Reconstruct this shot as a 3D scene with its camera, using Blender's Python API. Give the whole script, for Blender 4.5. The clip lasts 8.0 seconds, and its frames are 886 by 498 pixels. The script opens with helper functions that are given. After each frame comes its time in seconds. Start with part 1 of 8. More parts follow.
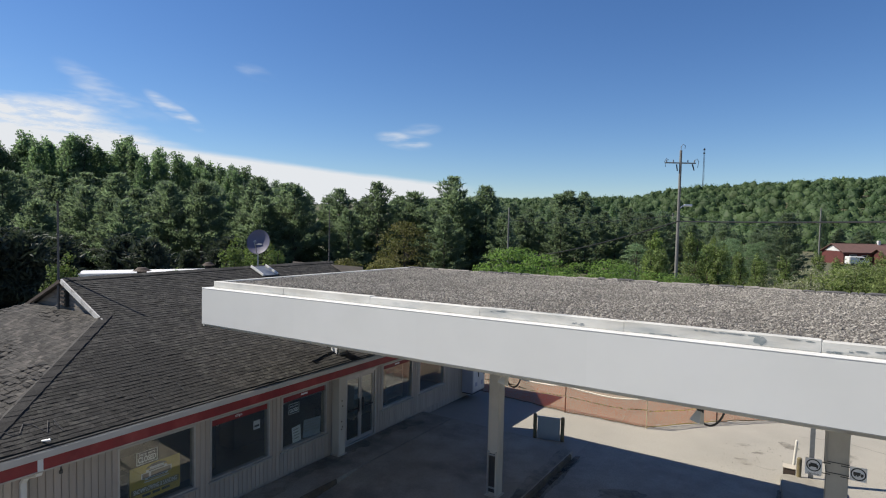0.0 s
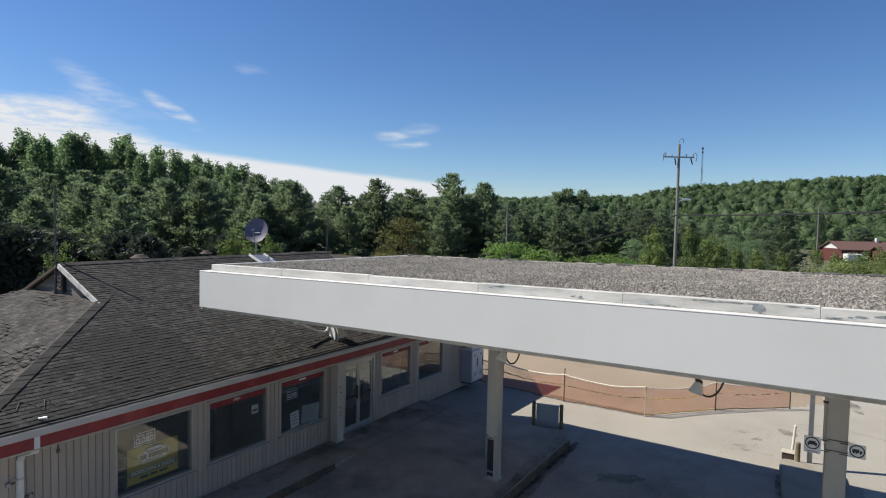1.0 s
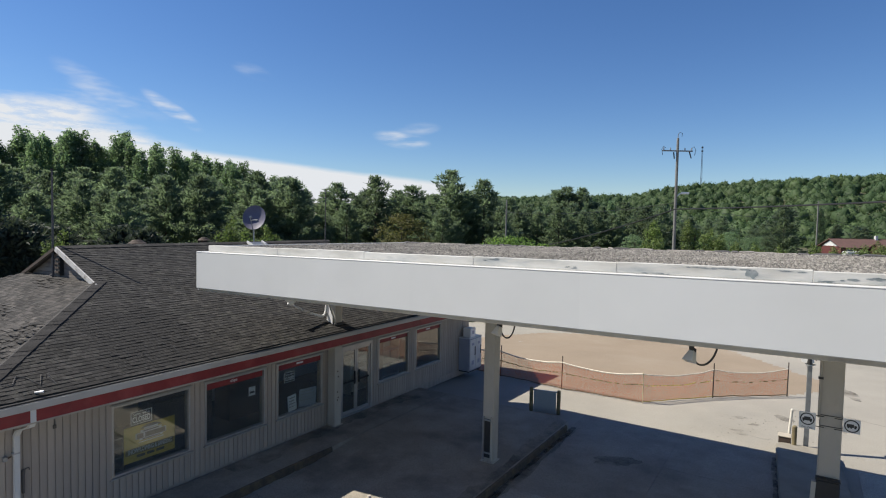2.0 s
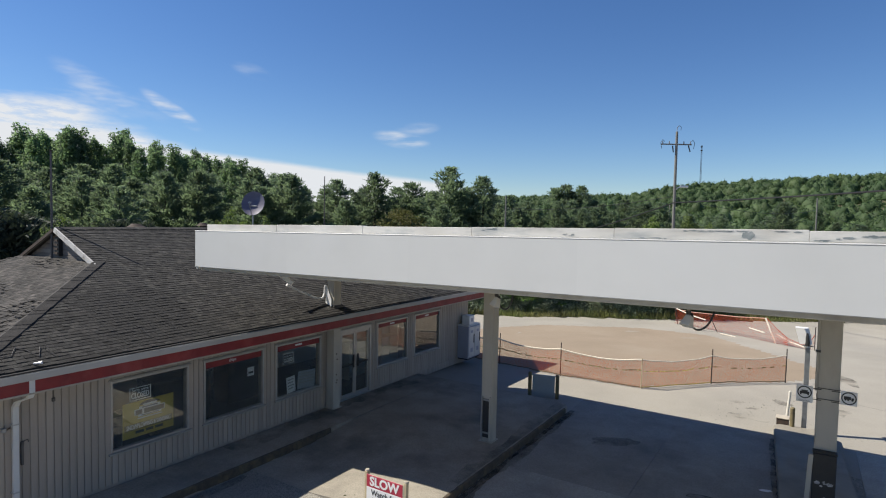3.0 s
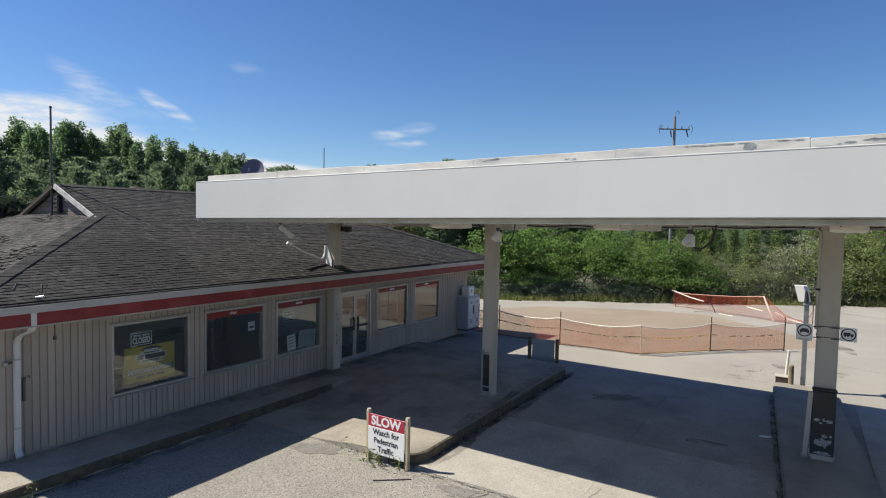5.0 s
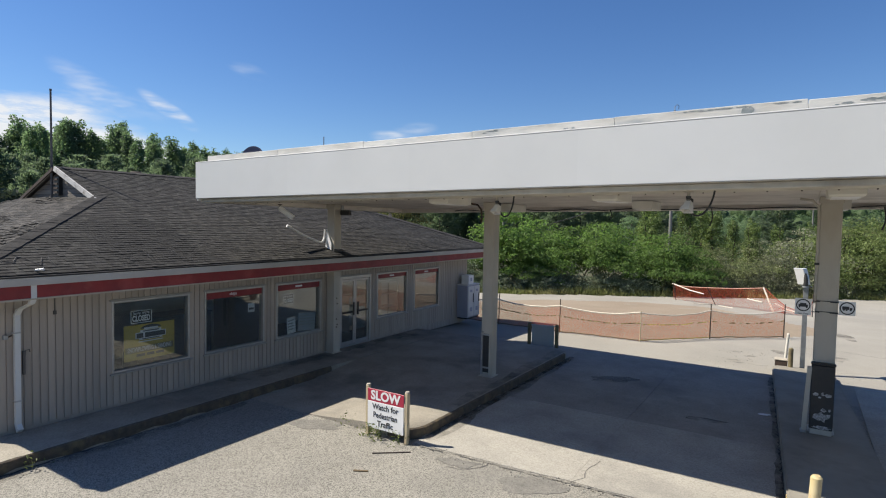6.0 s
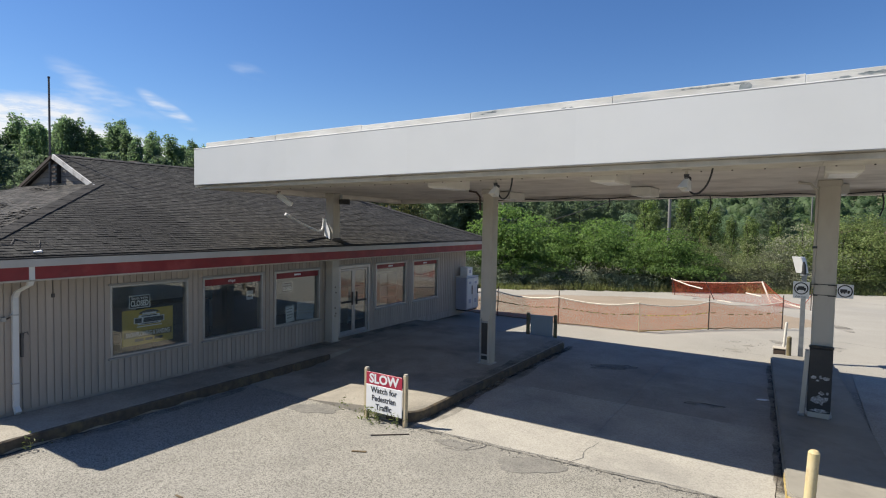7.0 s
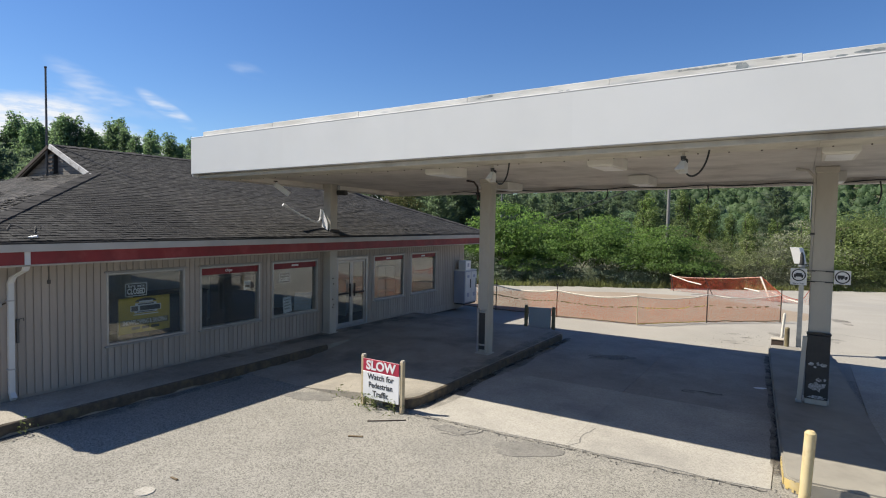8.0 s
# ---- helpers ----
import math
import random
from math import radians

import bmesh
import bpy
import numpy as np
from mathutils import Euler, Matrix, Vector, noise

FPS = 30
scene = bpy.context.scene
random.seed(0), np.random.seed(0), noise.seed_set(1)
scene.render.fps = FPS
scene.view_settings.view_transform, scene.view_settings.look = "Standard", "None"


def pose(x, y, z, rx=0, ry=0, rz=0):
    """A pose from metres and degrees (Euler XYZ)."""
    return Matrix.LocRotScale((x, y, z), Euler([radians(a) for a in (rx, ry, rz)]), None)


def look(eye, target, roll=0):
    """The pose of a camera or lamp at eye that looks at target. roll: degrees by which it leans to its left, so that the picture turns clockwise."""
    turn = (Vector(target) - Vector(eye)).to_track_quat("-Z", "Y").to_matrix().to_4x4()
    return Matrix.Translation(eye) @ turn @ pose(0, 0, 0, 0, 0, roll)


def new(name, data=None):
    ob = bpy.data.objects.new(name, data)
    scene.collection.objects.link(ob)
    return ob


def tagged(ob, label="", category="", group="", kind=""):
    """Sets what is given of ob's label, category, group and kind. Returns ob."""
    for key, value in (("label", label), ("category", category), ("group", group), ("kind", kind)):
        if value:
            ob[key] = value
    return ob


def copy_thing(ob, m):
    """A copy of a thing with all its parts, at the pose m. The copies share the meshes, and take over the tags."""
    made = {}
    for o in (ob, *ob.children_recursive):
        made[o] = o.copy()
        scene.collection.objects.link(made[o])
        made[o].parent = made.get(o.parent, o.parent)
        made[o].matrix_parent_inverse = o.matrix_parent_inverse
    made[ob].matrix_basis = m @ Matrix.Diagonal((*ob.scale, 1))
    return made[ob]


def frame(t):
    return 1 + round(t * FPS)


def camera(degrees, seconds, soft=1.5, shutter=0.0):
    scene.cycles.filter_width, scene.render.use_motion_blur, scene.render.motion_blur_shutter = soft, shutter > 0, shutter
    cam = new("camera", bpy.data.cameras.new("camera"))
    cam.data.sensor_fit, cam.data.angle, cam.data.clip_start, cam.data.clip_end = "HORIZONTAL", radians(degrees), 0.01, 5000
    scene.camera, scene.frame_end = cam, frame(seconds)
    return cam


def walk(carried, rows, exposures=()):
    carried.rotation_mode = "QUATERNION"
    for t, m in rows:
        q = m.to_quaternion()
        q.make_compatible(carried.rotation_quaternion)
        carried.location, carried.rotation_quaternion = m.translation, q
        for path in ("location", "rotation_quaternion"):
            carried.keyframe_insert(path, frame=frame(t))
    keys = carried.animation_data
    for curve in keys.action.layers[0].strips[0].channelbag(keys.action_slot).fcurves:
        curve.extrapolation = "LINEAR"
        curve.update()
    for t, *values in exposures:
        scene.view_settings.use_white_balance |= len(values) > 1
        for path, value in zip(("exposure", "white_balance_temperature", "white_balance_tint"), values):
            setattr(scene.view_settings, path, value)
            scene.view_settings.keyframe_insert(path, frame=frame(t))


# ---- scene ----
cam = camera(75.9, 8.0, soft=1.1)
PATH = [
    (0, (0.178, 0.245, 6.945), (-0.902, 1.926, 6.850), 1.3),
    (0.5, (0.165, 0.255, 6.765), (-0.913, 1.937, 6.669), 1.27),
    (1, (0.190, 0.262, 6.545), (-0.886, 1.945, 6.449), 1.22),
    (2.5, (0.318, 0.275, 5.890), (-0.757, 1.959, 5.792), 1.2),
    (3, (0.334, 0.252, 5.633), (-0.740, 1.937, 5.535), 1.2),
    (3.5, (0.337, 0.219, 5.354), (-0.735, 1.904, 5.255), 1.2),
    (4, (0.328, 0.190, 5.066), (-0.742, 1.877, 4.968), 1.2),
    (4.5, (0.325, 0.172, 4.782), (-0.742, 1.861, 4.683), 1.18),
    (6, (0.382, 0.142, 4.031), (-0.686, 1.831, 3.934), 1.1),
    (6.5, (0.394, 0.133, 3.868), (-0.671, 1.823, 3.769), 1.1),
    (7, (0.407, 0.137, 3.727), (-0.658, 1.827, 3.629), 1.1),
    (7.5, (0.420, 0.148, 3.601), (-0.642, 1.839, 3.502), 1.1),
    (8, (0.444, 0.170, 3.482), (-0.619, 1.861, 3.383), 1.1),
]
walk(cam, [(t, look(eye, target, roll)) for t, eye, target, roll in PATH],
     exposures=((0.0, 0.48), (3.5, 0.48), (4.5, 0.51), (6.5, 0.61), (8.0, 0.67)))

# ---- world, sun ----
SUN = Vector((-0.80, -0.345, 1.0)).normalized()          # towards the sun
SUN_ELEV = math.asin(SUN.z)
SUN_ROT = math.atan2(SUN.x, SUN.y)
world = bpy.data.worlds.new("sky")
scene.world = world
world.use_nodes = True
wn, wl = world.node_tree.nodes, world.node_tree.links
sky = wn.new("ShaderNodeTexSky")
sky.sky_type = "NISHITA"
sky.sun_disc = False
sky.sun_elevation = SUN_ELEV
sky.sun_rotation = SUN_ROT
sky.altitude = 300
sky.air_density, sky.dust_density, sky.ozone_density = 1.0, 0.12, 5.5
hsv = wn.new("ShaderNodeHueSaturation")
hsv.inputs["Hue"].default_value = 0.507
hsv.inputs["Saturation"].default_value = 1.15
wl.new(sky.outputs[0], hsv.inputs["Color"])
wl.new(hsv.outputs[0], wn["Background"].inputs[0])
wn["Background"].inputs[1].default_value = 0.080
sun = new("sun", bpy.data.lights.new("sun", "SUN"))
sun.data.energy, sun.data.angle, sun.data.color = 5.0, radians(0.55), (1.0, 0.94, 0.83)
sun.matrix_world = look(SUN * 60, (0, 0, 0))

CLOUD_GLOW = 0.60

# ---- materials ----


def ramp(nt, fac, stops):
    n = nt.nodes.new("ShaderNodeValToRGB")
    el = n.color_ramp.elements
    while len(el) < len(stops):
        el.new(0.5)
    for e, (p, c) in zip(el, stops):
        e.position = p
        e.color = (*c, 1) if not isinstance(c, (int, float)) else (c, c, c, 1)
    nt.links.new(fac, n.inputs[0])
    return n.outputs[0]


def tex_noise(nt, vec, scale, detail=4.0, rough=0.55):
    n = nt.nodes.new("ShaderNodeTexNoise")
    n.inputs["Scale"].default_value = scale
    n.inputs["Detail"].default_value = detail
    n.inputs["Roughness"].default_value = rough
    nt.links.new(vec, n.inputs["Vector"])
    return n.outputs["Fac"]


def cells(nt, vec, scale):
    """A random grey for each small stone."""
    n = nt.nodes.new("ShaderNodeTexVoronoi")
    n.inputs["Scale"].default_value = scale
    nt.links.new(vec, n.inputs["Vector"])
    s = nt.nodes.new("ShaderNodeSeparateColor")
    nt.links.new(n.outputs["Color"], s.inputs[0])
    return s.outputs[0]


def mix(nt, fac, a, b, kind="MIX"):
    n = nt.nodes.new("ShaderNodeMix")
    n.data_type, n.blend_type = "RGBA", kind
    for sock, v in ((n.inputs[0], fac), (n.inputs[6], a), (n.inputs[7], b)):
        if isinstance(v, (int, float)):
            sock.default_value = v
        elif isinstance(v, tuple):
            sock.default_value = (*v, 1)
        else:
            nt.links.new(v, sock)
    return n.outputs[2]


def mat(name, c1, c2=None, scale=4.0, rough=0.8, metal=0.0, bump=0.15, bscale=60.0, stain=None, sscale=0.6, samt=0.5,
        vary=0.0, island=0.0, stretch=(1, 1, 1), dist=0.01, fine=None):
    """A surface: two tones by a middle noise, fine speckle, a stain tone by a large noise, variation from piece to piece, fine relief."""
    m = bpy.data.materials.new(name)
    m.use_nodes = True
    nt = m.node_tree
    b = nt.nodes["Principled BSDF"]
    tc = nt.nodes.new("ShaderNodeTexCoord")
    mp = nt.nodes.new("ShaderNodeMapping")
    mp.inputs["Scale"].default_value = stretch
    nt.links.new(tc.outputs["Object"], mp.inputs["Vector"])
    v = mp.outputs[0]
    col = mix(nt, ramp(nt, tex_noise(nt, v, scale), [(0.32, 0.0), (0.68, 1.0)]), c1, c2 or tuple(0.8 * x for x in c1))
    if fine:
        h = fine[2] if len(fine) > 2 else 0.15
        f = ramp(nt, tex_noise(nt, v, fine[1], 2.0, 0.6), [(0.5 - h, 0.0), (0.5 + h, 1.0)])
        if len(fine) > 3:
            f = ramp(nt, cells(nt, v, fine[1]), [(0.0, 0.0), (h, 0.35), (1.0, 1.0)])
        col = mix(nt, f, col, mix(nt, 1.0, col, (fine[0],) * 3, "MULTIPLY"))
    if stain:
        s = ramp(nt, tex_noise(nt, v, sscale, 5.0, 0.6), [(0.5, 0.0), (0.7, 1.0)])
        k = nt.nodes.new("ShaderNodeMath")
        k.operation = "MULTIPLY"
        k.inputs[1].default_value = samt
        nt.links.new(s, k.inputs[0])
        col = mix(nt, k.outputs[0], col, stain)
    for amount, src in ((vary, ("ShaderNodeObjectInfo", "Random")), (island, ("ShaderNodeNewGeometry", "Random Per Island"))):
        if amount:
            o = nt.nodes.new(src[0])
            r = nt.nodes.new("ShaderNodeMapRange")
            r.inputs[3].default_value, r.inputs[4].default_value = 1 - amount, 1 + amount
            nt.links.new(o.outputs[src[1]], r.inputs[0])
            cmb = nt.nodes.new("ShaderNodeCombineColor")
            for i in range(3):
                nt.links.new(r.outputs[0], cmb.inputs[i])
            col = mix(nt, 1.0, col, cmb.outputs[0], "MULTIPLY")
    nt.links.new(col, b.inputs["Base Color"])
    rr = ramp(nt, tex_noise(nt, v, scale * 3, 3.0), [(0.3, max(0.05, rough - 0.08)), (0.7, min(1.0, rough + 0.08))])
    nt.links.new(rr, b.inputs["Roughness"])
    b.inputs["Metallic"].default_value = metal
    if bump:
        bp = nt.nodes.new("ShaderNodeBump")
        bp.inputs["Strength"].default_value = bump
        bp.inputs["Distance"].default_value = dist
        nt.links.new(tex_noise(nt, v, bscale, 4.0, 0.65), bp.inputs["Height"])
        nt.links.new(bp.outputs[0], b.inputs["Normal"])
    return m


def leaf_mat(name, c1, c2, vary=0.22, island=0.4, trans=0.38, scale=0.35):
    m = mat(name, c1, c2, scale=scale, rough=0.6, bump=0.0, vary=vary, island=island)
    nt = m.node_tree
    b = nt.nodes["Principled BSDF"]
    b.inputs["Specular IOR Level"].default_value = 0.25
    t = nt.nodes.new("ShaderNodeBsdfTranslucent")
    mx = nt.nodes.new("ShaderNodeMixShader")
    mx.inputs[0].default_value = trans
    col = b.inputs["Base Color"].links[0].from_socket
    nt.links.new(mix(nt, 1.0, col, (1.05, 1.15, 0.85), "MULTIPLY"), t.inputs[0])
    nt.links.new(b.outputs[0], mx.inputs[1])
    nt.links.new(t.outputs[0], mx.inputs[2])
    nt.links.new(mx.outputs[0], nt.nodes["Material Output"].inputs[0])
    return m


def glass_mat(name):
    m = bpy.data.materials.new(name)
    m.use_nodes = True
    nt = m.node_tree
    nt.nodes.remove(nt.nodes["Principled BSDF"])
    gl = nt.nodes.new("ShaderNodeBsdfGlossy")
    gl.inputs["Roughness"].default_value = 0.015
    tr = nt.nodes.new("ShaderNodeBsdfTransparent")
    tr.inputs[0].default_value = (0.88, 0.91, 0.90, 1)
    lw = nt.nodes.new("ShaderNodeLayerWeight")
    lw.inputs[0].default_value = 0.5
    pw = nt.nodes.new("ShaderNodeMath")
    pw.operation = "POWER"
    pw.inputs[1].default_value = 2.9
    nt.links.new(lw.outputs["Facing"], pw.inputs[0])
    fr = nt.nodes.new("ShaderNodeMapRange")
    fr.inputs[3].default_value, fr.inputs[4].default_value = 0.085, 0.95
    nt.links.new(pw.outputs[0], fr.inputs[0])
    mx = nt.nodes.new("ShaderNodeMixShader")
    nt.links.new(fr.outputs[0], mx.inputs[0])
    nt.links.new(tr.outputs[0], mx.inputs[1])
    nt.links.new(gl.outputs[0], mx.inputs[2])
    tc = nt.nodes.new("ShaderNodeTexCoord")
    df = nt.nodes.new("ShaderNodeBsdfDiffuse")
    df.inputs[0].default_value = (0.55, 0.54, 0.50, 1)
    dust = nt.nodes.new("ShaderNodeMixShader")
    nt.links.new(ramp(nt, tex_noise(nt, tc.outputs["Object"], 1.4, 5.0, 0.6), [(0.3, 0.02), (0.75, 0.07)]), dust.inputs[0])
    nt.links.new(mx.outputs[0], dust.inputs[1])
    nt.links.new(df.outputs[0], dust.inputs[2])
    nt.links.new(dust.outputs[0], nt.nodes["Material Output"].inputs[0])
    return m


def grime_mat(name, c1, c2, scale, lo, hi):
    """Patchy dirt that lets the paving show through."""
    m = mat(name, c1, c2, scale=5, rough=0.9, bump=0.2, bscale=60)
    nt = m.node_tree
    b = nt.nodes["Principled BSDF"]
    tc = nt.nodes.new("ShaderNodeTexCoord")
    tr = nt.nodes.new("ShaderNodeBsdfTransparent")
    mx = nt.nodes.new("ShaderNodeMixShader")
    nt.links.new(ramp(nt, tex_noise(nt, tc.outputs["Object"], scale, 6.0, 0.65), [(lo, 0.0), (hi, 0.85)]), mx.inputs[0])
    nt.links.new(tr.outputs[0], mx.inputs[1])
    nt.links.new(b.outputs[0], mx.inputs[2])
    nt.links.new(mx.outputs[0], nt.nodes["Material Output"].inputs[0])
    return m


M_GRIME = grime_mat("kerb_dirt", (0.0663, 0.053, 0.0406), (0.1014, 0.0819, 0.0624), 2.2, 0.34, 0.72)
M_FILM = grime_mat("dirt_and_shade_film", (0.1014, 0.0874, 0.0702), (0.1404, 0.1209, 0.0975), 1.0, 0.40, 0.80)
M_ASPHALT = mat("worn_asphalt", (0.3744, 0.3502, 0.2987), (0.3237, 0.3034, 0.259), scale=1.1, rough=0.92, bump=0.6, bscale=70, dist=0.01,
                stain=(0.1911, 0.181, 0.1622), sscale=0.45, samt=0.5, fine=(0.32, 66, 0.5, "stones"))
M_LOT = mat("pale_gravel_lot", (0.3627, 0.3354, 0.2847), (0.3042, 0.2824, 0.2395), scale=0.35, rough=0.95, bump=0.5, bscale=40, dist=0.02,
            stain=(0.234, 0.2223, 0.2028), sscale=0.16, samt=0.5, fine=(0.85, 30))
M_SAND = mat("damp_sand", (0.312, 0.2457, 0.1755), (0.2691, 0.2106, 0.1482), scale=0.4, rough=0.95, bump=0.5, bscale=25, dist=0.03,
             stain=(0.3588, 0.2964, 0.2223), sscale=0.2, samt=0.6, fine=(0.85, 40))
M_PAD = mat("stained_concrete", (0.432, 0.402, 0.345), (0.352, 0.328, 0.282), scale=1.1, rough=0.9, bump=0.3, bscale=80, dist=0.005,
            stain=(0.156, 0.1482, 0.1365), sscale=0.4, samt=0.7, vary=0.06, fine=(0.70, 55, 0.5, "stones"))
# darker copy of M_PAD, to deepen the canopy's shade on the inner slabs
M_PADSHADE = mat("shade_darkened_concrete", (0.35, 0.323, 0.275), (0.275, 0.255, 0.22), scale=1.1, rough=0.85, bump=0.3, bscale=80, dist=0.005,
               stain=(0.1248, 0.1186, 0.1108), sscale=0.5, samt=0.6, vary=0.06, fine=(0.72, 55, 0.5, "stones"))
M_ISLAND = mat("grey_island_concrete", (0.30, 0.275, 0.225), (0.225, 0.205, 0.17), scale=1.1, rough=0.9, bump=0.35, bscale=70, dist=0.006, stain=(0.13, 0.115, 0.095), sscale=1.2, samt=0.5)
M_SLAB = mat("sidewalk_concrete", (0.372, 0.335, 0.272), (0.278, 0.25, 0.204), scale=1.1, rough=0.9, bump=0.35, bscale=70, dist=0.006,
             stain=(0.1248, 0.1131, 0.0975), sscale=0.6, samt=0.75, vary=0.06, fine=(0.72, 55, 0.5, "stones"))
M_PATCH = mat("dark_asphalt_patch", (0.195, 0.1841, 0.1622), (0.2574, 0.2418, 0.2106), scale=4, rough=0.93, bump=0.5, bscale=60, dist=0.01, fine=(0.6, 55, 0.5, "stones"))
M_EARTH = mat("weedy_earth", (0.078, 0.0897, 0.039), (0.1092, 0.0936, 0.0585), scale=0.4, rough=0.95, bump=0.6, bscale=8, dist=0.1,
              stain=(0.0468, 0.0624, 0.0234), sscale=0.1, samt=0.7)
# paler than M_SHINGLE: the sun on the hip caps is put into the colour
M_CAP = mat("sunlit_worn_cap", (0.0585, 0.0538, 0.0491), (0.0406, 0.0367, 0.0335), scale=2.2, rough=0.95, bump=0.5, bscale=90, dist=0.005, island=0.25, fine=(0.6, 40, 0.15))
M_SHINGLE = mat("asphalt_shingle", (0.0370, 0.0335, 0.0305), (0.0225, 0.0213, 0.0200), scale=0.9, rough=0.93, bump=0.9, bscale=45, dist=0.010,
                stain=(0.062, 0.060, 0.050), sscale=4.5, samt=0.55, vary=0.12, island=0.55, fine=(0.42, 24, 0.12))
# worn hip-end shingles; the stronger sun on them is put into the paler tone
M_HIPSHINGLE = mat("sunlit_worn_shingle", (0.062, 0.055, 0.049), (0.036, 0.033, 0.030), scale=1.3, rough=0.94, bump=0.9, bscale=40, dist=0.012,
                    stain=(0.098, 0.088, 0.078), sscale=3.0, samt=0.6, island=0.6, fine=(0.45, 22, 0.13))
M_KERBDIRT = mat("rust_stained_kerb", (0.115, 0.088, 0.060), (0.070, 0.056, 0.042), scale=7, rough=0.9, bump=0.6, bscale=30, dist=0.02, stain=(0.23, 0.17, 0.08), sscale=4, samt=0.5)
M_DECK = mat("roof_deck", (0.039, 0.0359, 0.0335), (0.0312, 0.0289, 0.0273), scale=3, rough=0.95, bump=0.3)
M_SIDING = mat("taupe_painted_boards", (0.4, 0.342, 0.287), (0.33, 0.282, 0.236), scale=2.0, rough=0.72, bump=0.12, bscale=30,
               stain=(0.1794, 0.1677, 0.1482), sscale=1.3, samt=0.5, vary=0.08, stretch=(3, 3, 0.4))
M_TRIM = mat("taupe_trim", (0.34, 0.325, 0.295), (0.29, 0.275, 0.25), scale=3, rough=0.65, bump=0.08)
M_RED = mat("red_painted_trim", (0.24, 0.018, 0.022), (0.18, 0.016, 0.02), scale=2.5, rough=0.5, bump=0.06, stain=(0.42, 0.10, 0.09), sscale=2, samt=0.3)
M_WHITE = mat("white_painted_metal", (0.6364, 0.6321, 0.6149), (0.5676, 0.5633, 0.5461), scale=1.6, rough=0.45, bump=0.04, stain=(0.473, 0.4558, 0.4214), sscale=1.4, samt=0.35)
M_GUTTER = mat("grey_white_gutter", (0.45, 0.44, 0.425), (0.38, 0.37, 0.355), scale=1.6, rough=0.5, bump=0.05, stain=(0.3268, 0.3096, 0.2838), sscale=1.2, samt=0.4)
M_FASCIA = mat("white_fascia_sheet", (0.617, 0.613, 0.589), (0.583, 0.579, 0.555), scale=0.7, rough=0.45, bump=0.03, bscale=6, dist=0.01,
               stain=(0.6192, 0.6149, 0.602), sscale=0.8, samt=0.4, vary=0.015)
M_PARAPET = mat("weathered_parapet_paint", (0.5848, 0.5719, 0.5332), (0.4472, 0.43, 0.387), scale=2.2, rough=0.7, bump=0.15, bscale=30,
                stain=(0.258, 0.2838, 0.2924), sscale=1.9, samt=0.7, stretch=(0.6, 1, 2.2), vary=0.05)
M_MARK = mat("water_mark", (0.1248, 0.156, 0.1638), (0.2652, 0.2808, 0.2769), scale=9, rough=0.8, bump=0.1)
M_STICKER = mat("torn_paper", (0.4836, 0.4836, 0.468), (0.1248, 0.1248, 0.1248), scale=24, rough=0.7, bump=0.1)
M_CREAMSTRIP = mat("dirty_cream_strip", (0.473, 0.4214, 0.344), (0.3612, 0.3182, 0.258), scale=3, rough=0.7, bump=0.08)
M_BORDER = mat("grimy_soffit_border", (0.58, 0.54, 0.44), (0.46, 0.43, 0.35), scale=2.2, rough=0.6, bump=0.06, stain=(0.24, 0.20, 0.15), sscale=1.7, samt=0.65)
M_LOWTRIM = mat("grimy_grey_trim", (0.5, 0.475, 0.42), (0.4, 0.38, 0.335), scale=2.6, rough=0.65, bump=0.08, stain=(0.19, 0.16, 0.125), sscale=1.5, samt=0.5)
M_TAR = mat("tar_edge", (0.055, 0.052, 0.05), (0.11, 0.104, 0.1), scale=3, rough=0.85, bump=0.5, bscale=12)
M_GRAVEL = mat("roof_gravel", (0.262, 0.243, 0.212), (0.186, 0.172, 0.15), scale=0.8, rough=0.95, bump=0.3, bscale=90, island=0.6)
M_FLASHING = mat("pale_flashing", (0.3, 0.275, 0.24), (0.19, 0.17, 0.15), scale=6, rough=0.8, bump=0.3, bscale=20, stain=(0.09, 0.08, 0.07), sscale=5, samt=0.7)
M_GRAVELBED = mat("gravel_bed", (0.156, 0.1365, 0.1209), (0.0936, 0.0819, 0.0741), scale=22, rough=0.97, bump=1.0, bscale=45, dist=0.03)
M_CREAMBOX = mat("cream_enamel", (0.66, 0.63, 0.56), (0.58, 0.55, 0.49), scale=2, rough=0.5, bump=0.03, stain=(0.6, 0.56, 0.48), sscale=2, samt=0.4)
M_SOFFIT = mat("soffit_panel", (0.63, 0.585, 0.52), (0.535, 0.49, 0.435), scale=1.6, rough=0.6, bump=0.05, vary=0.05,
               stain=(0.30, 0.26, 0.22), sscale=0.9, samt=0.6)
M_COLUMN = mat("painted_steel_column", (0.47, 0.43, 0.36), (0.40, 0.366, 0.305), scale=1.4, rough=0.55, bump=0.06, stain=(0.36, 0.31, 0.25),
               sscale=2.2, samt=0.6, stretch=(1, 1, 0.4))
M_BLACK = mat("black_plastic", (0.02, 0.02, 0.021), (0.03, 0.029, 0.028), scale=5, rough=0.5, bump=0.05)
M_CABLE = mat("cable_rubber", (0.015, 0.015, 0.015), (0.02, 0.02, 0.02), rough=0.6, bump=0)
M_ALU = mat("aluminium_frame", (0.46, 0.45, 0.43), (0.38, 0.37, 0.355), scale=4, rough=0.4, metal=0.6, bump=0.03)
M_STEEL = mat("galvanised_steel", (0.36, 0.37, 0.37), (0.28, 0.285, 0.29), scale=6, rough=0.45, metal=0.7, bump=0.05)
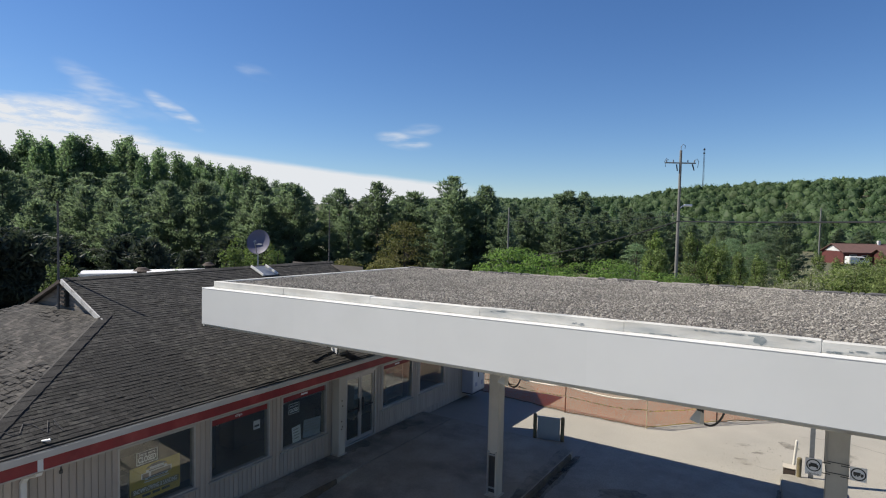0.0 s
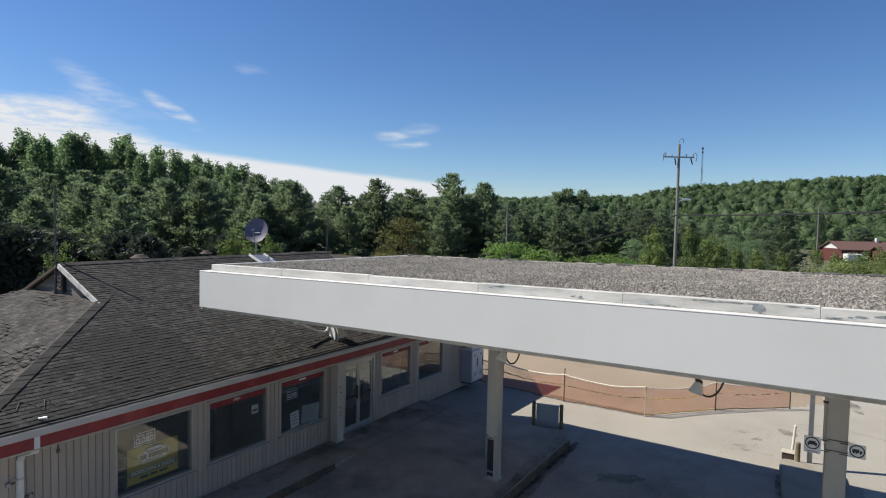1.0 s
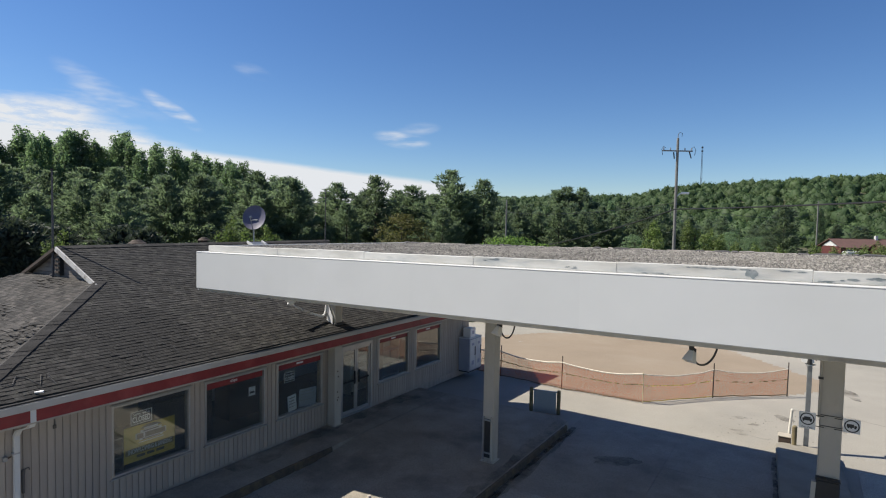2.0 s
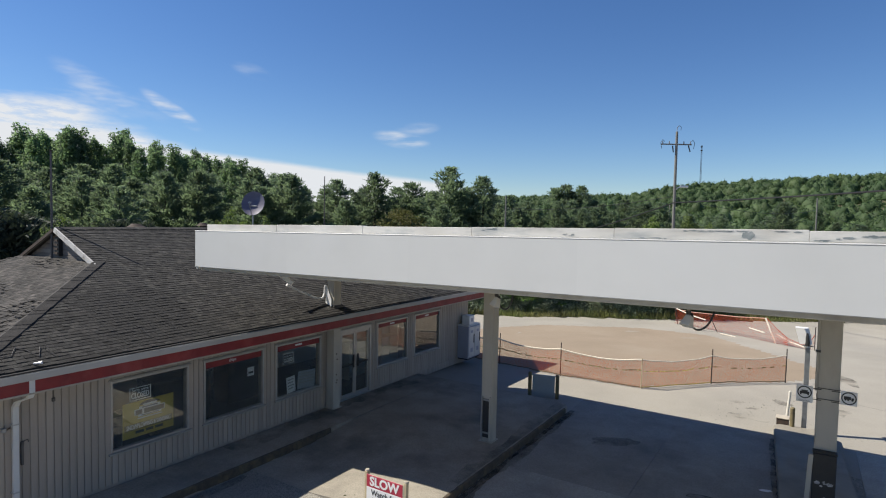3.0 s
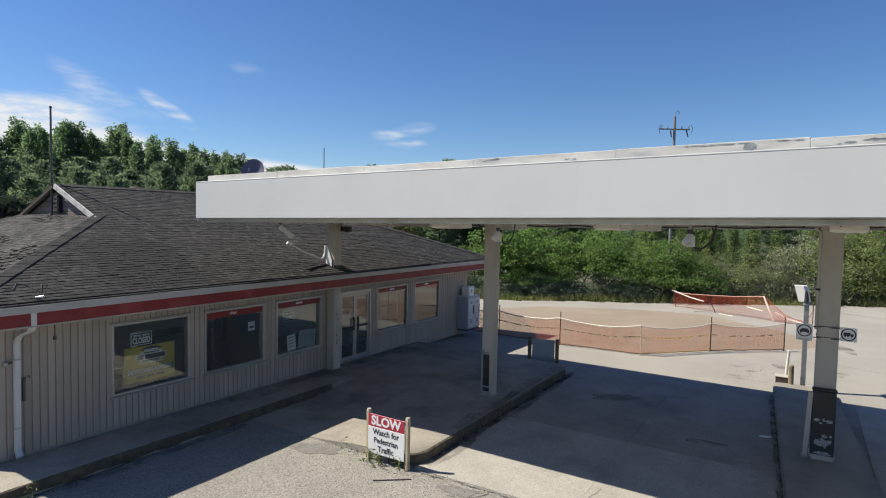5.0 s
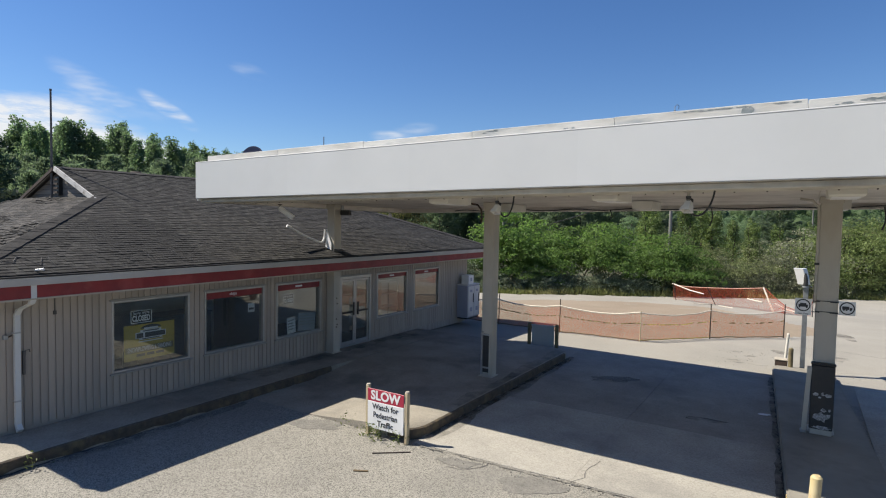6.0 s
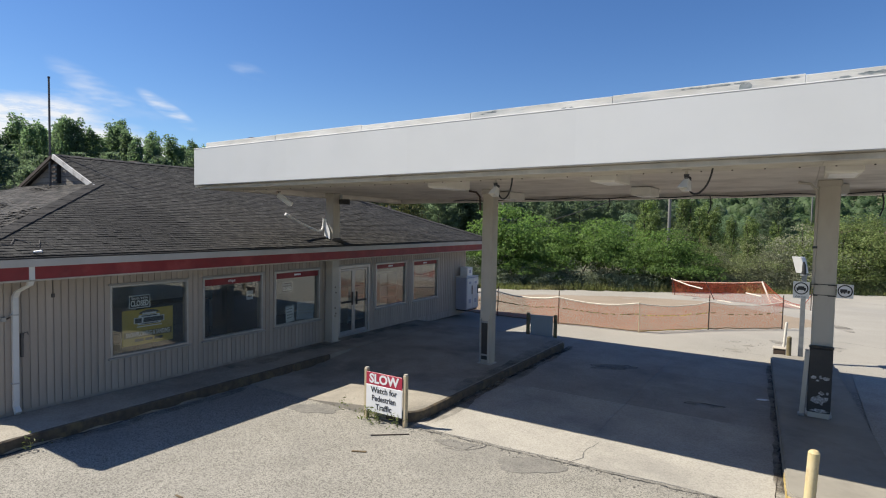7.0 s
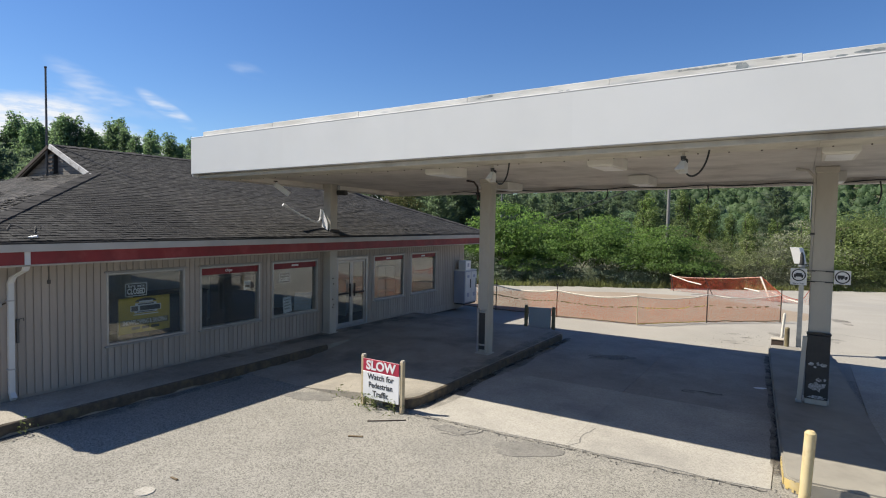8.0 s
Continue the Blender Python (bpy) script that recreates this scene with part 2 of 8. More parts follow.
M_MAST = mat("weathered_mast_paint", (0.1326, 0.1209, 0.1131), (0.0858, 0.078, 0.0718), scale=6, rough=0.8, bump=0.15, stretch=(3, 3, 0.5))
M_RUST = mat("dark_rusty_pipe", (0.0468, 0.0351, 0.0296), (0.0702, 0.0468, 0.0351), scale=8, rough=0.85, bump=0.2)
M_YELLOW = mat("faded_yellow_paint", (0.5332, 0.387, 0.1118), (0.473, 0.3612, 0.172), scale=5, rough=0.6, bump=0.1, stain=(0.43, 0.3956, 0.3268), sscale=3, samt=0.6)
M_POSTOLIVE = mat("dull_olive_post_paint", (0.20, 0.165, 0.085), (0.14, 0.11, 0.06), scale=6, rough=0.75, bump=0.12, stain=(0.07, 0.05, 0.035), sscale=4, samt=0.6)
M_PALEPOST = mat("sun_bleached_yellow", (0.60, 0.50, 0.29), (0.53, 0.41, 0.19), scale=4, rough=0.6, bump=0.08, stain=(0.30, 0.16, 0.07), sscale=7, samt=0.6, stretch=(1, 1, 0.5))
M_POSTCREAM = mat("cream_post_paint", (0.516, 0.43, 0.2752), (0.4472, 0.3612, 0.2322), scale=5, rough=0.7, bump=0.1, stain=(0.3096, 0.2236, 0.1376), sscale=4, samt=0.6)
M_WOOD = mat("weathered_wood", (0.1794, 0.1287, 0.0702), (0.117, 0.0819, 0.0468), scale=6, rough=0.85, bump=0.2, bscale=40, stretch=(3, 3, 0.4))
M_POLEWOOD = mat("grey_pole_wood", (0.205, 0.2, 0.185), (0.15, 0.147, 0.137), scale=5, rough=0.9, bump=0.2, stretch=(4, 4, 0.3))
M_CHIPPED = mat("chipped_white_paint", (0.60, 0.585, 0.56), (0.46, 0.44, 0.41), scale=5, rough=0.75, bump=0.2, bscale=30, stain=(0.15, 0.12, 0.095), sscale=6, samt=0.85)
M_OLDBOARD = mat("bare_grey_boards", (0.2106, 0.1833, 0.156), (0.1404, 0.1209, 0.1053), scale=4, rough=0.9, bump=0.25, stretch=(0.4, 3, 3), vary=0.15)
M_ORANGE = leaf_mat("orange_safety_net", (0.56, 0.135, 0.055), (0.48, 0.115, 0.055), vary=0.0, island=0.0, trans=0.45, scale=2)
M_REDNET = leaf_mat("faded_red_net", (0.50, 0.085, 0.045), (0.42, 0.08, 0.05), vary=0.0, island=0.0, trans=0.4, scale=2)
M_PALERED = mat("bleached_red_rail", (0.60, 0.36, 0.27), (0.50, 0.24, 0.17), scale=3, rough=0.7, bump=0.05)
M_CREAM = mat("cream_rail", (0.7396, 0.6708, 0.5676), (0.6708, 0.5934, 0.4816), scale=4, rough=0.7, bump=0.05)
M_DULLTAPE = leaf_mat("dull_torn_tape", (0.19, 0.135, 0.075), (0.44, 0.33, 0.17), vary=0.0, island=0.35, trans=0.35, scale=3.5)
M_TAPE = leaf_mat("yellow_tape", (0.70, 0.53, 0.20), (0.58, 0.45, 0.22), vary=0.0, island=0.25, trans=0.5, scale=8)
M_SIGNW = mat("white_sign_face", (0.78, 0.77, 0.76), (0.73, 0.72, 0.70), scale=4, rough=0.4, bump=0.02)
M_SIGNR = mat("red_sign_face", (0.42, 0.025, 0.06), (0.36, 0.025, 0.05), scale=4, rough=0.4, bump=0.02)
M_POSTWHITE = mat("bright_white_print", (0.88, 0.87, 0.85), (0.84, 0.83, 0.81), scale=4, rough=0.4, bump=0)
M_INK = mat("black_ink", (0.02, 0.02, 0.022), (0.03, 0.03, 0.03), rough=0.5, bump=0)
M_INKBAND = mat("faded_ink_band", (0.20, 0.145, 0.03), (0.15, 0.11, 0.03), scale=6, rough=0.5, bump=0)
M_POSTER = mat("yellow_poster", (0.52, 0.37, 0.035), (0.46, 0.325, 0.035), scale=2, rough=0.5, bump=0.02)
M_PALEBLUE = mat("pale_blue_panel", (0.3384, 0.3816, 0.4176), (0.3024, 0.3456, 0.3816), scale=2, rough=0.5, bump=0.03)
M_ICEBLUE = mat("blue_grey_cabinet", (0.34, 0.36, 0.44), (0.29, 0.31, 0.39), scale=2, rough=0.45, bump=0.03)
M_ROOM = mat("dim_room_wall", (0.72, 0.70, 0.65), (0.64, 0.62, 0.57), scale=1, rough=0.8, bump=0.05)
M_ROOMFLOOR = mat("dim_room_floor", (0.10, 0.09, 0.08), (0.08, 0.075, 0.07), scale=2, rough=0.6, bump=0.05)
M_SHELF = mat("store_shelf", (0.66, 0.62, 0.54), (0.58, 0.54, 0.46), scale=2, rough=0.6, bump=0.05)
M_DISH = mat("grey_dish", (0.12, 0.112, 0.16), (0.104, 0.096, 0.14), scale=3, rough=0.5, bump=0.03)
M_HROOF = mat("brown_red_roof", (0.1326, 0.0702, 0.0585), (0.1092, 0.0624, 0.0507), scale=1, rough=0.85, bump=0.2)
M_HRED = mat("barn_red_siding", (0.115, 0.03, 0.027), (0.085, 0.026, 0.023), scale=1, rough=0.7, bump=0.1)
M_DARKGLASS = mat("dark_pane", (0.02, 0.025, 0.03), (0.03, 0.035, 0.04), rough=0.12, bump=0)
M_BARK = mat("bark", (0.0858, 0.0663, 0.0507), (0.0585, 0.0468, 0.0351), scale=6, rough=0.95, bump=0.5, bscale=20, stretch=(3, 3, 0.5))
M_PINE = leaf_mat("pine_needles", (0.1443, 0.1872, 0.1287), (0.1833, 0.2262, 0.156), trans=0.62, island=0.2, vary=0.2)
# needles darkened to stand in for the shade at the wood's foot
M_DIMPINE = leaf_mat("shade_dark_needles", (0.052, 0.066, 0.050), (0.072, 0.090, 0.066), trans=0.3, island=0.25)
M_LEAF = leaf_mat("broad_leaves", (0.168, 0.236, 0.142), (0.205, 0.268, 0.165), trans=0.66, island=0.26)
M_SUMAC = leaf_mat("bright_shrub_leaves", (0.158, 0.242, 0.066), (0.115, 0.182, 0.055), trans=0.52)
M_SCRUB = leaf_mat("scrub_leaves", (0.185, 0.215, 0.1), (0.25, 0.262, 0.135), trans=0.52)
M_BRAMBLE = leaf_mat("bramble_leaves", (0.175, 0.212, 0.138), (0.245, 0.275, 0.19), trans=0.35, island=0.45)
M_DRY = leaf_mat("dry_bush_leaves", (0.195, 0.205, 0.13), (0.255, 0.255, 0.175), trans=0.4, island=0.4)
M_GOLD = leaf_mat("yellow_olive_leaves", (0.225, 0.265, 0.1), (0.185, 0.232, 0.09), trans=0.5, island=0.35)
M_OCHRE = leaf_mat("turning_leaves", (0.1872, 0.1677, 0.0663), (0.1482, 0.156, 0.0585))
M_BIRCH = leaf_mat("birch_leaves", (0.175, 0.225, 0.072), (0.135, 0.185, 0.062))
M_WEED = leaf_mat("weed_leaves", (0.145, 0.175, 0.06), (0.185, 0.2, 0.085))
M_GRASS = leaf_mat("verge_grass", (0.165, 0.195, 0.065), (0.225, 0.205, 0.095))
M_WOODS = leaf_mat("far_woods_leaves", (0.07, 0.122, 0.056), (0.118, 0.172, 0.072), island=0.22, scale=0.05, trans=0.45)
M_GLASS = glass_mat("window_glass")

# ---- building blocks ----


def root_of(ob):
    while ob.parent:
        ob = ob.parent
    return ob


def finish(me, smooth=None):
    if smooth is not None:
        me.polygons.foreach_set("use_smooth", [True] * len(me.polygons))
        me.set_sharp_from_angle(angle=radians(smooth))


def part(name, bm, material, parent=None, label="", smooth=None):
    """Links a bmesh in world coordinates as one mesh object, under a thing or a part."""
    if parent is not None:
        bm.transform(root_of(parent).matrix_basis.inverted())
    me = bpy.data.meshes.new(name)
    bm.to_mesh(me)
    bm.free()
    me.materials.append(material)
    finish(me, smooth)
    ob = new(name, me)
    if parent is not None:
        ob.parent = parent
    if label:
        ob["label"] = label
    return ob


def from_arrays(name, verts, faces, material, parent=None, label=""):
    me = bpy.data.meshes.new(name)
    verts = np.asarray(verts, dtype=np.float32)
    faces = np.asarray(faces, dtype=np.int32)
    if parent is not None:
        inv = np.array(root_of(parent).matrix_basis.inverted())
        verts = (verts @ inv[:3, :3].T + inv[:3, 3]).astype(np.float32)
    me.vertices.add(len(verts))
    me.vertices.foreach_set("co", verts.ravel())
    n, k = faces.shape
    me.loops.add(n * k)
    me.loops.foreach_set("vertex_index", faces.ravel())
    me.polygons.add(n)
    me.polygons.foreach_set("loop_start", np.arange(n, dtype=np.int32) * k)
    me.update(calc_edges=True)
    me.shade_flat()
    me.materials.append(material)
    ob = new(name, me)
    if parent is not None:
        ob.parent = parent
    if label:
        ob["label"] = label
    return ob


def piece(name, me, parent, m):
    """A further object on a shared mesh, at the pose m in the world, under parent."""
    ob = new(name, me)
    ob.parent = parent
    ob.matrix_basis = root_of(parent).matrix_basis.inverted() @ m
    return ob


def thing(name, at, label, category, group="", rz=0.0, m=None):
    ob = new(name)
    ob.empty_display_size = 0.2
    ob.matrix_basis = m if m is not None else pose(*at, 0, 0, rz)
    return tagged(ob, label, category, group)


def box(bm, x0, x1, y0, y1, z0, z1, bevel=0.0, m=None):
    x0, x1, y0, y1, z0, z1 = min(x0, x1), max(x0, x1), min(y0, y1), max(y0, y1), min(z0, z1), max(z0, z1)
    r = bmesh.ops.create_cube(bm, size=1.0, matrix=Matrix.Translation(((x0 + x1) / 2, (y0 + y1) / 2, (z0 + z1) / 2))
                              @ Matrix.Diagonal((x1 - x0, y1 - y0, z1 - z0, 1)))
    vs = r["verts"]
    if bevel:
        es = list({e for v in vs for e in v.link_edges})
        q = bmesh.ops.bevel(bm, geom=es, offset=bevel, segments=1, affect="EDGES", profile=0.5)
        vs = list({v for f in q["faces"] for v in f.verts} | {v for v in vs if v.is_valid})
    if m is not None:
        bmesh.ops.transform(bm, matrix=m, verts=vs)
    return bm


def boxm(x0, x1, y0, y1, z0, z1, bevel=0.0, m=None):
    return box(bmesh.new(), x0, x1, y0, y1, z0, z1, bevel, m)


def tube(bm, pts, r0, r1=None, seg=8, cap=True):
    """A round bar along points, tapering from r0 to r1."""
    pts = [Vector(p) for p in pts]
    r1 = r0 if r1 is None else r1
    rings = []
    side = None
    for i, p in enumerate(pts):
        d = (pts[min(i + 1, len(pts) - 1)] - pts[max(i - 1, 0)]).normalized()
        if side is None:
            side = d.orthogonal().normalized()
        side = (side - d * side.dot(d)).normalized()
        up = d.cross(side)
        r = r0 + (r1 - r0) * i / max(1, len(pts) - 1)
        rings.append([bm.verts.new(p + (side * math.cos(a) + up * math.sin(a)) * r) for a in (2 * math.pi * k / seg for k in range(seg))])
    for a, b in zip(rings, rings[1:]):
        for k in range(seg):
            bm.faces.new((a[k], a[(k + 1) % seg], b[(k + 1) % seg], b[k]))
    if cap:
        bm.faces.new(list(reversed(rings[0])))
        bm.faces.new(rings[-1])
    return bm


def tubem(pts, r0, r1=None, seg=8):
    return tube(bmesh.new(), pts, r0, r1, seg)


def sag(a, b, drop, n=12):
    a, b = Vector(a), Vector(b)
    return [a.lerp(b, i / n) - Vector((0, 0, 4 * drop * (i / n) * (1 - i / n))) for i in range(n + 1)]


def slab(bm, pts, z0, z1):
    """A flat polygon of some thickness; z0 may be a function of x, y."""
    f0 = z0 if callable(z0) else (lambda x, y: z0)
    f1 = z1 if callable(z1) else (lambda x, y: z1)
    top = [bm.verts.new((x, y, f1(x, y))) for x, y in pts]
    low = [bm.verts.new((x, y, f0(x, y))) for x, y in pts]
    f = bm.faces.new(top)
    f.normal_update()
    if f.normal.z < 0:
        f.normal_flip()
    bm.faces.new(list(reversed(low)))
    n = len(pts)
    for i in range(n):
        bm.faces.new((top[i], low[i], low[(i + 1) % n], top[(i + 1) % n]))
    bmesh.ops.recalc_face_normals(bm, faces=bm.faces)
    return bm


def letters(name, text, size, material, parent, m, align="CENTER", squeeze=1.0, bold=0.012):
    """Raised letters of the built-in font as a mesh part; m: the pose of the text's middle in the world."""
    cu = bpy.data.curves.new(name, "FONT")
    cu.body, cu.size, cu.align_x, cu.align_y = text, size, align, "CENTER"
    cu.extrude, cu.offset, cu.resolution_u = 0.0015, size * bold, 3
    tmp = bpy.data.objects.new(name, cu)
    scene.collection.objects.link(tmp)
    bpy.context.view_layer.update()
    me = bpy.data.meshes.new_from_object(tmp.evaluated_get(bpy.context.evaluated_depsgraph_get()))
    bpy.data.objects.remove(tmp)
    bpy.data.curves.remove(cu)
    me.transform(Matrix.Diagonal((squeeze, 1, 1, 1)))
    me.materials.clear()
    me.materials.append(material)
    me.name = name
    return piece(name, me, parent, m)


FWD = Vector((-0.54, 0.84))          # the fall of the land runs this way, towards the road


def lie(x, y):
    """Height of the ground: level at the pumps, then falling gently to the road."""
    s = FWD.x * x + FWD.y * y
    t = min(max((s - 19.5) / 23.0, 0.0), 1.0)
    return -1.1 * t * t * (3 - 2 * t) * 0.6 - 1.1 * t * 0.4


def hill_height(x, y):
    """Rise of the wooded hill, far behind the road."""
    far = min(max((y - 210) / 390.0, 0.0), 1.0)
    far = far * far * (3 - 2 * far)
    side = min(max((x / max(y, 1.0) + 0.262) / 0.082, 0.0), 1.0)
    h = 29.0 + 8.0 * side * side * (3 - 2 * side) + 0.055 * min(max(x + 110, 0), 400)
    roll = 2.0 * noise.noise((x / 90.0, y / 90.0, 0.3))
    return far * (h + roll)


# ---- ground ----
def build_ground():
    xs = sorted(set([-4500, -2500, -1400, -900] + list(range(-600, 601, 40)) + list(range(-80, 81, 5)) + [900, 1400, 2500, 4500]))
    ys = sorted(set([-4500, -2000, -900, -400, -200, -100] + list(range(-60, 101, 5)) + list(range(120, 901, 30)) + [1200, 1800, 2800, 4600]))
    verts, faces = [], []
    for y in ys:
        for x in xs:
            verts.append((x, y, lie(x, y) - 0.06 + hill_height(x, y)))
    w = len(xs)
    for j in range(len(ys) - 1):
        for i in range(w - 1):
            faces.append((j * w + i, j * w + i + 1, (j + 1) * w + i + 1, (j + 1) * w + i))
    g = from_arrays("ground", verts, faces, M_EARTH)
    tagged(g, "weedy earth and grass falling away to a wooded hill", "ground", kind="structure")


build_ground()


def sheet(name, inside, x0, x1, y0, y1, step, lift, material, label, category):
    """A thin laid surface over the ground where inside(x, y) holds, with an uneven edge and a turned-down rim."""
    bm = bmesh.new()
    grid = {}

    def vert(i, j):
        if (i, j) not in grid:
            x, y = x0 + i * step, y0 + j * step
            wx = 0.35 * step * noise.noise((x * 0.9, y * 0.9, 3.1))
            wy = 0.35 * step * noise.noise((x * 0.9, y * 0.9, 7.7))
            grid[i, j] = bm.verts.new((x + wx, y + wy, lie(x, y) + lift))
        return grid[i, j]
    for i in range(int((x1 - x0) / step)):
        for j in range(int((y1 - y0) / step)):
            if inside(x0 + (i + 0.5) * step, y0 + (j + 0.5) * step):
                bm.faces.new((vert(i, j), vert(i + 1, j), vert(i + 1, j + 1), vert(i, j + 1)))
    rim = [e for e in bm.edges if e.is_boundary]
    q = bmesh.ops.extrude_edge_only(bm, edges=rim)
    for v in q["geom"]:
        if isinstance(v, bmesh.types.BMVert):
            v.co.z -= 0.05
    bmesh.ops.recalc_face_normals(bm, faces=bm.faces)
    ob = part(name, bm, material)
    return tagged(ob, label, category, kind="structure")


def road_side(x, y):
    """Distance past the far edge of the lot, where the verge begins (positive beyond)."""
    return (FWD.x * x + FWD.y * y) - 40.3 + 0.5 * noise.noise((x * 0.2, y * 0.2, 1.0))


sheet("pavement", lambda x, y: y < 18.6 and x > -40, -40, 60, -60, 19, 1.0, 0.0, M_ASPHALT, "worn pale asphalt forecourt with cracks", "asphalt")
sheet("yard", lambda x, y: y > 16.2 and road_side(x, y) < 0, -45, 60, 16, 75, 0.8, 0.004, M_LOT, "pale dusty gravel and concrete yard", "yard")
FENCE_SW = ((0.29, 25.57), (2.89, 22.78), (4.95, 20.89), (7.4, 19.31), (10.22, 20.14), (13.13, 20.53), (15.96, 21.32))


def behind_fence(x, y):
    """Whether a place lies beyond the line of the barrier fence."""
    s, w = FWD.x * x + FWD.y * y, 0.84 * x + 0.54 * y
    for (wa, sa), (wb, sb) in zip(FENCE_SW, FENCE_SW[1:]):
        if wa <= w <= wb:
            return s > sa + (sb - sa) * (w - wa) / (wb - wa) + 0.15
    return False


sheet("sand", lambda x, y: behind_fence(x, y) and ((FWD.x * x + FWD.y * y - 27.5) / 8.4) ** 2 + ((0.84 * x + 0.54 * y - 9.0) / 8.6) ** 2 < 1 + 0.15 * noise.noise((x * 0.3, y * 0.3, 0)),
      -30, 15, 10, 50, 0.25, 0.010, M_SAND, "brown sand patch in the yard", "sand")

# concrete pad in slabs under the canopy
pad_root = thing("concrete_pad", (-5.4, 8.5, 0), "worn concrete pad with oil stains under the canopy", "concrete pad")
pad_root["kind"] = "structure"
for ix, (xa, xb) in enumerate(((-5.43, -2.533), (-2.528, 0.25), (1.65, 4.6), (4.605, 8.0))):
    for iy, (ya, yb) in enumerate(((8.5, 12.0), (12.004, 15.2), (15.204, 17.9))):
        bm = bmesh.new()
        jag = (lambda x: 8.46 + 0.045 * (x + 5.4) + 0.06 * noise.noise((x * 1.3, 0, 0))) if iy == 0 else (lambda x: ya)
        n = 10
        pts = [(xa + (xb - xa) * k / n, jag(xa + (xb - xa) * k / n)) for k in range(n + 1)] + [(xb, yb), (xa, yb)]
        slab(bm, pts, -0.15, 0.012 + 0.003 * ((ix + iy) % 2))
        part("slab", bm, M_PADSHADE if iy and ix < 2 else M_PAD, pad_root)

# raised walk in front of the shop and islands, with kerbs
SLAB_Z = 0.20


def rounded(x0, x1, y0, y1, r, corners="1111"):
    pts = []
    for (cx, cy, a0), on in zip(((x1 - r, y1 - r, 0), (x0 + r, y1 - r, 90), (x0 + r, y0 + r, 180), (x1 - r, y0 + r, 270)), corners):
        if on == "1":
            pts += [(cx + r * math.cos(radians(a0 + 15 * k)), cy + r * math.sin(radians(a0 + 15 * k))) for k in range(7)]
        else:
            pts.append((cx + r * (1 if a0 in (0, 270) else -1), cy + r * (1 if a0 in (0, 90) else -1)))
    return pts


def kerbed(name, pts, label, category, material):
    bm = slab(bmesh.new(), pts, -0.1, SLAB_Z)
    top = [e for e in bm.edges if all(abs(v.co.z - SLAB_Z) < 1e-4 for v in e.verts)]
    bmesh.ops.bevel(bm, geom=top, offset=0.025, segments=2, affect="EDGES")
    ob = part(name, bm, material)
    return tagged(ob, label, category, kind="structure")


kerbed("sidewalk", [(-11.1, 0.5), (-9.86, 0.5), (-9.86, 16.7), (-11.1, 16.7)], "narrow concrete walk with a kerb along the shop wall", "sidewalk", M_SLAB)


def ease(t):
    t = min(max(t, 0.0), 1.0)
    return t * t * (3 - 2 * t)


def island_z(x, y):
    """Top of the raised walk: flush with the asphalt at its open corner, full height at the kerb and further in."""
    return max(0.012, SLAB_Z * max(ease((x + 8.5) / 2.7), ease((y - 9.9) / 2.6)))


def build_island():
    x0, x1, y0, y1, r = -9.855, -5.43, 8.46, 16.7, 0.45
    bm = bmesh.new()
    rows = []
    ny, nx = 56, 26
    for j in range(ny + 1):
        y = y0 + (y1 - y0) * j / ny
        d = min(y - y0, y1 - y)
        xe = x1 if d >= r else x1 - r + math.sqrt(max(0.0, r * r - (r - d) ** 2))
        row = []
        for i in range(nx + 1):
            x = x0 + (xe - 0.03 - x0) * i / nx
            row.append(bm.verts.new((x, y, island_z(x, y) + 0.004 * noise.noise((x * 1.3, y * 1.3, 0.4)))))
        z = island_z(xe, y)
        row.append(bm.verts.new((xe - 0.008, y, z - 0.008)))
        row.append(bm.verts.new((xe, y, z - 0.03)))
        row.append(bm.verts.new((xe, y, -0.1)))
        rows.append(row)
    for p, q in zip(rows, rows[1:]):
        for i in range(len(p) - 1):
            bm.faces.new((p[i], p[i + 1], q[i + 1], q[i]))
    for row in (rows[0], rows[-1]):
        low = [bm.verts.new((v.co.x, v.co.y, -0.1)) for v in row[:-1]] + [row[-1]]
        for i in range(len(row) - 2):
            bm.faces.new((row[i], row[i + 1], low[i + 1], low[i]))
    bmesh.ops.recalc_face_normals(bm, faces=bm.faces)
    tagged(part("island", bm, M_SLAB, None, "", 35), "wide raised concrete walk with a rounded kerb and a ramped corner", "walk", kind="structure")


build_island()
SKEW = Matrix.Translation((0.40, 8.77, 0)) @ Matrix.Rotation(radians(3.5), 4, "Z")


def skewed(pts):
    return [tuple((SKEW @ Vector((x, y, 0)))[:2]) for x, y in pts]


kerbed("pump_island", skewed(rounded(0.0, 1.42, 0.0, 9.7, 0.22)), "narrow raised concrete pump island", "island", M_ISLAND)
# ---- shop ----
WX = -11.13                 # outer face of the shop's front wall
WY0, WY1 = 3.95, 20.2       # its ends
BX = -20.9                  # outer face of the back wall
WT, WTOP = 0.2, 2.62
WIN = ((6.09, 7.79), (8.16, 9.87), (10.26, 11.9), (14.40, 16.06), (16.47, 18.1))
WIN_Z = (0.87, 2.32)
DOOR = (12.66, 14.08)
DOOR_Z = (0.22, 2.33)


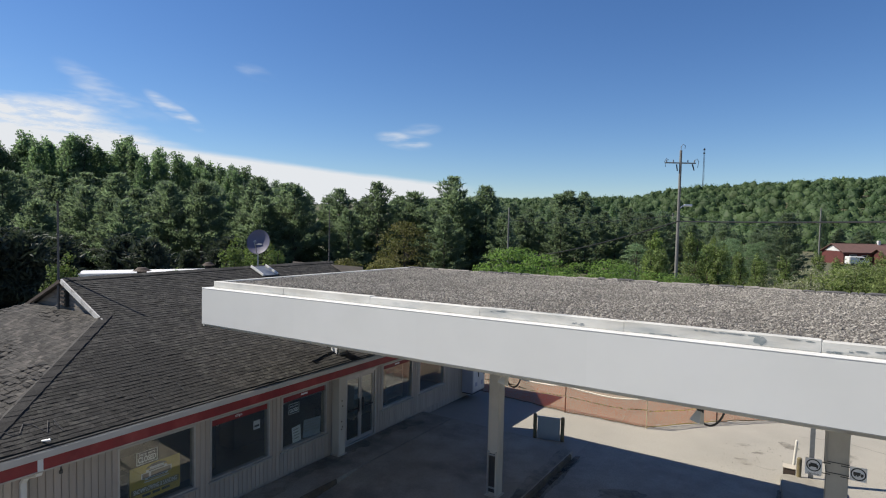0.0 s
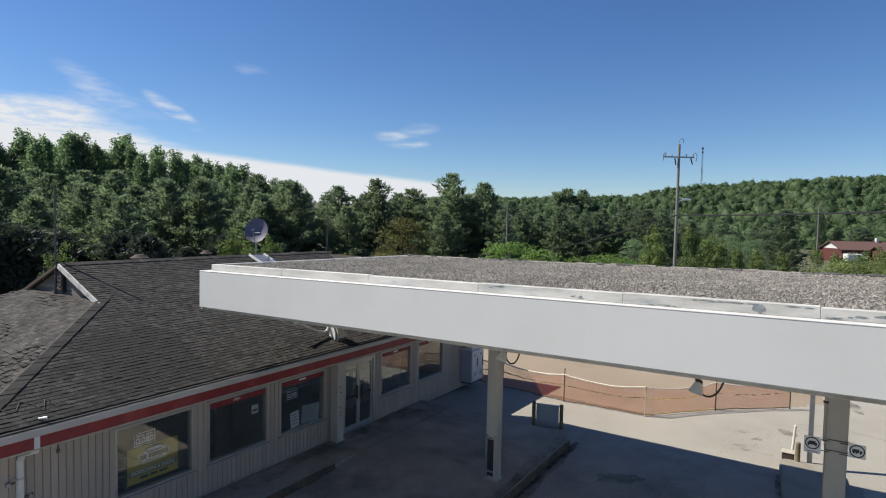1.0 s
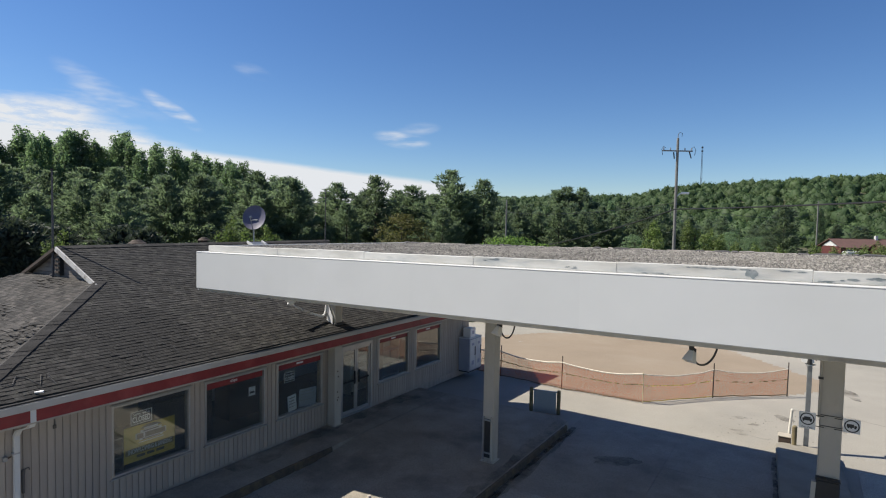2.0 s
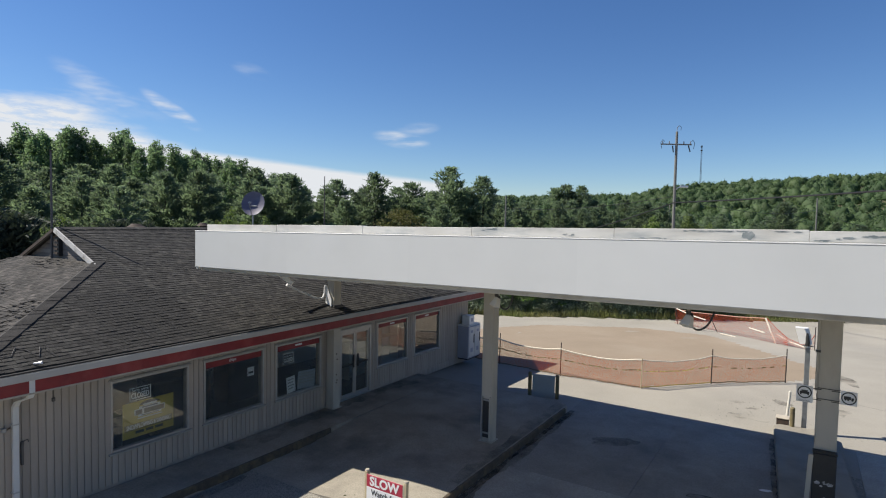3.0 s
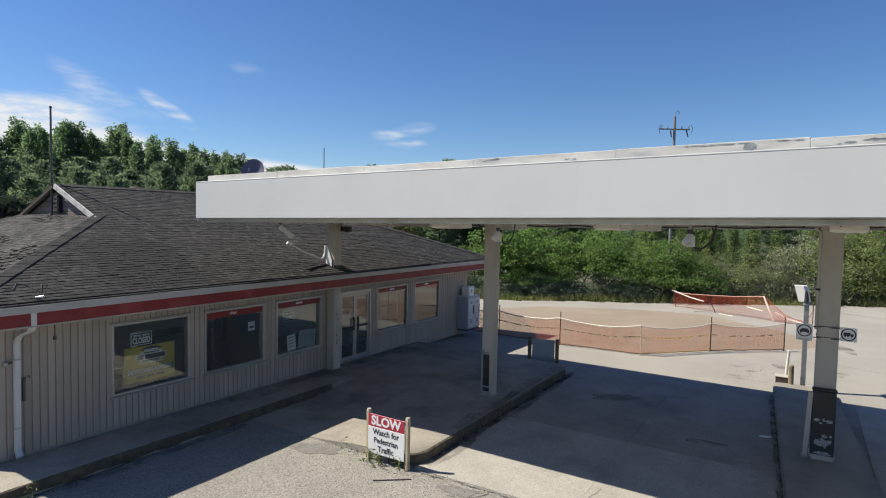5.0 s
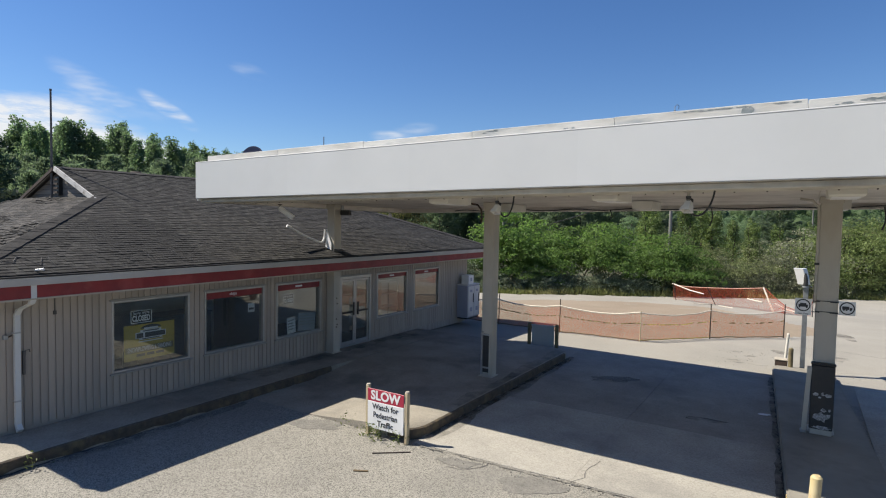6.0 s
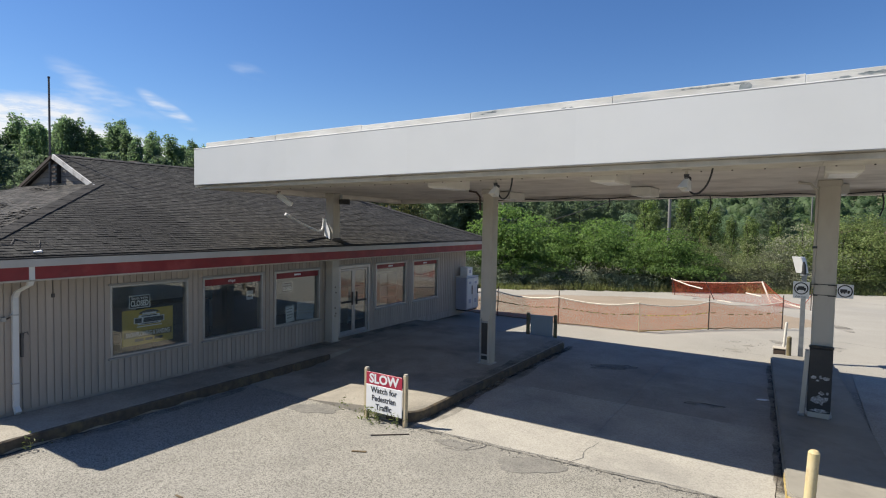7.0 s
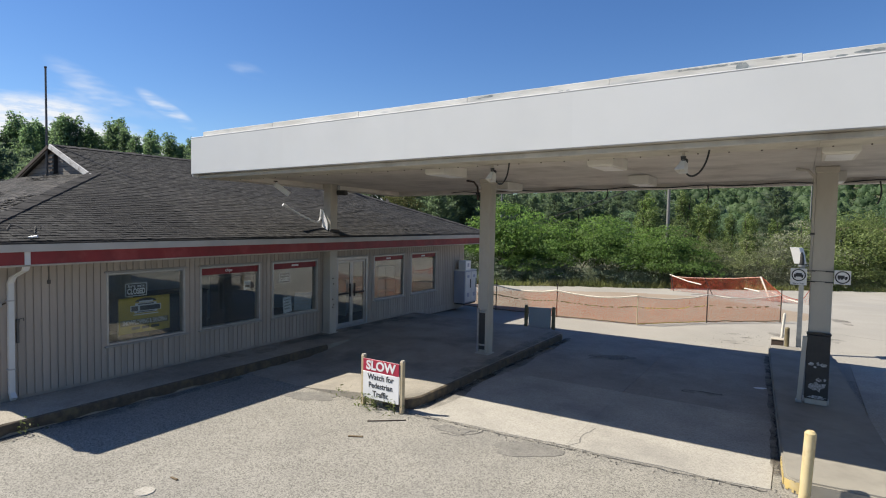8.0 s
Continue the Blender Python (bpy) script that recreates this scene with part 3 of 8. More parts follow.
def build_walls():
    bm = bmesh.new()
    holes = sorted([(a, b, *WIN_Z) for a, b in WIN] + [(*DOOR, SLAB_Z - 0.05, DOOR_Z[1])])
    y = WY0
    for a, b, z0, z1 in holes:
        box(bm, WX - WT, WX, y, a, 0, WTOP)
        if z0 > 0.3:
            box(bm, WX - WT, WX, a, b, 0, z0)
        box(bm, WX - WT, WX, a, b, z1, WTOP)
        y = b
    box(bm, WX - WT, WX, y, WY1, 0, WTOP)
    tagged(part("wall_front", bm, M_SIDING), "taupe painted board wall with large windows", "wall", kind="structure")
    tagged(part("wall_back", boxm(BX, BX + WT, WY0, WY1, -0.3, WTOP), M_SIDING), "plain taupe back wall", "wall", kind="structure")
    for nm, ya in (("wall_near", WY0), ("wall_far", WY1 - WT)):
        tagged(part(nm, boxm(BX + WT, WX - WT, ya, ya + WT, -0.3, WTOP), M_SIDING), "plain taupe end wall", "wall", kind="structure")
    tagged(part("floor", boxm(BX + WT, WX - WT, WY0 + WT, WY1 - WT, 0, 0.22), M_ROOMFLOOR), "dim shop floor", "floor", kind="structure")
    tagged(part("ceiling", boxm(BX + WT, WX - WT, WY0 + WT, WY1 - WT, 2.5, 2.56), M_ROOM), "dim shop ceiling", "ceiling", kind="structure")
    tagged(part("wall_inner", boxm(-15.6, -15.5, WY0 + WT, WY1 - WT, 0.22, 2.5), M_ROOM), "dim inner partition wall", "wall", kind="structure")


build_walls()

# roof: hip roof with small gables at the ridge's ends
EX, EY0, EY1, EZ = -10.55, 3.38, 21.2, 3.0      # front eave, its ends, height of its edge
RX, RZ, RY0, RY1 = -16.0, 5.24, 7.25, 17.0      # ridge
GZ = 4.45                                       # foot of the small gables
GW = (RZ - GZ) / ((RZ - EZ) / (EX - RX))        # half their width
EXB = 2 * RX - EX


def build_roof():
    roof = thing("roof", (RX, RY0, EZ), "dark worn asphalt shingle hip roof", "roof")
    roof["kind"] = "structure"
    T = 0.05

    def plane(name, pts):
        bm = bmesh.new()
        vs = [bm.verts.new(p) for p in pts]
        f = bm.faces.new(vs)
        f.normal_update()
        if f.normal.z < 0:
            f.normal_flip()
        n = f.normal.copy()
        q = bmesh.ops.extrude_face_region(bm, geom=[f])
        for v in q["geom"]:
            if isinstance(v, bmesh.types.BMVert):
                v.co -= n * T
        bmesh.ops.recalc_face_normals(bm, faces=bm.faces)
        return part(name, bm, M_DECK, roof)
    plane("roof_plane", [(EX, EY0, EZ), (EX, EY1, EZ), (RX + GW, RY1, GZ), (RX, RY1, RZ), (RX, RY0, RZ), (RX + GW, RY0, GZ)])
    plane("roof_plane", [(EXB, EY0, EZ), (EXB, EY1, EZ), (RX - GW, RY1, GZ), (RX, RY1, RZ), (RX, RY0, RZ), (RX - GW, RY0, GZ)])
    plane("hip_plane", [(EX, EY0, EZ), (EXB, EY0, EZ), (RX - GW, RY0, GZ), (RX + GW, RY0, GZ)])
    plane("hip_plane", [(EX, EY1, EZ), (EXB, EY1, EZ), (RX - GW, RY1, GZ), (RX + GW, RY1, GZ)])
    # gable boards under the ridge's near end
    for k in range(6):
        z0 = GZ + k * 0.13 - 0.02
        half = GW * (RZ - z0 - 0.02) / (RZ - GZ)
        half2 = GW * max(0.02, RZ - z0 - 0.13) / (RZ - GZ)
        bm = slab(bmesh.new(), [(-half, z0), (half, z0), (half2, z0 + 0.122), (-half2, z0 + 0.122)], 0.0, 0.03)
        bm.transform(Matrix(((1, 0, 0, RX), (0, 0, -1, RY0 + 0.14), (0, 1, 0, 0), (0, 0, 0, 1))))
        part("gable_board", bm, M_OLDBOARD, roof)
    part("gable_back", slab(bmesh.new(), [(RX - GW, RY1 - 0.2), (RX + GW, RY1 - 0.2), (RX, RY1 - 0.19)], GZ, RZ - 0.08), M_OLDBOARD, roof)
    for s, mt in ((1, M_CHIPPED), (-1, M_RUST)):
        a, c = Vector((RX + s * 0.03, RY0 - 0.05, RZ - 0.04)), Vector((RX + s * (GW + 0.12), RY0 - 0.05, GZ - 0.07))
        d = (c - a).normalized()
        n = Vector((-d.z, 0, d.x)) * (0.062 if s > 0 else 0.04)
        bm = bmesh.new()
        q = [bm.verts.new(p + Vector((0, oy, 0))) for oy in (-0.02, 0.02) for p in (a - n, c - n, c + n, a + n)]
        for idx in ((0, 1, 2, 3), (7, 6, 5, 4), (0, 4, 5, 1), (1, 5, 6, 2), (2, 6, 7, 3), (3, 7, 4, 0)):
            bm.faces.new([q[i] for i in idx])
        bmesh.ops.recalc_face_normals(bm, faces=bm.faces)
        part("barge_board", bm, mt, roof, "chipped white barge board" if s > 0 else "dark brown barge board")
    # eaves: gutter, red fascia, soffit
    part("soffit", boxm(WX + 0.02, EX - 0.08, EY0 + 0.1, EY1 - 0.1, WTOP - 0.015, WTOP + 0.02), M_TRIM, roof)
    part("drip_edge", boxm(EX - 0.05, EX + 0.086, EY0 - 0.02, EY1, EZ - 0.04, EZ - 0.012, 0.004), M_DECK, roof, "dark metal drip edge under the shingles")
    part("red_fascia", boxm(EX - 0.08, EX + 0.06, EY0 - 0.02, EY1, 2.615, 2.938), M_RED, roof, "faded red fascia board")
    part("drip_strip", boxm(EX - 0.085, EX + 0.066, EY0 - 0.02, EY1, 2.582, 2.613, 0.004), M_CREAMSTRIP, roof, "dirty cream strip under the fascia")
    bm = bmesh.new()
    prof = [(0, 0), (0, -0.06), (0.03, -0.083), (0.09, -0.083), (0.115, -0.03), (0.125, 0.0), (0.115, 0.0), (0.10, -0.03), (0.08, -0.074), (0.035, -0.074), (0.012, -0.055), (0.012, 0)]
    rings = [[bm.verts.new((EX + 0.063 + 0.64 * px, y, EZ - 0.043 + 1.5 * pz)) for px, pz in prof] for y in (EY0 - 0.03, EY1)]
    for i in range(len(prof)):
        j = (i + 1) % len(prof)
        bm.faces.new((rings[0][i], rings[0][j], rings[1][j], rings[1][i]))
    bm.faces.new(rings[0][::-1])
    bm.faces.new(rings[1])
    bmesh.ops.recalc_face_normals(bm, faces=bm.faces)
    part("gutter", bm, M_GUTTER, roof, "grey-white metal gutter")
    for ya, yb in ((EY0, EY0 + 0.04), (EY1 - 0.04, EY1)):
        part("end_fascia", boxm(EX - 0.07, EXB + 0.05, ya, yb, 2.605, 2.985), M_RED, roof)
    part("back_fascia", boxm(EXB, EXB + 0.04, EY0 + 0.05, EY1 - 0.05, 2.605, 2.985), M_RED, roof)
    part("eave_soffit", boxm(WX, BX, EY0 + 0.05, WY0, WTOP - 0.02, WTOP + 0.02), M_TRIM, roof)
    # ridge cap
    bm = bmesh.new()
    y = RY0
    while y < RY1 - 0.1:
        v = [bm.verts.new(p) for p in ((RX - 0.14, y, RZ - 0.032), (RX, y, RZ + 0.025), (RX + 0.14, y, RZ - 0.032),
                                       (RX - 0.14, y + 0.3, RZ - 0.022), (RX, y + 0.3, RZ + 0.035), (RX + 0.14, y + 0.3, RZ - 0.022))]
        bm.faces.new((v[0], v[1], v[4], v[3]))
        bm.faces.new((v[1], v[2], v[5], v[4]))
        y += 0.29
    part("ridge_cap", bm, M_SHINGLE, roof)["kind"] = "stuff"
    # hip caps: worn strips, toned pale as if sunlit, lapping well over the front slope
    for ya, yb in ((EY0, RY0), (EY1, RY1)):
        bm = bmesh.new()
        a, c = Vector((EX, ya, EZ + 0.018)), Vector((RX + GW, yb, GZ + 0.018))
        out = 1 if yb > ya else -1
        n = 34
        for k in range(n):
            p, q = a.lerp(c, k / n), a.lerp(c, (k + 1.05) / n)
            w = 0.26 + 0.006 * math.sin(k * 2.3)
            lift = Vector((0, 0, 0.006 + 0.004 * math.sin(k * 1.7)))
            row = []
            for o, l in ((p, lift), (q, lift * 0.4)):
                row.append([o + Vector((-0.13, 0, 0.0)), o + Vector((0, 0, 0.03)) + l, o + Vector((0, out * w, 0.012)) + l, o + Vector((0, out * (w + 0.008), -0.004))])
            v = [[bm.verts.new(x) for x in r] for r in row]
            for i in range(3):
                bm.faces.new((v[0][i], v[0][i + 1], v[1][i + 1], v[1][i]))
        bmesh.ops.recalc_face_normals(bm, faces=bm.faces)
        part("hip_cap", bm, M_CAP, roof)["kind"] = "stuff"
    return roof


ROOF = build_roof()

# windows, door


def pane(name, x, y0, y1, z0, z1, parent):
    ob = part(name, boxm(x - 0.004, x + 0.004, y0, y1, z0, z1), M_GLASS, parent)
    ob.visible_shadow = False
    return ob


def window(i, y0, y1):
    z0, z1 = WIN_Z
    w = thing("window_%d" % i, (WX, (y0 + y1) / 2, z0), "large fixed shop window in a pale aluminium frame", "window")
    w["kind"] = "structure"
    f = 0.045
    bm = bmesh.new()
    box(bm, WX - 0.10, WX + 0.025, y0, y0 + f, z0, z1, 0.006)
    box(bm, WX - 0.10, WX + 0.025, y1 - f, y1, z0, z1, 0.006)
    box(bm, WX - 0.10, WX + 0.028, y0 + f, y1 - f, z1 - f, z1, 0.006)
    box(bm, WX - 0.10, WX + 0.028, y0 + f, y1 - f, z0, z0 + f, 0.006)
    part("window_frame", bm, M_ALU, w)
    part("window_sill", boxm(WX - 0.02, WX + 0.07, y0 - 0.05, y1 + 0.05, z0 - 0.035, z0 - 0.002, 0.006), M_TRIM, w)
    part("head_trim", boxm(WX + 0.002, WX + 0.04, y0 - 0.04, y1 + 0.04, z1 + 0.002, z1 + 0.035, 0.005), M_TRIM, w)
    pane("pane", WX - 0.04, y0 + f, y1 - f, z0 + f, z1 - f, w)
    return w


for i, (a, b) in enumerate(WIN):
    window(i + 1, a, b)


def door():
    y0, y1 = DOOR
    z0, z1 = DOOR_Z
    d = thing("door_1", (WX, (y0 + y1) / 2, z0), "closed double glass door in an aluminium frame", "door")
    d["kind"] = "structure"
    bm = bmesh.new()
    box(bm, WX - 0.12, WX + 0.03, y0, y0 + 0.06, z0, z1, 0.006)
    box(bm, WX - 0.12, WX + 0.03, y1 - 0.06, y1, z0, z1, 0.006)
    box(bm, WX - 0.12, WX + 0.03, y0 + 0.06, y1 - 0.06, z1 - 0.09, z1, 0.006)
    part("door_frame", bm, M_ALU, d)
    part("threshold", boxm(WX - 0.12, WX + 0.05, y0, y1, z0 - 0.02, z0 + 0.015, 0.004), M_ALU, d)
    mid = (y0 + y1) / 2
    for a, b, hy in ((y0 + 0.065, mid - 0.004, mid - 0.10), (mid + 0.004, y1 - 0.065, mid + 0.10)):
        bm = bmesh.new()
        box(bm, WX - 0.06, WX - 0.01, a, a + 0.065, z0 + 0.02, z1 - 0.1, 0.005)
        box(bm, WX - 0.06, WX - 0.01, b - 0.065, b, z0 + 0.02, z1 - 0.1, 0.005)
        box(bm, WX - 0.06, WX - 0.01, a + 0.065, b - 0.065, z0 + 0.02, z0 + 0.12, 0.005)
        box(bm, WX - 0.06, WX - 0.01, a + 0.065, b - 0.065, z1 - 0.17, z1 - 0.1, 0.005)
        leaf = part("door_leaf", bm, M_ALU, d)
        pane("pane", WX - 0.035, a + 0.065, b - 0.065, z0 + 0.12, z1 - 0.17, leaf)
        part("handle", boxm(WX - 0.005, WX + 0.05, hy - 0.025, hy + 0.025, 1.12, 1.52, 0.012), M_BLACK, leaf, "black pull handle")
        part("push_bar", boxm(WX - 0.005, WX + 0.02, a + 0.07, b - 0.07, 1.20, 1.25, 0.006), M_BLACK, leaf)
    part("transom_trim", boxm(WX + 0.002, WX + 0.035, y0 - 0.04, y1 + 0.04, z1 + 0.002, z1 + 0.04, 0.005), M_TRIM, d)


door()

# ---- canopy ----
CX0, CX1, CY0, CY1 = -11.6, 6.6, 8.27, 16.12
CROT = Matrix.Translation((CX0, CY0, 4.40)) @ Matrix.Rotation(-0.0145, 4, "Y") @ Matrix.Rotation(-0.010, 4, "X")
CL, CD, FH = CX1 - CX0, CY1 - CY0, 0.875       # length, depth, height of the fascia


def cz(x, y):
    """Height of the canopy's lower edge at a place."""
    return 4.40 + 0.0145 * (x - CX0) - 0.010 * (y - CY0)


def build_canopy():
    c = thing("fuel_canopy", (0, 0, 0), "flat white fuel station canopy with a gravel roof", "canopy", m=CROT)

    def p(name, bm, mt, label="", smooth=None):
        bm.transform(CROT)
        return part(name, bm, mt, c, label, smooth)
    # fascia sheets, in lengths, with folded lips
    lens = [0, 3.05, 6.1, 9.15, 12.2, 15.25, CL]
    for a, b in zip(lens, lens[1:]):
        p("fascia_panel", boxm(a, b, 0, 0.03, 0.062, FH), M_FASCIA, "plain white sheet fascia")
        p("fascia_panel", boxm(a + 0.001, b - 0.001, CD - 0.03, CD, -0.02, FH - 0.25, 0.004), M_FASCIA)
    p("fascia_end", boxm(0.0, 0.03, 0.032, CD - 0.032, 0, FH, 0.004), M_FASCIA)
    p("fascia_end", boxm(CL - 0.03, CL, 0.032, CD - 0.032, 0, FH, 0.004), M_FASCIA)
    p("top_lip", boxm(-0.004, CL + 0.004, -0.004, 0.20, FH + 0.002, FH + 0.022, 0.006), M_WHITE, "white folded top edge")
    p("side_lip", boxm(-0.004, 0.20, 0.204, CD + 0.01, FH + 0.002, FH + 0.022, 0.006), M_WHITE)
    p("bottom_return", boxm(0.001, CL - 0.001, 0.004, 0.20, 0.05, 0.0605), M_LOWTRIM, "grimy grey sheet folded under the fascia")
    p("bottom_trim", boxm(-0.005, CL, 0.16, 0.21, -0.035, 0.049, 0.012), M_LOWTRIM, "grimy grey lower trim set back under the fascia")
    # parapet pieces, each a bit crooked
    x = 0.19
    k = 0
    while x < CL - 0.2:
        b = min(x + 2.36, CL - 0.15)
        h = 0.142 + 0.008 * math.sin(k * 2.1)
        p("parapet", boxm(x, b - 0.003, 0.18, 0.33, FH + 0.024, FH + 0.024 + h, 0.005), M_PARAPET, "weathered white parapet board")
        x, k = b, k + 1
    p("side_parapet", boxm(0.18, 0.33, 0.334, CD - 0.1, FH + 0.024, FH + 0.165, 0.012), M_PARAPET)
    p("roof_deck", boxm(0.03, CL - 0.03, 0.05, CD - 0.05, FH - 0.20, FH - 0.02), M_DECK)
    # gravel bed, gently uneven
    bm = bmesh.new()
    nx, ny = 90, 40
    vs = [[bm.verts.new((0.33 + (CL - 0.45) * i / nx, 0.33 + (CD - 0.42) * j / ny,
                         FH + 0.115 + 0.025 * noise.noise((i * 0.13, j * 0.17, 2.0)))) for j in range(ny + 1)] for i in range(nx + 1)]
    for i in range(nx):
        for j in range(ny):
            bm.faces.new((vs[i][j], vs[i + 1][j], vs[i + 1][j + 1], vs[i][j + 1]))
    p("gravel_bed", bm, M_GRAVELBED, "", 60)
    p("bed_fill", boxm(0.335, CL - 0.12, 0.335, CD - 0.1, FH - 0.018, FH + 0.06), M_GRAVELBED)
    # back edge: lumpy tar strip and a low lip
    rs = random.Random(17)
    x = 0.2
    while x < CL - 0.1:
        w = 0.12 + 0.55 * rs.random() ** 2
        b = min(x + w, CL)
        pale = rs.random() < (0.55 if x < 11.5 else 0.04)
        h = FH + rs.uniform(0.155, 0.19) if pale else FH + rs.uniform(0.178, 0.198)
        bm = bmesh.new()
        d, n = rs.uniform(0.10, 0.17), 6
        rows = []
        for i in range(n + 1):
            u = x + (b - x) * i / n
            hh = h + 0.016 * noise.noise((u * 3.1, 2.0, 0.0)) - (0.03 if i in (0, n) and not pale else 0.0)
            rows.append([bm.verts.new((u, yy, zz)) for yy, zz in ((CD - d, FH - 0.04), (CD - d - 0.015, hh - 0.03), (CD - 0.06, hh), (CD + 0.004, hh - 0.012), (CD + 0.01, FH - 0.04))])
        for r, q in zip(rows, rows[1:]):
            for i in range(4):
                bm.faces.new((r[i], r[i + 1], q[i + 1], q[i]))
        bm.faces.new(rows[0])
        bm.faces.new(rows[-1])
        bmesh.ops.recalc_face_normals(bm, faces=bm.faces)
        p("back_edge", bm, M_FLASHING if pale else M_TAR, "pale curled flashing on the roof edge" if pale else "lumpy tarred roof edge", 40)
        x = b
    # underside
    for a, b in zip(lens, lens[1:]):
        p("soffit_border", boxm(a + 0.0015, b - 0.0015, 0.212, 0.85, -0.03, 0.0, 0.002), M_BORDER)
    p("soffit_backing", boxm(0.04, CL - 0.04, 0.06, CD - 0.06, 0.124, 0.14), M_SOFFIT)
    for k in range(44):
        p("bolt", tubem([(0.35 + 0.4 * k, 0.78, -0.031), (0.35 + 0.4 * k, 0.78, -0.044)], 0.011, seg=6), M_RUST)
    y = 0.87
    while y < CD - 0.5:
        for a, b in zip(lens, lens[1:]):
            p("soffit_panel", boxm(a + 0.002, b - 0.002, y, y + 0.395, 0.09, 0.12, 0.003), M_SOFFIT)
        y += 0.4
    p("inner_rim", boxm(0.03, CL - 0.03, 0.855, 0.868, -0.02, 0.12), M_SOFFIT)
    p("back_beam", boxm(0.03, CL - 0.03, CD - 0.42, CD - 0.031, -0.03, 0.14, 0.006), M_SOFFIT, "boxed back beam")
    p("end_beam", boxm(0.032, 0.5, 0.87, CD - 0.43, -0.03, 0.088, 0.006), M_SOFFIT)
    return c


CANOPY = build_canopy()


def column(x, y, w, base):
    c = thing("column", (x, y, base), "square painted steel canopy column with worn paint", "column", "canopy columns")
    c["kind"] = "structure"
    h = w / 2
    top = cz(x, y) + 0.09
    part("shaft", boxm(x - h, x + h, y - h, y + h, base, top, 0.012), M_COLUMN, c)
    part("base_plate", boxm(x - h - 0.04, x + h + 0.04, y - h - 0.04, y + h + 0.04, base, base + 0.02, 0.004), M_COLUMN, c)
    part("head", boxm(x - h - 0.02, x + h + 0.02, y - h - 0.02, y + h + 0.02, top - 0.12, top - 0.002, 0.01), M_COLUMN, c)
    return c


column(-10.95, 12.22, 0.28, SLAB_Z)
column(-6.12, 12.66, 0.29, SLAB_Z)
column(0.815, 13.0, 0.345, SLAB_Z)
column(5.6, 13.0, 0.31, 0.0)

# ---- shop front details ----
def downspout():
    d = thing("downspout", (WX + 0.06, 4.33, 0.24), "white metal downspout with an offset bend", "downspout")
    pts = [(EX + 0.03, 4.50, 2.83), (EX + 0.03, 4.50, 2.60), (EX - 0.03, 4.495, 2.51), (WX + 0.15, 4.47, 2.37), (WX + 0.075, 4.46, 2.27), (WX + 0.075, 4.45, 0.36), (WX + 0.16, 4.45, 0.25)]
    bm = bmesh.new()
    rings = []
    for i, q in enumerate(pts):
        w, t = 0.043, 0.036
        rings.append([bm.verts.new((q[0] + sx * t, q[1] + sy * w, q[2] + (0.0 if i < 6 else sx * 0.03))) for sx, sy in ((-1, -1), (1, -1), (1, 1), (-1, 1))])
    for a, b in zip(rings, rings[1:]):
        for k in range(4):
            bm.faces.new((a[k], a[(k + 1) % 4], b[(k + 1) % 4], b[k]))
    bm.faces.new(rings[0][::-1])
    bm.faces.new(rings[-1])
    bmesh.ops.recalc_face_normals(bm, faces=bm.faces)
    part("pipe", bm, M_WHITE, d)
    for z in (0.75, 1.95):
        part("strap", boxm(WX + 0.017, WX + 0.118, 4.395, 4.505, z, z + 0.025, 0.003), M_GUTTER, d)
    b = thing("meter_box", (WX + 0.02, 4.18, 1.5), "small grey wall tap and box beside the downspout", "utility box")
    part("body", boxm(WX + 0.017, WX + 0.09, 4.26, 4.33, 1.86, 1.94, 0.01), M_STEEL, b)
    part("lever", tubem([(WX + 0.06, 4.33, 1.90), (WX + 0.09, 4.38, 1.93)], 0.012, seg=6), M_RUST, b)
    c = thing("wall_cable", (WX + 0.02, 5.2, 2.0), "thin grey cable hanging on the wall", "cable")
    part("cable", tubem([(WX + 0.025, 5.06, 2.6), (WX + 0.024, 5.07, 2.45), (WX + 0.026, 5.07, 2.27)], 0.006, seg=6), M_MAST, c)
    part("socket", boxm(WX + 0.02, WX + 0.05, 5.045, 5.10, 2.20, 2.27, 0.006), M_MAST, c)
    k = thing("cable_conduit", (WX + 0.02, 4.56, 1.3), "dark conduit and junction box beside the downspout", "conduit")
    part("box", boxm(WX + 0.02, WX + 0.07, 4.545, 4.585, 1.20, 1.62, 0.006), M_MAST, k)
    part("loop", tubem([(WX + 0.03, 4.56, 1.2), (WX + 0.035, 4.60, 1.62), (WX + 0.035, 4.66, 1.63), (WX + 0.03, 4.67, 1.58)], 0.008, seg=6), M_MAST, k)


downspout()


def poster_bars(parent, rects, x, material, name="writing"):
    bm = bmesh.new()
    for y0, y1, z0, z1 in rects:
        box(bm, x, x + 0.003, y0, y1, z0, z1)
    return part(name, bm, material, parent)


FACE_E = Matrix(((0, 0, 1, 0), (1, 0, 0, 0), (0, 1, 0, 0), (0, 0, 0, 1)))       # text that faces +x, read along +y


def east_text(x, y, z):
    return Matrix.Translation((x, y, z)) @ FACE_E


GX = WX - 0.054       # behind the panes
BX = WX - 0.032       # on the outer face of the panes


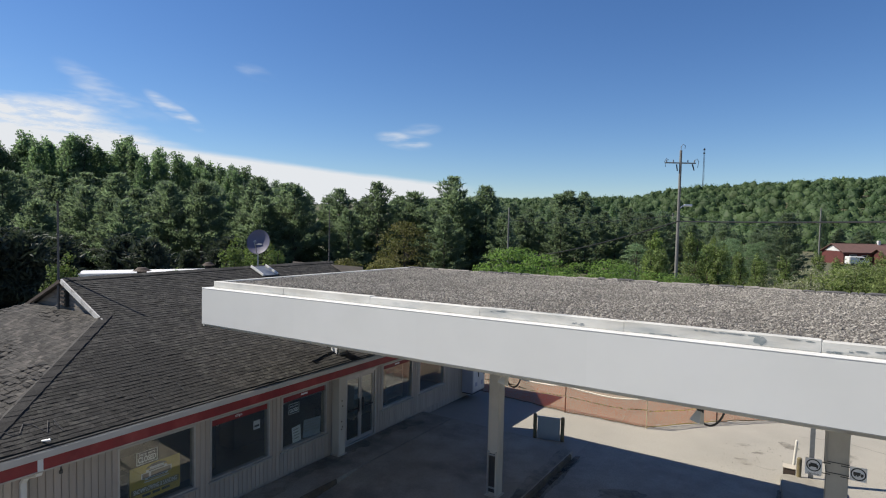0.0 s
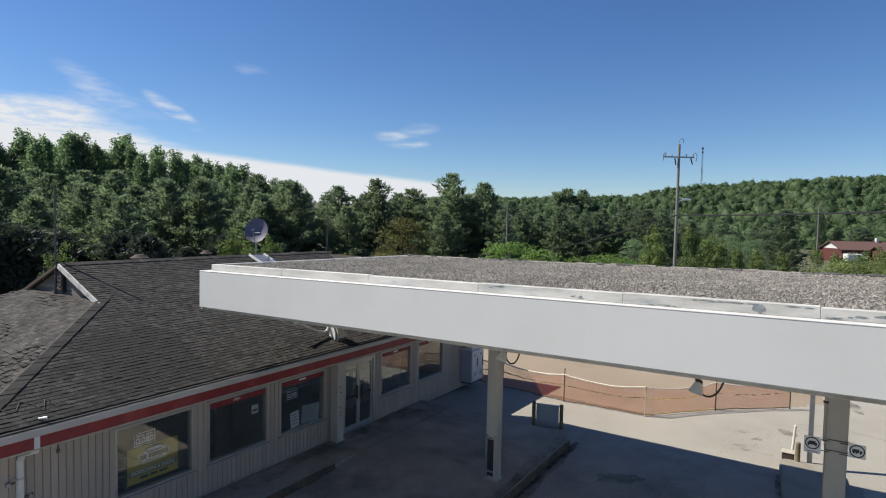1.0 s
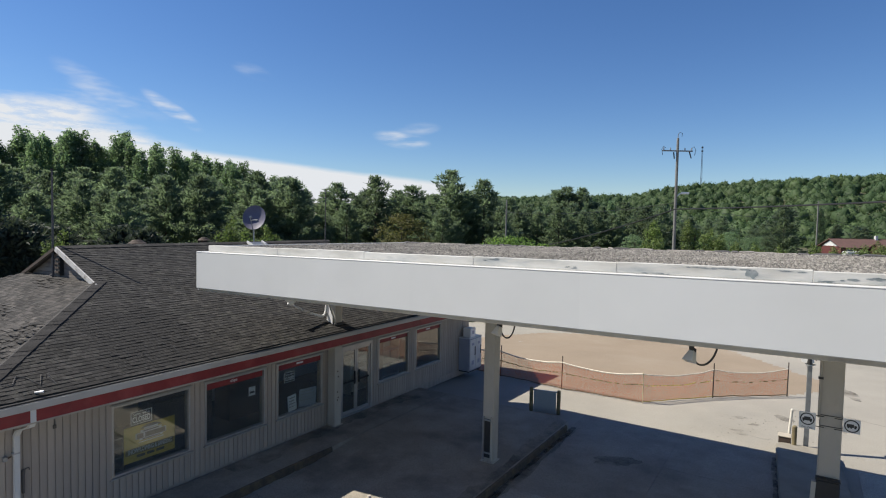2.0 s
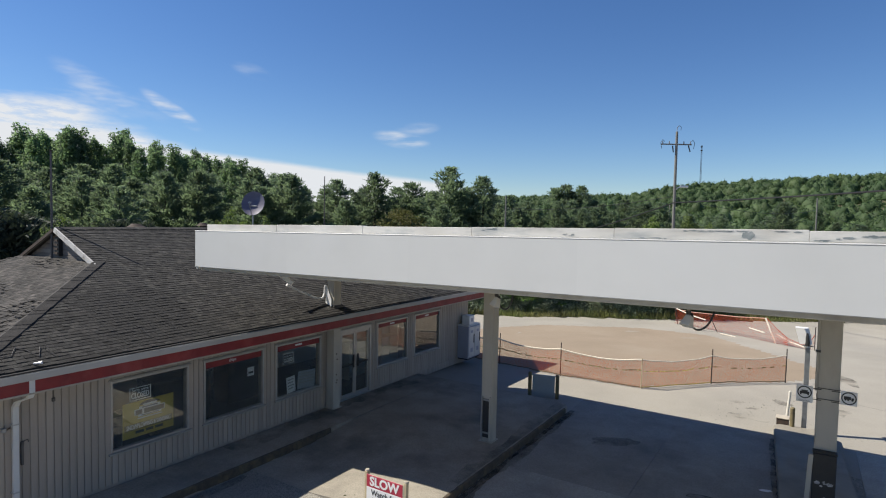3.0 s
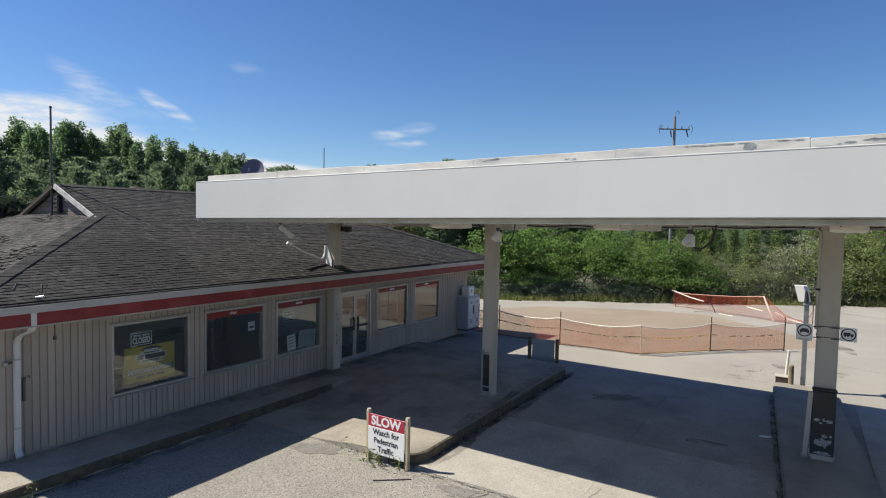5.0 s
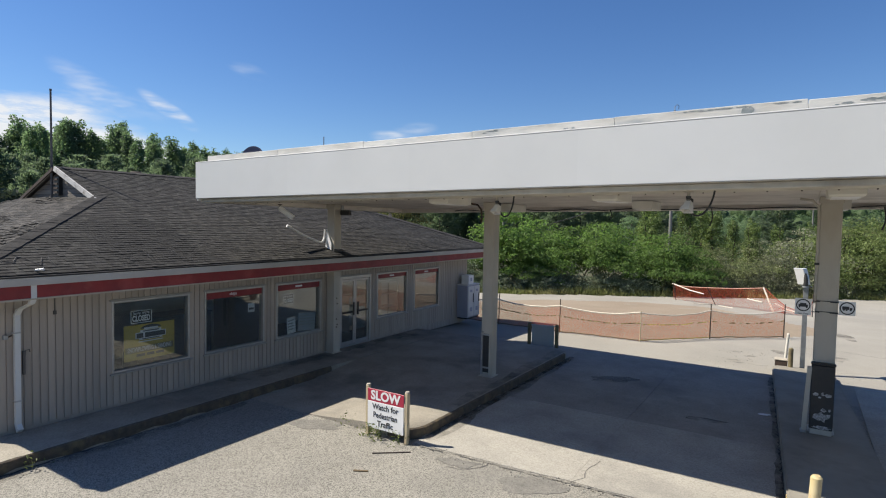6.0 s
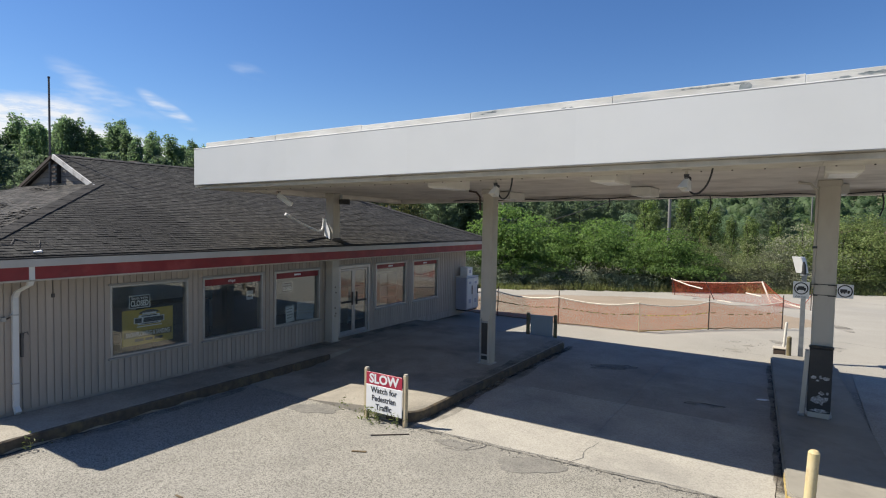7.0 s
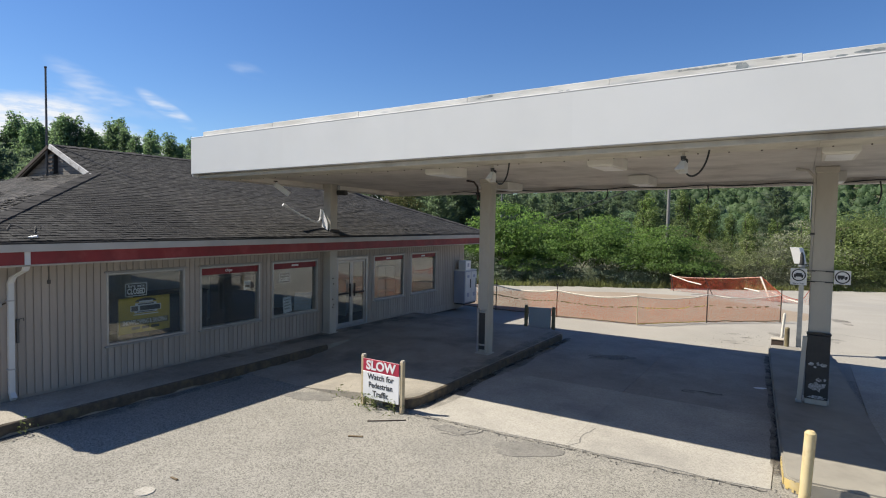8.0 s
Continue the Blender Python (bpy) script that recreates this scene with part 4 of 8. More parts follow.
def posters():
    p = thing("poster", (GX, 6.9, 1.04), "yellow snow clearing poster stuck inside the window", "poster")
    part("sheet", boxm(GX - 0.004, GX, 6.36, 7.46, 1.03, 1.77), M_POSTER, p)
    poster_bars(p, [(6.60, 7.26, 1.475, 1.60), (6.68, 7.18, 1.44, 1.474), (6.70, 7.16, 1.60, 1.645)], GX + 0.001, M_SIGNW, "name_band")
    poster_bars(p, [(6.62, 6.76, 1.485, 1.585), (6.80, 7.24, 1.485, 1.585), (6.74, 7.12, 1.45, 1.468), (6.76, 7.10, 1.61, 1.632)], GX + 0.005, M_INK)
    arch = slab(bmesh.new(), [(6.93 + 0.24 * math.cos(radians(q)), 1.648 + 0.10 * math.sin(radians(q))) for q in range(15, 166, 10)], 0.0, 0.003)
    arch.transform(Matrix.Translation((GX + 0.001, 0, 0)) @ Matrix(((0, 0, 1, 0), (1, 0, 0, 0), (0, 1, 0, 0), (0, 0, 0, 1))))
    part("truck_emblem", arch, M_INK, p)
    poster_bars(p, [(6.78, 7.08, 1.655, 1.69), (6.66, 7.20, 1.395, 1.415)], GX + 0.005, M_SIGNW, "writing")
    poster_bars(p, [(6.39, 7.43, 1.185, 1.315)], GX + 0.001, M_INKBAND, "lettering_band")
    letters("lettering", "SNOWPLOWING & SANDING", 0.135, M_SIGNW, p, east_text(GX + 0.006, 6.91, 1.25), squeeze=0.53)
    poster_bars(p, [(6.62, 6.80, 1.10, 1.155), (6.84, 7.0, 1.10, 1.155), (7.04, 7.22, 1.10, 1.155)], GX + 0.001, M_INK, "number_bars")
    for y0, y1, z0, z1 in ((6.50, 6.95, 1.80, 2.07), (10.55, 10.92, 1.74, 2.02)):
        c = thing("closed_sign", (GX, (y0 + y1) / 2, z0), "black and white closed sign hung inside the window", "sign", "closed signs")
        part("sheet", boxm(GX - 0.004, GX, y0, y1, z0, z1), M_INK, c)
        e = 0.015
        poster_bars(c, [(y0, y1, z0, z0 + e), (y0, y1, z1 - e, z1), (y0, y0 + e, z0 + e, z1 - e), (y1 - e, y1, z0 + e, z1 - e)], GX + 0.001, M_POSTWHITE, "border")
        letters("lettering", "CLOSED", 0.165 * (y1 - y0) / 0.45, M_POSTWHITE, c, east_text(GX + 0.003, (y0 + y1) / 2, z0 + 0.095), squeeze=0.62, bold=0.03)
        letters("lettering", "Sorry, we're", 0.082 * (y1 - y0) / 0.45, M_POSTWHITE, c, east_text(GX + 0.003, (y0 + y1) / 2, z0 + 0.21), squeeze=0.85)
    # red bands along the tops of the panes
    for i, (a, b) in enumerate(WIN[1:]):
        r = thing("window_banner", (BX, (a + b) / 2, 2.1), "faded red paper banner along the window top", "banner", "window banners")
        h = 0.15 if i < 2 else 0.13
        part("band", boxm(BX - 0.004, BX, a + 0.05, b - 0.05, 2.27 - h, 2.272), M_RED, r)
        if i == 0:
            letters("lettering", "chips", 0.10, M_SIGNW, r, east_text(BX + 0.003, (a + b) / 2 - 0.05, 2.2))
        else:
            poster_bars(r, [((a + b) / 2 - 0.12, (a + b) / 2 + 0.12, 2.18, 2.225)], BX + 0.001, M_SIGNW)
    n = thing("notice", (GX, 9.5, 1.75), "small white paper notice taped to the window", "notice")
    part("sheet", boxm(GX - 0.003, GX, 9.42, 9.62, 1.68, 1.90), M_SIGNW, n)
    poster_bars(n, [(9.45, 9.59, 1.74, 1.79)], GX + 0.001, M_INK)
    for y0, y1, z0, z1, tilt, mt, lb in ((10.72, 11.02, 0.93, 1.36, 5, M_SIGNW, "pale printed board leaning inside the window"),
                                         (11.08, 11.72, 0.93, 1.42, -4, M_PALEBLUE, "pale blue board leaning inside the window")):
        n = thing("display_board", (WX - 0.072, (y0 + y1) / 2, z0), lb, "board", "window boards")
        R = Matrix.Translation((0, (y0 + y1) / 2, z0)) @ Matrix.Rotation(radians(tilt), 4, "X") @ Matrix.Translation((0, -(y0 + y1) / 2, -z0))
        part("board", boxm(WX - 0.080, WX - 0.064, y0, y1, z0, z1, 0.003, R), mt, n)
        bm = bmesh.new()
        for k in range(4):
            box(bm, WX - 0.0635, WX - 0.0615, y0 + 0.04, y1 - 0.05 - 0.03 * (k % 2), z1 - 0.09 - 0.08 * k, z1 - 0.06 - 0.08 * k)
        bmesh.ops.transform(bm, matrix=R, verts=bm.verts)
        part("writing", bm, M_STEEL, n)


posters()


def inside():
    for y0, y1, z1, x in ((14.5, 15.9, 1.45, -12.6), (16.6, 17.6, 1.75, -12.9), (5.2, 7.2, 1.0, -13.0)):
        s = thing("shelf_unit", (x, (y0 + y1) / 2, 0.22), "bare wooden store shelf unit inside the shop", "shelf", "store shelves")
        part("side", boxm(x - 0.22, x + 0.22, y0, y0 + 0.03, 0.22, z1), M_SHELF, s)
        part("side", boxm(x - 0.22, x + 0.22, y1 - 0.03, y1, 0.22, z1), M_SHELF, s)
        part("back", boxm(x - 0.22, x - 0.2, y0 + 0.03, y1 - 0.03, 0.22, z1), M_SHELF, s)
        for k in range(4):
            z = 0.3 + (z1 - 0.34) * k / 3
            part("shelf", boxm(x - 0.198, x + 0.22, y0 + 0.032, y1 - 0.032, z, z + 0.03), M_SHELF, s)


# dark boxes added behind the glass, for the darkness in its lower parts
for x0, x1, y0, y1, z1, lab in ((-13.6, -12.9, 8.0, 9.6, 1.55, "dark bare counter inside the shop"), (-14.2, -13.5, 10.6, 12.0, 1.75, "dark bare cabinet inside the shop"), (-12.6, -12.2, 12.9, 13.9, 1.05, "dark box added inside the door for its dark lower glass")):
    q = thing("counter", ((x0 + x1) / 2, (y0 + y1) / 2, 0.22), lab, "counter", "dark counters")
    part("body", boxm(x0, x1, y0, y1, 0.22, z1 - 0.04, 0.01), M_BLACK, q)
    part("top", boxm(x0 - 0.03, x1 + 0.03, y0 - 0.03, y1 + 0.03, z1 - 0.038, z1, 0.008), M_BLACK, q)

inside()


def ice_box():
    c = thing("ice_chest", (-10.86, 19.8, SLAB_Z), "white and blue-grey ice chest standing against the wall", "ice chest")
    part("body", boxm(-11.10, -10.62, 19.4, 20.35, SLAB_Z + 0.05, 1.52, 0.015), M_ICEBLUE, c)
    part("lid", boxm(-11.11, -10.60, 19.39, 20.36, 1.522, 1.56, 0.012), M_WHITE, c)
    part("foot", boxm(-11.08, -10.64, 19.43, 20.32, SLAB_Z, SLAB_Z + 0.048), M_BLACK, c)
    for a, b in ((19.42, 19.87), (19.885, 20.33)):
        d = part("door", boxm(-10.618, -10.585, a, b, SLAB_Z + 0.1, 1.49, 0.012), M_WHITE, c, "white insulated door")
        part("handle", boxm(-10.583, -10.555, b - 0.10, b - 0.07, 0.85, 1.2, 0.006), M_BLACK, d)
        part("emblem", boxm(-10.584, -10.579, a + 0.13, b - 0.15, 0.5, 0.66), M_ICEBLUE, d)
        part("emblem", boxm(-10.584, -10.579, a + 0.13, b - 0.15, 1.26, 1.36), M_ICEBLUE, d)
    t = thing("cooler_box", (-10.85, 19.75, 1.56), "small white box with a blue mark on the ice chest", "box")
    part("body", boxm(-11.0, -10.66, 19.55, 19.95, 1.56, 1.92, 0.012), M_SIGNW, t)
    part("emblem", boxm(-10.659, -10.656, 19.68, 19.82, 1.68, 1.82), M_ICEBLUE, t)


ice_box()

# ---- roof things ----
SL = (RZ - EZ) / (EX - RX)


def roof_z(x):
    return EZ + (EX - x) * SL


def roof_things():
    for nm, x, y, z0, z1, lab in (("mast_pipe", -16.20, 7.235, GZ - 0.06, 7.22, "tall dark steel mast pipe before the roof gable"),
                                  ("mast_pipe", -15.95, 16.9, RZ - 0.12, 7.32, "thin steel mast pipe at the far ridge end")):
        m = thing(nm, (x, y, z0), lab, "mast")
        part("pipe", tubem([(x, y, z0), (x + 0.005, y, (z0 + z1) / 2), (x, y, z1)], 0.032 if y < 10 else 0.021, 0.024 if y < 10 else 0.017, 8), M_MAST, m)
        part("foot", boxm(x - 0.09, x + 0.09, y - 0.09, y + 0.09, z0 - 0.03, z0 + 0.02, 0.01), M_RUST, m)
        if y < 10:
            part("cap", tubem([(x, y, z1), (x, y, z1 + 0.04)], 0.035, 0.03, 8), M_RUST, m)
            part("bracket", boxm(x - 0.02, x + 0.02, y, RY0 + 0.14, 4.75, 4.79), M_MAST, m)
    b = thing("vent_box", (-16.0, 7.2, 4.5), "dark louvre box on the roof gable", "vent")
    part("body", boxm(-16.12, -15.90, 7.26, 7.44, 4.52, 5.00, 0.01), M_BLACK, b)
    for k in range(4):
        part("slat", boxm(-16.11, -15.91, 7.235, 7.258, 4.57 + 0.11 * k, 4.62 + 0.11 * k), M_RUST, b)
    # dish on the ridge
    d = thing("satellite_dish", (-16.0, 13.45, RZ), "grey satellite dish on a low roof mount", "satellite dish")
    c = Vector((-15.95, 13.45, 6.09))
    ax = Vector((0.5, -0.82, 0.30)).normalized()
    sx = ax.cross(Vector((0, 0, 1))).normalized()
    sy = sx.cross(ax)
    bm = bmesh.new()
    rings = []
    for back in (0.0, 0.018):
        for i in range(0, 8):
            r = 0.40 * i / 7
            h = 0.09 * (r / 0.40) ** 2 - back
            if i == 0:
                rings.append([bm.verts.new(c + ax * h)])
            else:
                rings.append([bm.verts.new(c + ax * h + sx * r * math.cos(a) + sy * r * 1.1 * math.sin(a)) for a in (2 * math.pi * k / 28 for k in range(28))])
    for o in (0, 8):
        for k in range(28):
            bm.faces.new((rings[o][0], rings[o + 1][k], rings[o + 1][(k + 1) % 28]))
        for i in range(1, 7):
            for k in range(28):
                bm.faces.new((rings[o + i][k], rings[o + i + 1][k], rings[o + i + 1][(k + 1) % 28], rings[o + i][(k + 1) % 28]))
    for k in range(28):
        bm.faces.new((rings[7][k], rings[15][k], rings[15][(k + 1) % 28], rings[7][(k + 1) % 28]))
    bmesh.ops.recalc_face_normals(bm, faces=bm.faces)
    part("reflector", bm, M_DISH, d, "", 40)
    part("arm", tubem([c - sy * 0.45 + ax * 0.05, c + ax * 0.42 - sy * 0.12], 0.014, seg=6), M_STEEL, d)
    part("feed_horn", tubem([c + ax * 0.46 - sy * 0.1, c + ax * 0.36 - sy * 0.08], 0.035, 0.045, 8), M_STEEL, d)
    part("post", tubem([(-16.0, 13.45, RZ - 0.03), (-16.0, 13.45, 5.85), tuple(c - ax * 0.03)], 0.025, seg=8), M_STEEL, d)
    part("emblem", tubem([c + ax * 0.016 - sy * 0.08 - sx * 0.12, c + ax * 0.016 - sy * 0.08 + sx * 0.1], 0.02, seg=6), M_STEEL, d)
    f = thing("mount_tray", (-15.7, 13.3, RZ), "pale ballast tray on the roof ridge", "roof tray")
    R = Matrix.Translation((-15.55, 13.35, roof_z(-15.55) + 0.05)) @ Matrix.Rotation(math.atan(SL), 4, "Y")
    part("tray", boxm(-0.34, 0.34, -0.33, 0.33, 0.0, 0.03, 0.004, R), M_STEEL, f)
    for s in (-0.31, 0.31):
        part("rail", boxm(-0.34, 0.34, s - 0.02, s + 0.02, 0.031, 0.09, 0.004, R), M_WHITE, f)
    for vy, vx, lift, rad in ((9.75, -16.75, -0.02, 0.27), (12.05, -16.8, 0.03, 0.21)):
        v = thing("roof_vent", (vx, vy, RZ - 0.35), "dark round roof vent behind the ridge", "roof vent", "roof vents")
        z = RZ + lift
        part("stack", tubem([(vx, vy, RZ - 0.42), (vx, vy, z + 0.06)], rad * 0.5, seg=14), M_RUST, v)
        part("hood", tubem([(vx, vy, z + 0.04), (vx, vy, z + 0.08), (vx, vy, z + 0.14)], rad, rad * 0.45, 16), M_RUST, v)
    # roof conduits and small clips along the eave
    k = 0
    for y in (4.9, 6.7, 7.35, 9.9, 10.6, 15.2, 15.75, 16.6, 17.3, 18.6):
        c = thing("heat_cable_clip", (EX - 0.35, y, roof_z(EX - 0.35)), "thin bent wire clip on the shingles", "roof clip", "roof clips")
        x0 = EX - 0.42 - 0.1 * (k % 3)
        part("wire", tubem([(x0, y, roof_z(x0) + 0.02), (x0 + 0.02, y, roof_z(x0) + 0.10), (x0 + 0.22, y + 0.06, roof_z(x0 + 0.22) + 0.03)], 0.006, seg=5), M_MAST, c)
        k += 1
    c = thing("roof_cable", (EX - 0.4, 4.0, roof_z(EX - 0.4)), "loose grey cable lying on the shingles", "cable")
    part("cable", tubem([(EX - 0.25 - 0.35 * abs(math.sin(i * 0.9)), 3.9 + 0.12 * i, roof_z(EX - 0.25 - 0.35 * abs(math.sin(i * 0.9))) + 0.03) for i in range(9)], 0.007, seg=6), M_MAST, c)
    c = thing("flood_lamp", (EX - 0.1, 4.62, roof_z(EX - 0.1)), "small white flood lamp at the gutter", "lamp")
    part("head", tubem([(EX - 0.08, 4.58, EZ + 0.07), (EX + 0.02, 4.67, EZ + 0.085)], 0.014, 0.024, 10), M_SIGNW, c)
    part("stem", tubem([(EX - 0.1, 4.60, EZ + 0.03), (EX - 0.07, 4.60, EZ + 0.075)], 0.015, seg=6), M_STEEL, c)


roof_things()


def white_trailer():
    """Only its sunlit roof shows over the ridge, from high up."""
    m = Matrix.Translation((-39.8, 23.0, lie(-39.8, 23.0))) @ Matrix.Rotation(radians(60), 4, "Z")
    t = thing("trailer", (0, 0, 0), "long white box trailer parked behind the shop", "trailer", m=m)
    for nm, bm, mt in (("body", boxm(-4.0, 4.0, -1.25, 1.25, 1.1, 3.9, 0.03, m), M_WHITE), ("roof", boxm(-4.02, 4.02, -1.27, 1.27, 3.902, 4.0, 0.03, m), M_SIGNW), ("chassis", boxm(-3.8, 3.8, -0.9, 0.9, 0.75, 1.098, 0.02, m), M_BLACK)):
        part(nm, bm, mt, t)
    for x in (-3.0, -1.9):
        for y in (-1.15, 0.9):
            part("wheel", tubem([m @ Vector((x, y, 0.45)), m @ Vector((x, y + 0.25, 0.45))], 0.45, seg=16), M_BLACK, t, "", 40)
    part("landing_leg", boxm(2.5, 2.62, -0.6, 0.6, 0.0, 0.748, 0.02, m), M_STEEL, t)


white_trailer()


def near_column_lamp():
    """White curved arm and bracket on the column that comes through the eave."""
    a = thing("wall_lamp", (-10.93, 12.2, 3.4), "white curved steel lamp arm on the column over the eave", "lamp")
    part("arm", tubem([(-11.13, 12.04, 3.74), (-11.13, 12.02, 3.52), (-11.12, 11.95, 3.40), (-11.12, 11.85, 3.375), (-11.14, 11.66, 3.43), (-11.24, 11.28, 3.60), (-11.34, 10.92, 3.79)], 0.030, seg=8), M_SIGNW, a)
    part("tip", tubem([(-11.335, 10.94, 3.78), (-11.365, 10.83, 3.835)], 0.045, 0.04, 10), M_SIGNW, a)
    f = thing("flashing_plate", (-10.93, 12.24, 3.15), "white triangular flashing plate at the column's foot", "flashing")
    bm = bmesh.new()
    pts = ((-11.09, 3.74, 0.0), (-11.09, 3.25, -0.035), (-10.87, 3.16, -0.035), (-10.89, 3.36, -0.012))
    lo = [bm.verts.new((x, 12.075 + d, z)) for x, z, d in pts]
    hi = [bm.verts.new((x, 12.05 + d, z)) for x, z, d in pts]
    bm.faces.new(lo)
    bm.faces.new(hi[::-1])
    for i in range(4):
        bm.faces.new((lo[i], hi[i], hi[(i + 1) % 4], lo[(i + 1) % 4]))
    bmesh.ops.recalc_face_normals(bm, faces=bm.faces)
    part("plate", bm, M_SIGNW, f)
    t = thing("roof_collar", (-10.93, 12.42, 3.15), "dark tar collar where the column meets the shingles", "collar")
    part("collar", boxm(-11.12, -10.78, 12.04, 12.42, 3.03, 3.185, 0.02), M_TAR, t)
    s = thing("security_camera", (-10.7, 12.5, 4.3), "dark security camera on the column head", "camera")
    part("body", boxm(-10.80, -10.47, 12.28, 12.42, cz(-10.6, 12.5) - 0.22, cz(-10.6, 12.5) - 0.08, 0.02), M_BLACK, s)
    part("bracket", boxm(-10.808, -10.75, 12.31, 12.39, cz(-10.6, 12.5) - 0.08, cz(-10.6, 12.5) + 0.06), M_STEEL, s)


near_column_lamp()

# marks on the shop column
for k, z in enumerate((0.95, 1.02, 1.18, 1.62, 1.78)):
    q = thing("bolt_mark", (-10.81, 12.2, z), "dark screw hole with rust on the column", "screw hole", "screw holes")
    part("hole", tubem([(-10.812, 12.19 + 0.03 * (k % 2), z), (-10.798, 12.19 + 0.03 * (k % 2), z)], 0.020, seg=8), M_RUST, q)


# ---- under the canopy ----
def canopy_lights():
    proto = None
    for x, y in ((-5.55, 9.8), (-2.35, 9.8), (0.85, 9.75), (4.0, 9.75), (-6.1, 13.75), (-2.62, 13.5), (0.95, 14.3)):
        z = cz(x, y) + 0.085
        if proto is None:
            proto = thing("canopy_light", (x, y, z), "boxy cream luminaire fixed under the canopy, unlit", "light", "canopy lights")
            bm = boxm(x - 0.21, x + 0.21, y - 0.45, y + 0.45, z - 0.19, z, 0.012)
            for v in bm.verts:
                if v.co.z < z - 0.1:
                    v.co.x = x + (v.co.x - x) * 0.97
            part("housing", bm, M_CREAMBOX, proto, "cream metal housing")
            part("lens", boxm(x - 0.16, x + 0.16, y - 0.38, y + 0.38, z - 0.198, z - 0.191, 0.003), M_SIGNW, proto)
            part("end_cap", boxm(x - 0.215, x + 0.215, y - 0.475, y - 0.452, z - 0.17, z - 0.004, 0.006), M_CREAMBOX, proto)
        else:
            copy_thing(proto, pose(x, y, z))


canopy_lights()


def speakers():
    for x, y, rz in ((-1.0, 8.78, -25), (-4.1, 8.95, -20)):
        z = cz(x, y) - 0.03
        s = thing("loudspeaker", (x, y, z), "small cream horn loudspeaker hanging under the canopy edge", "loudspeaker", "loudspeakers")
        R = Matrix.Translation((x, y, z - 0.2)) @ Matrix.Rotation(radians(rz), 4, "Z") @ Matrix.Rotation(radians(62), 4, "X") @ Matrix.Diagonal((0.52, 0.56, 0.60, 1))
        part("bracket", tubem([(x, y, z), (x, y, z - 0.12)], 0.022, seg=8), M_COLUMN, s)
        part("swivel", tubem([(x, y, z - 0.065), (x, y, z - 0.09), (x, y, z - 0.115)], 0.038, 0.03, 10), M_BLACK, s, "black swivel joint", 40)
        part("bracket_plate", boxm(x - 0.06, x + 0.06, y - 0.06, y + 0.06, z - 0.012, z, 0.003), M_COLUMN, s)
        bm = bmesh.new()
        b = [bm.verts.new(R @ Vector(p)) for p in ((-0.07, 0.12, -0.06), (0.07, 0.12, -0.06), (0.07, 0.12, 0.06), (-0.07, 0.12, 0.06))]
        f = [bm.verts.new(R @ Vector(p)) for p in ((-0.15, -0.16, -0.1), (0.15, -0.16, -0.1), (0.15, -0.16, 0.1), (-0.15, -0.16, 0.1))]
        g = [bm.verts.new(R @ Vector(p)) for p in ((-0.13, -0.16, -0.085), (0.13, -0.16, -0.085), (0.13, -0.16, 0.085), (-0.13, -0.16, 0.085))]
        h = [bm.verts.new(R @ Vector(p)) for p in ((-0.05, 0.06, -0.04), (0.05, 0.06, -0.04), (0.05, 0.06, 0.04), (-0.05, 0.06, 0.04))]
        bm.faces.new(b)
        bm.faces.new(h)
        for i in range(4):
            j = (i + 1) % 4
            bm.faces.new((b[i], b[j], f[j], f[i]))
            bm.faces.new((f[i], f[j], g[j], g[i]))
            bm.faces.new((g[i], g[j], h[j], h[i]))
        bmesh.ops.recalc_face_normals(bm, faces=bm.faces)
        part("horn", bm, M_CREAMBOX, s)
        part("driver", tubem([R @ Vector((0, 0.11, 0)), R @ Vector((0, 0.19, 0))], 0.05, 0.04, 10), M_BLACK, s)
        if x > -8:
            c0, c1, c2, c3 = R @ Vector((0, 0.18, 0)), Vector((x - 0.05, y + 0.2, z - 0.44)), Vector((x + 0.27, y + 0.05, z - 0.42)), Vector((x + 0.34, y - 0.05, z + 0.005))
            part("cable", tubem([c0 * (1 - t) ** 3 + c1 * 3 * t * (1 - t) ** 2 + c2 * 3 * t * t * (1 - t) + c3 * t ** 3 for t in (k / 14 for k in range(15))], 0.014, seg=6), M_CABLE, s)


speakers()


def edge_lamp():
    """Pale box lamp hanging askew from the canopy's shop end."""
    x, y = -10.2, 9.83
    z = cz(x, y) - 0.03
    s = thing("box_lamp", (x, y, z), "pale box lamp hanging askew under the canopy edge", "lamp")
    part("stem", tubem([(x - 0.2, y - 0.1, z), (x - 0.19, y - 0.1, z - 0.11)], 0.014, seg=8), M_RUST, s)
    part("mount", tubem([(x - 0.2, y - 0.1, z), (x - 0.2, y - 0.1, z - 0.02)], 0.05, seg=10), M_RUST, s)
    R = Matrix.Translation((x - 0.03, y - 0.05, z - 0.2)) @ Matrix.Rotation(radians(38), 4, "Z") @ Matrix.Rotation(radians(36), 4, "Y")
    part("housing", boxm(-0.21, 0.21, -0.05, 0.05, -0.055, 0.055, 0.012, R), M_WHITE, s)
    part("cover", boxm(-0.19, 0.19, -0.04, 0.04, -0.066, -0.0555, 0.004, R), M_SIGNW, s)


edge_lamp()


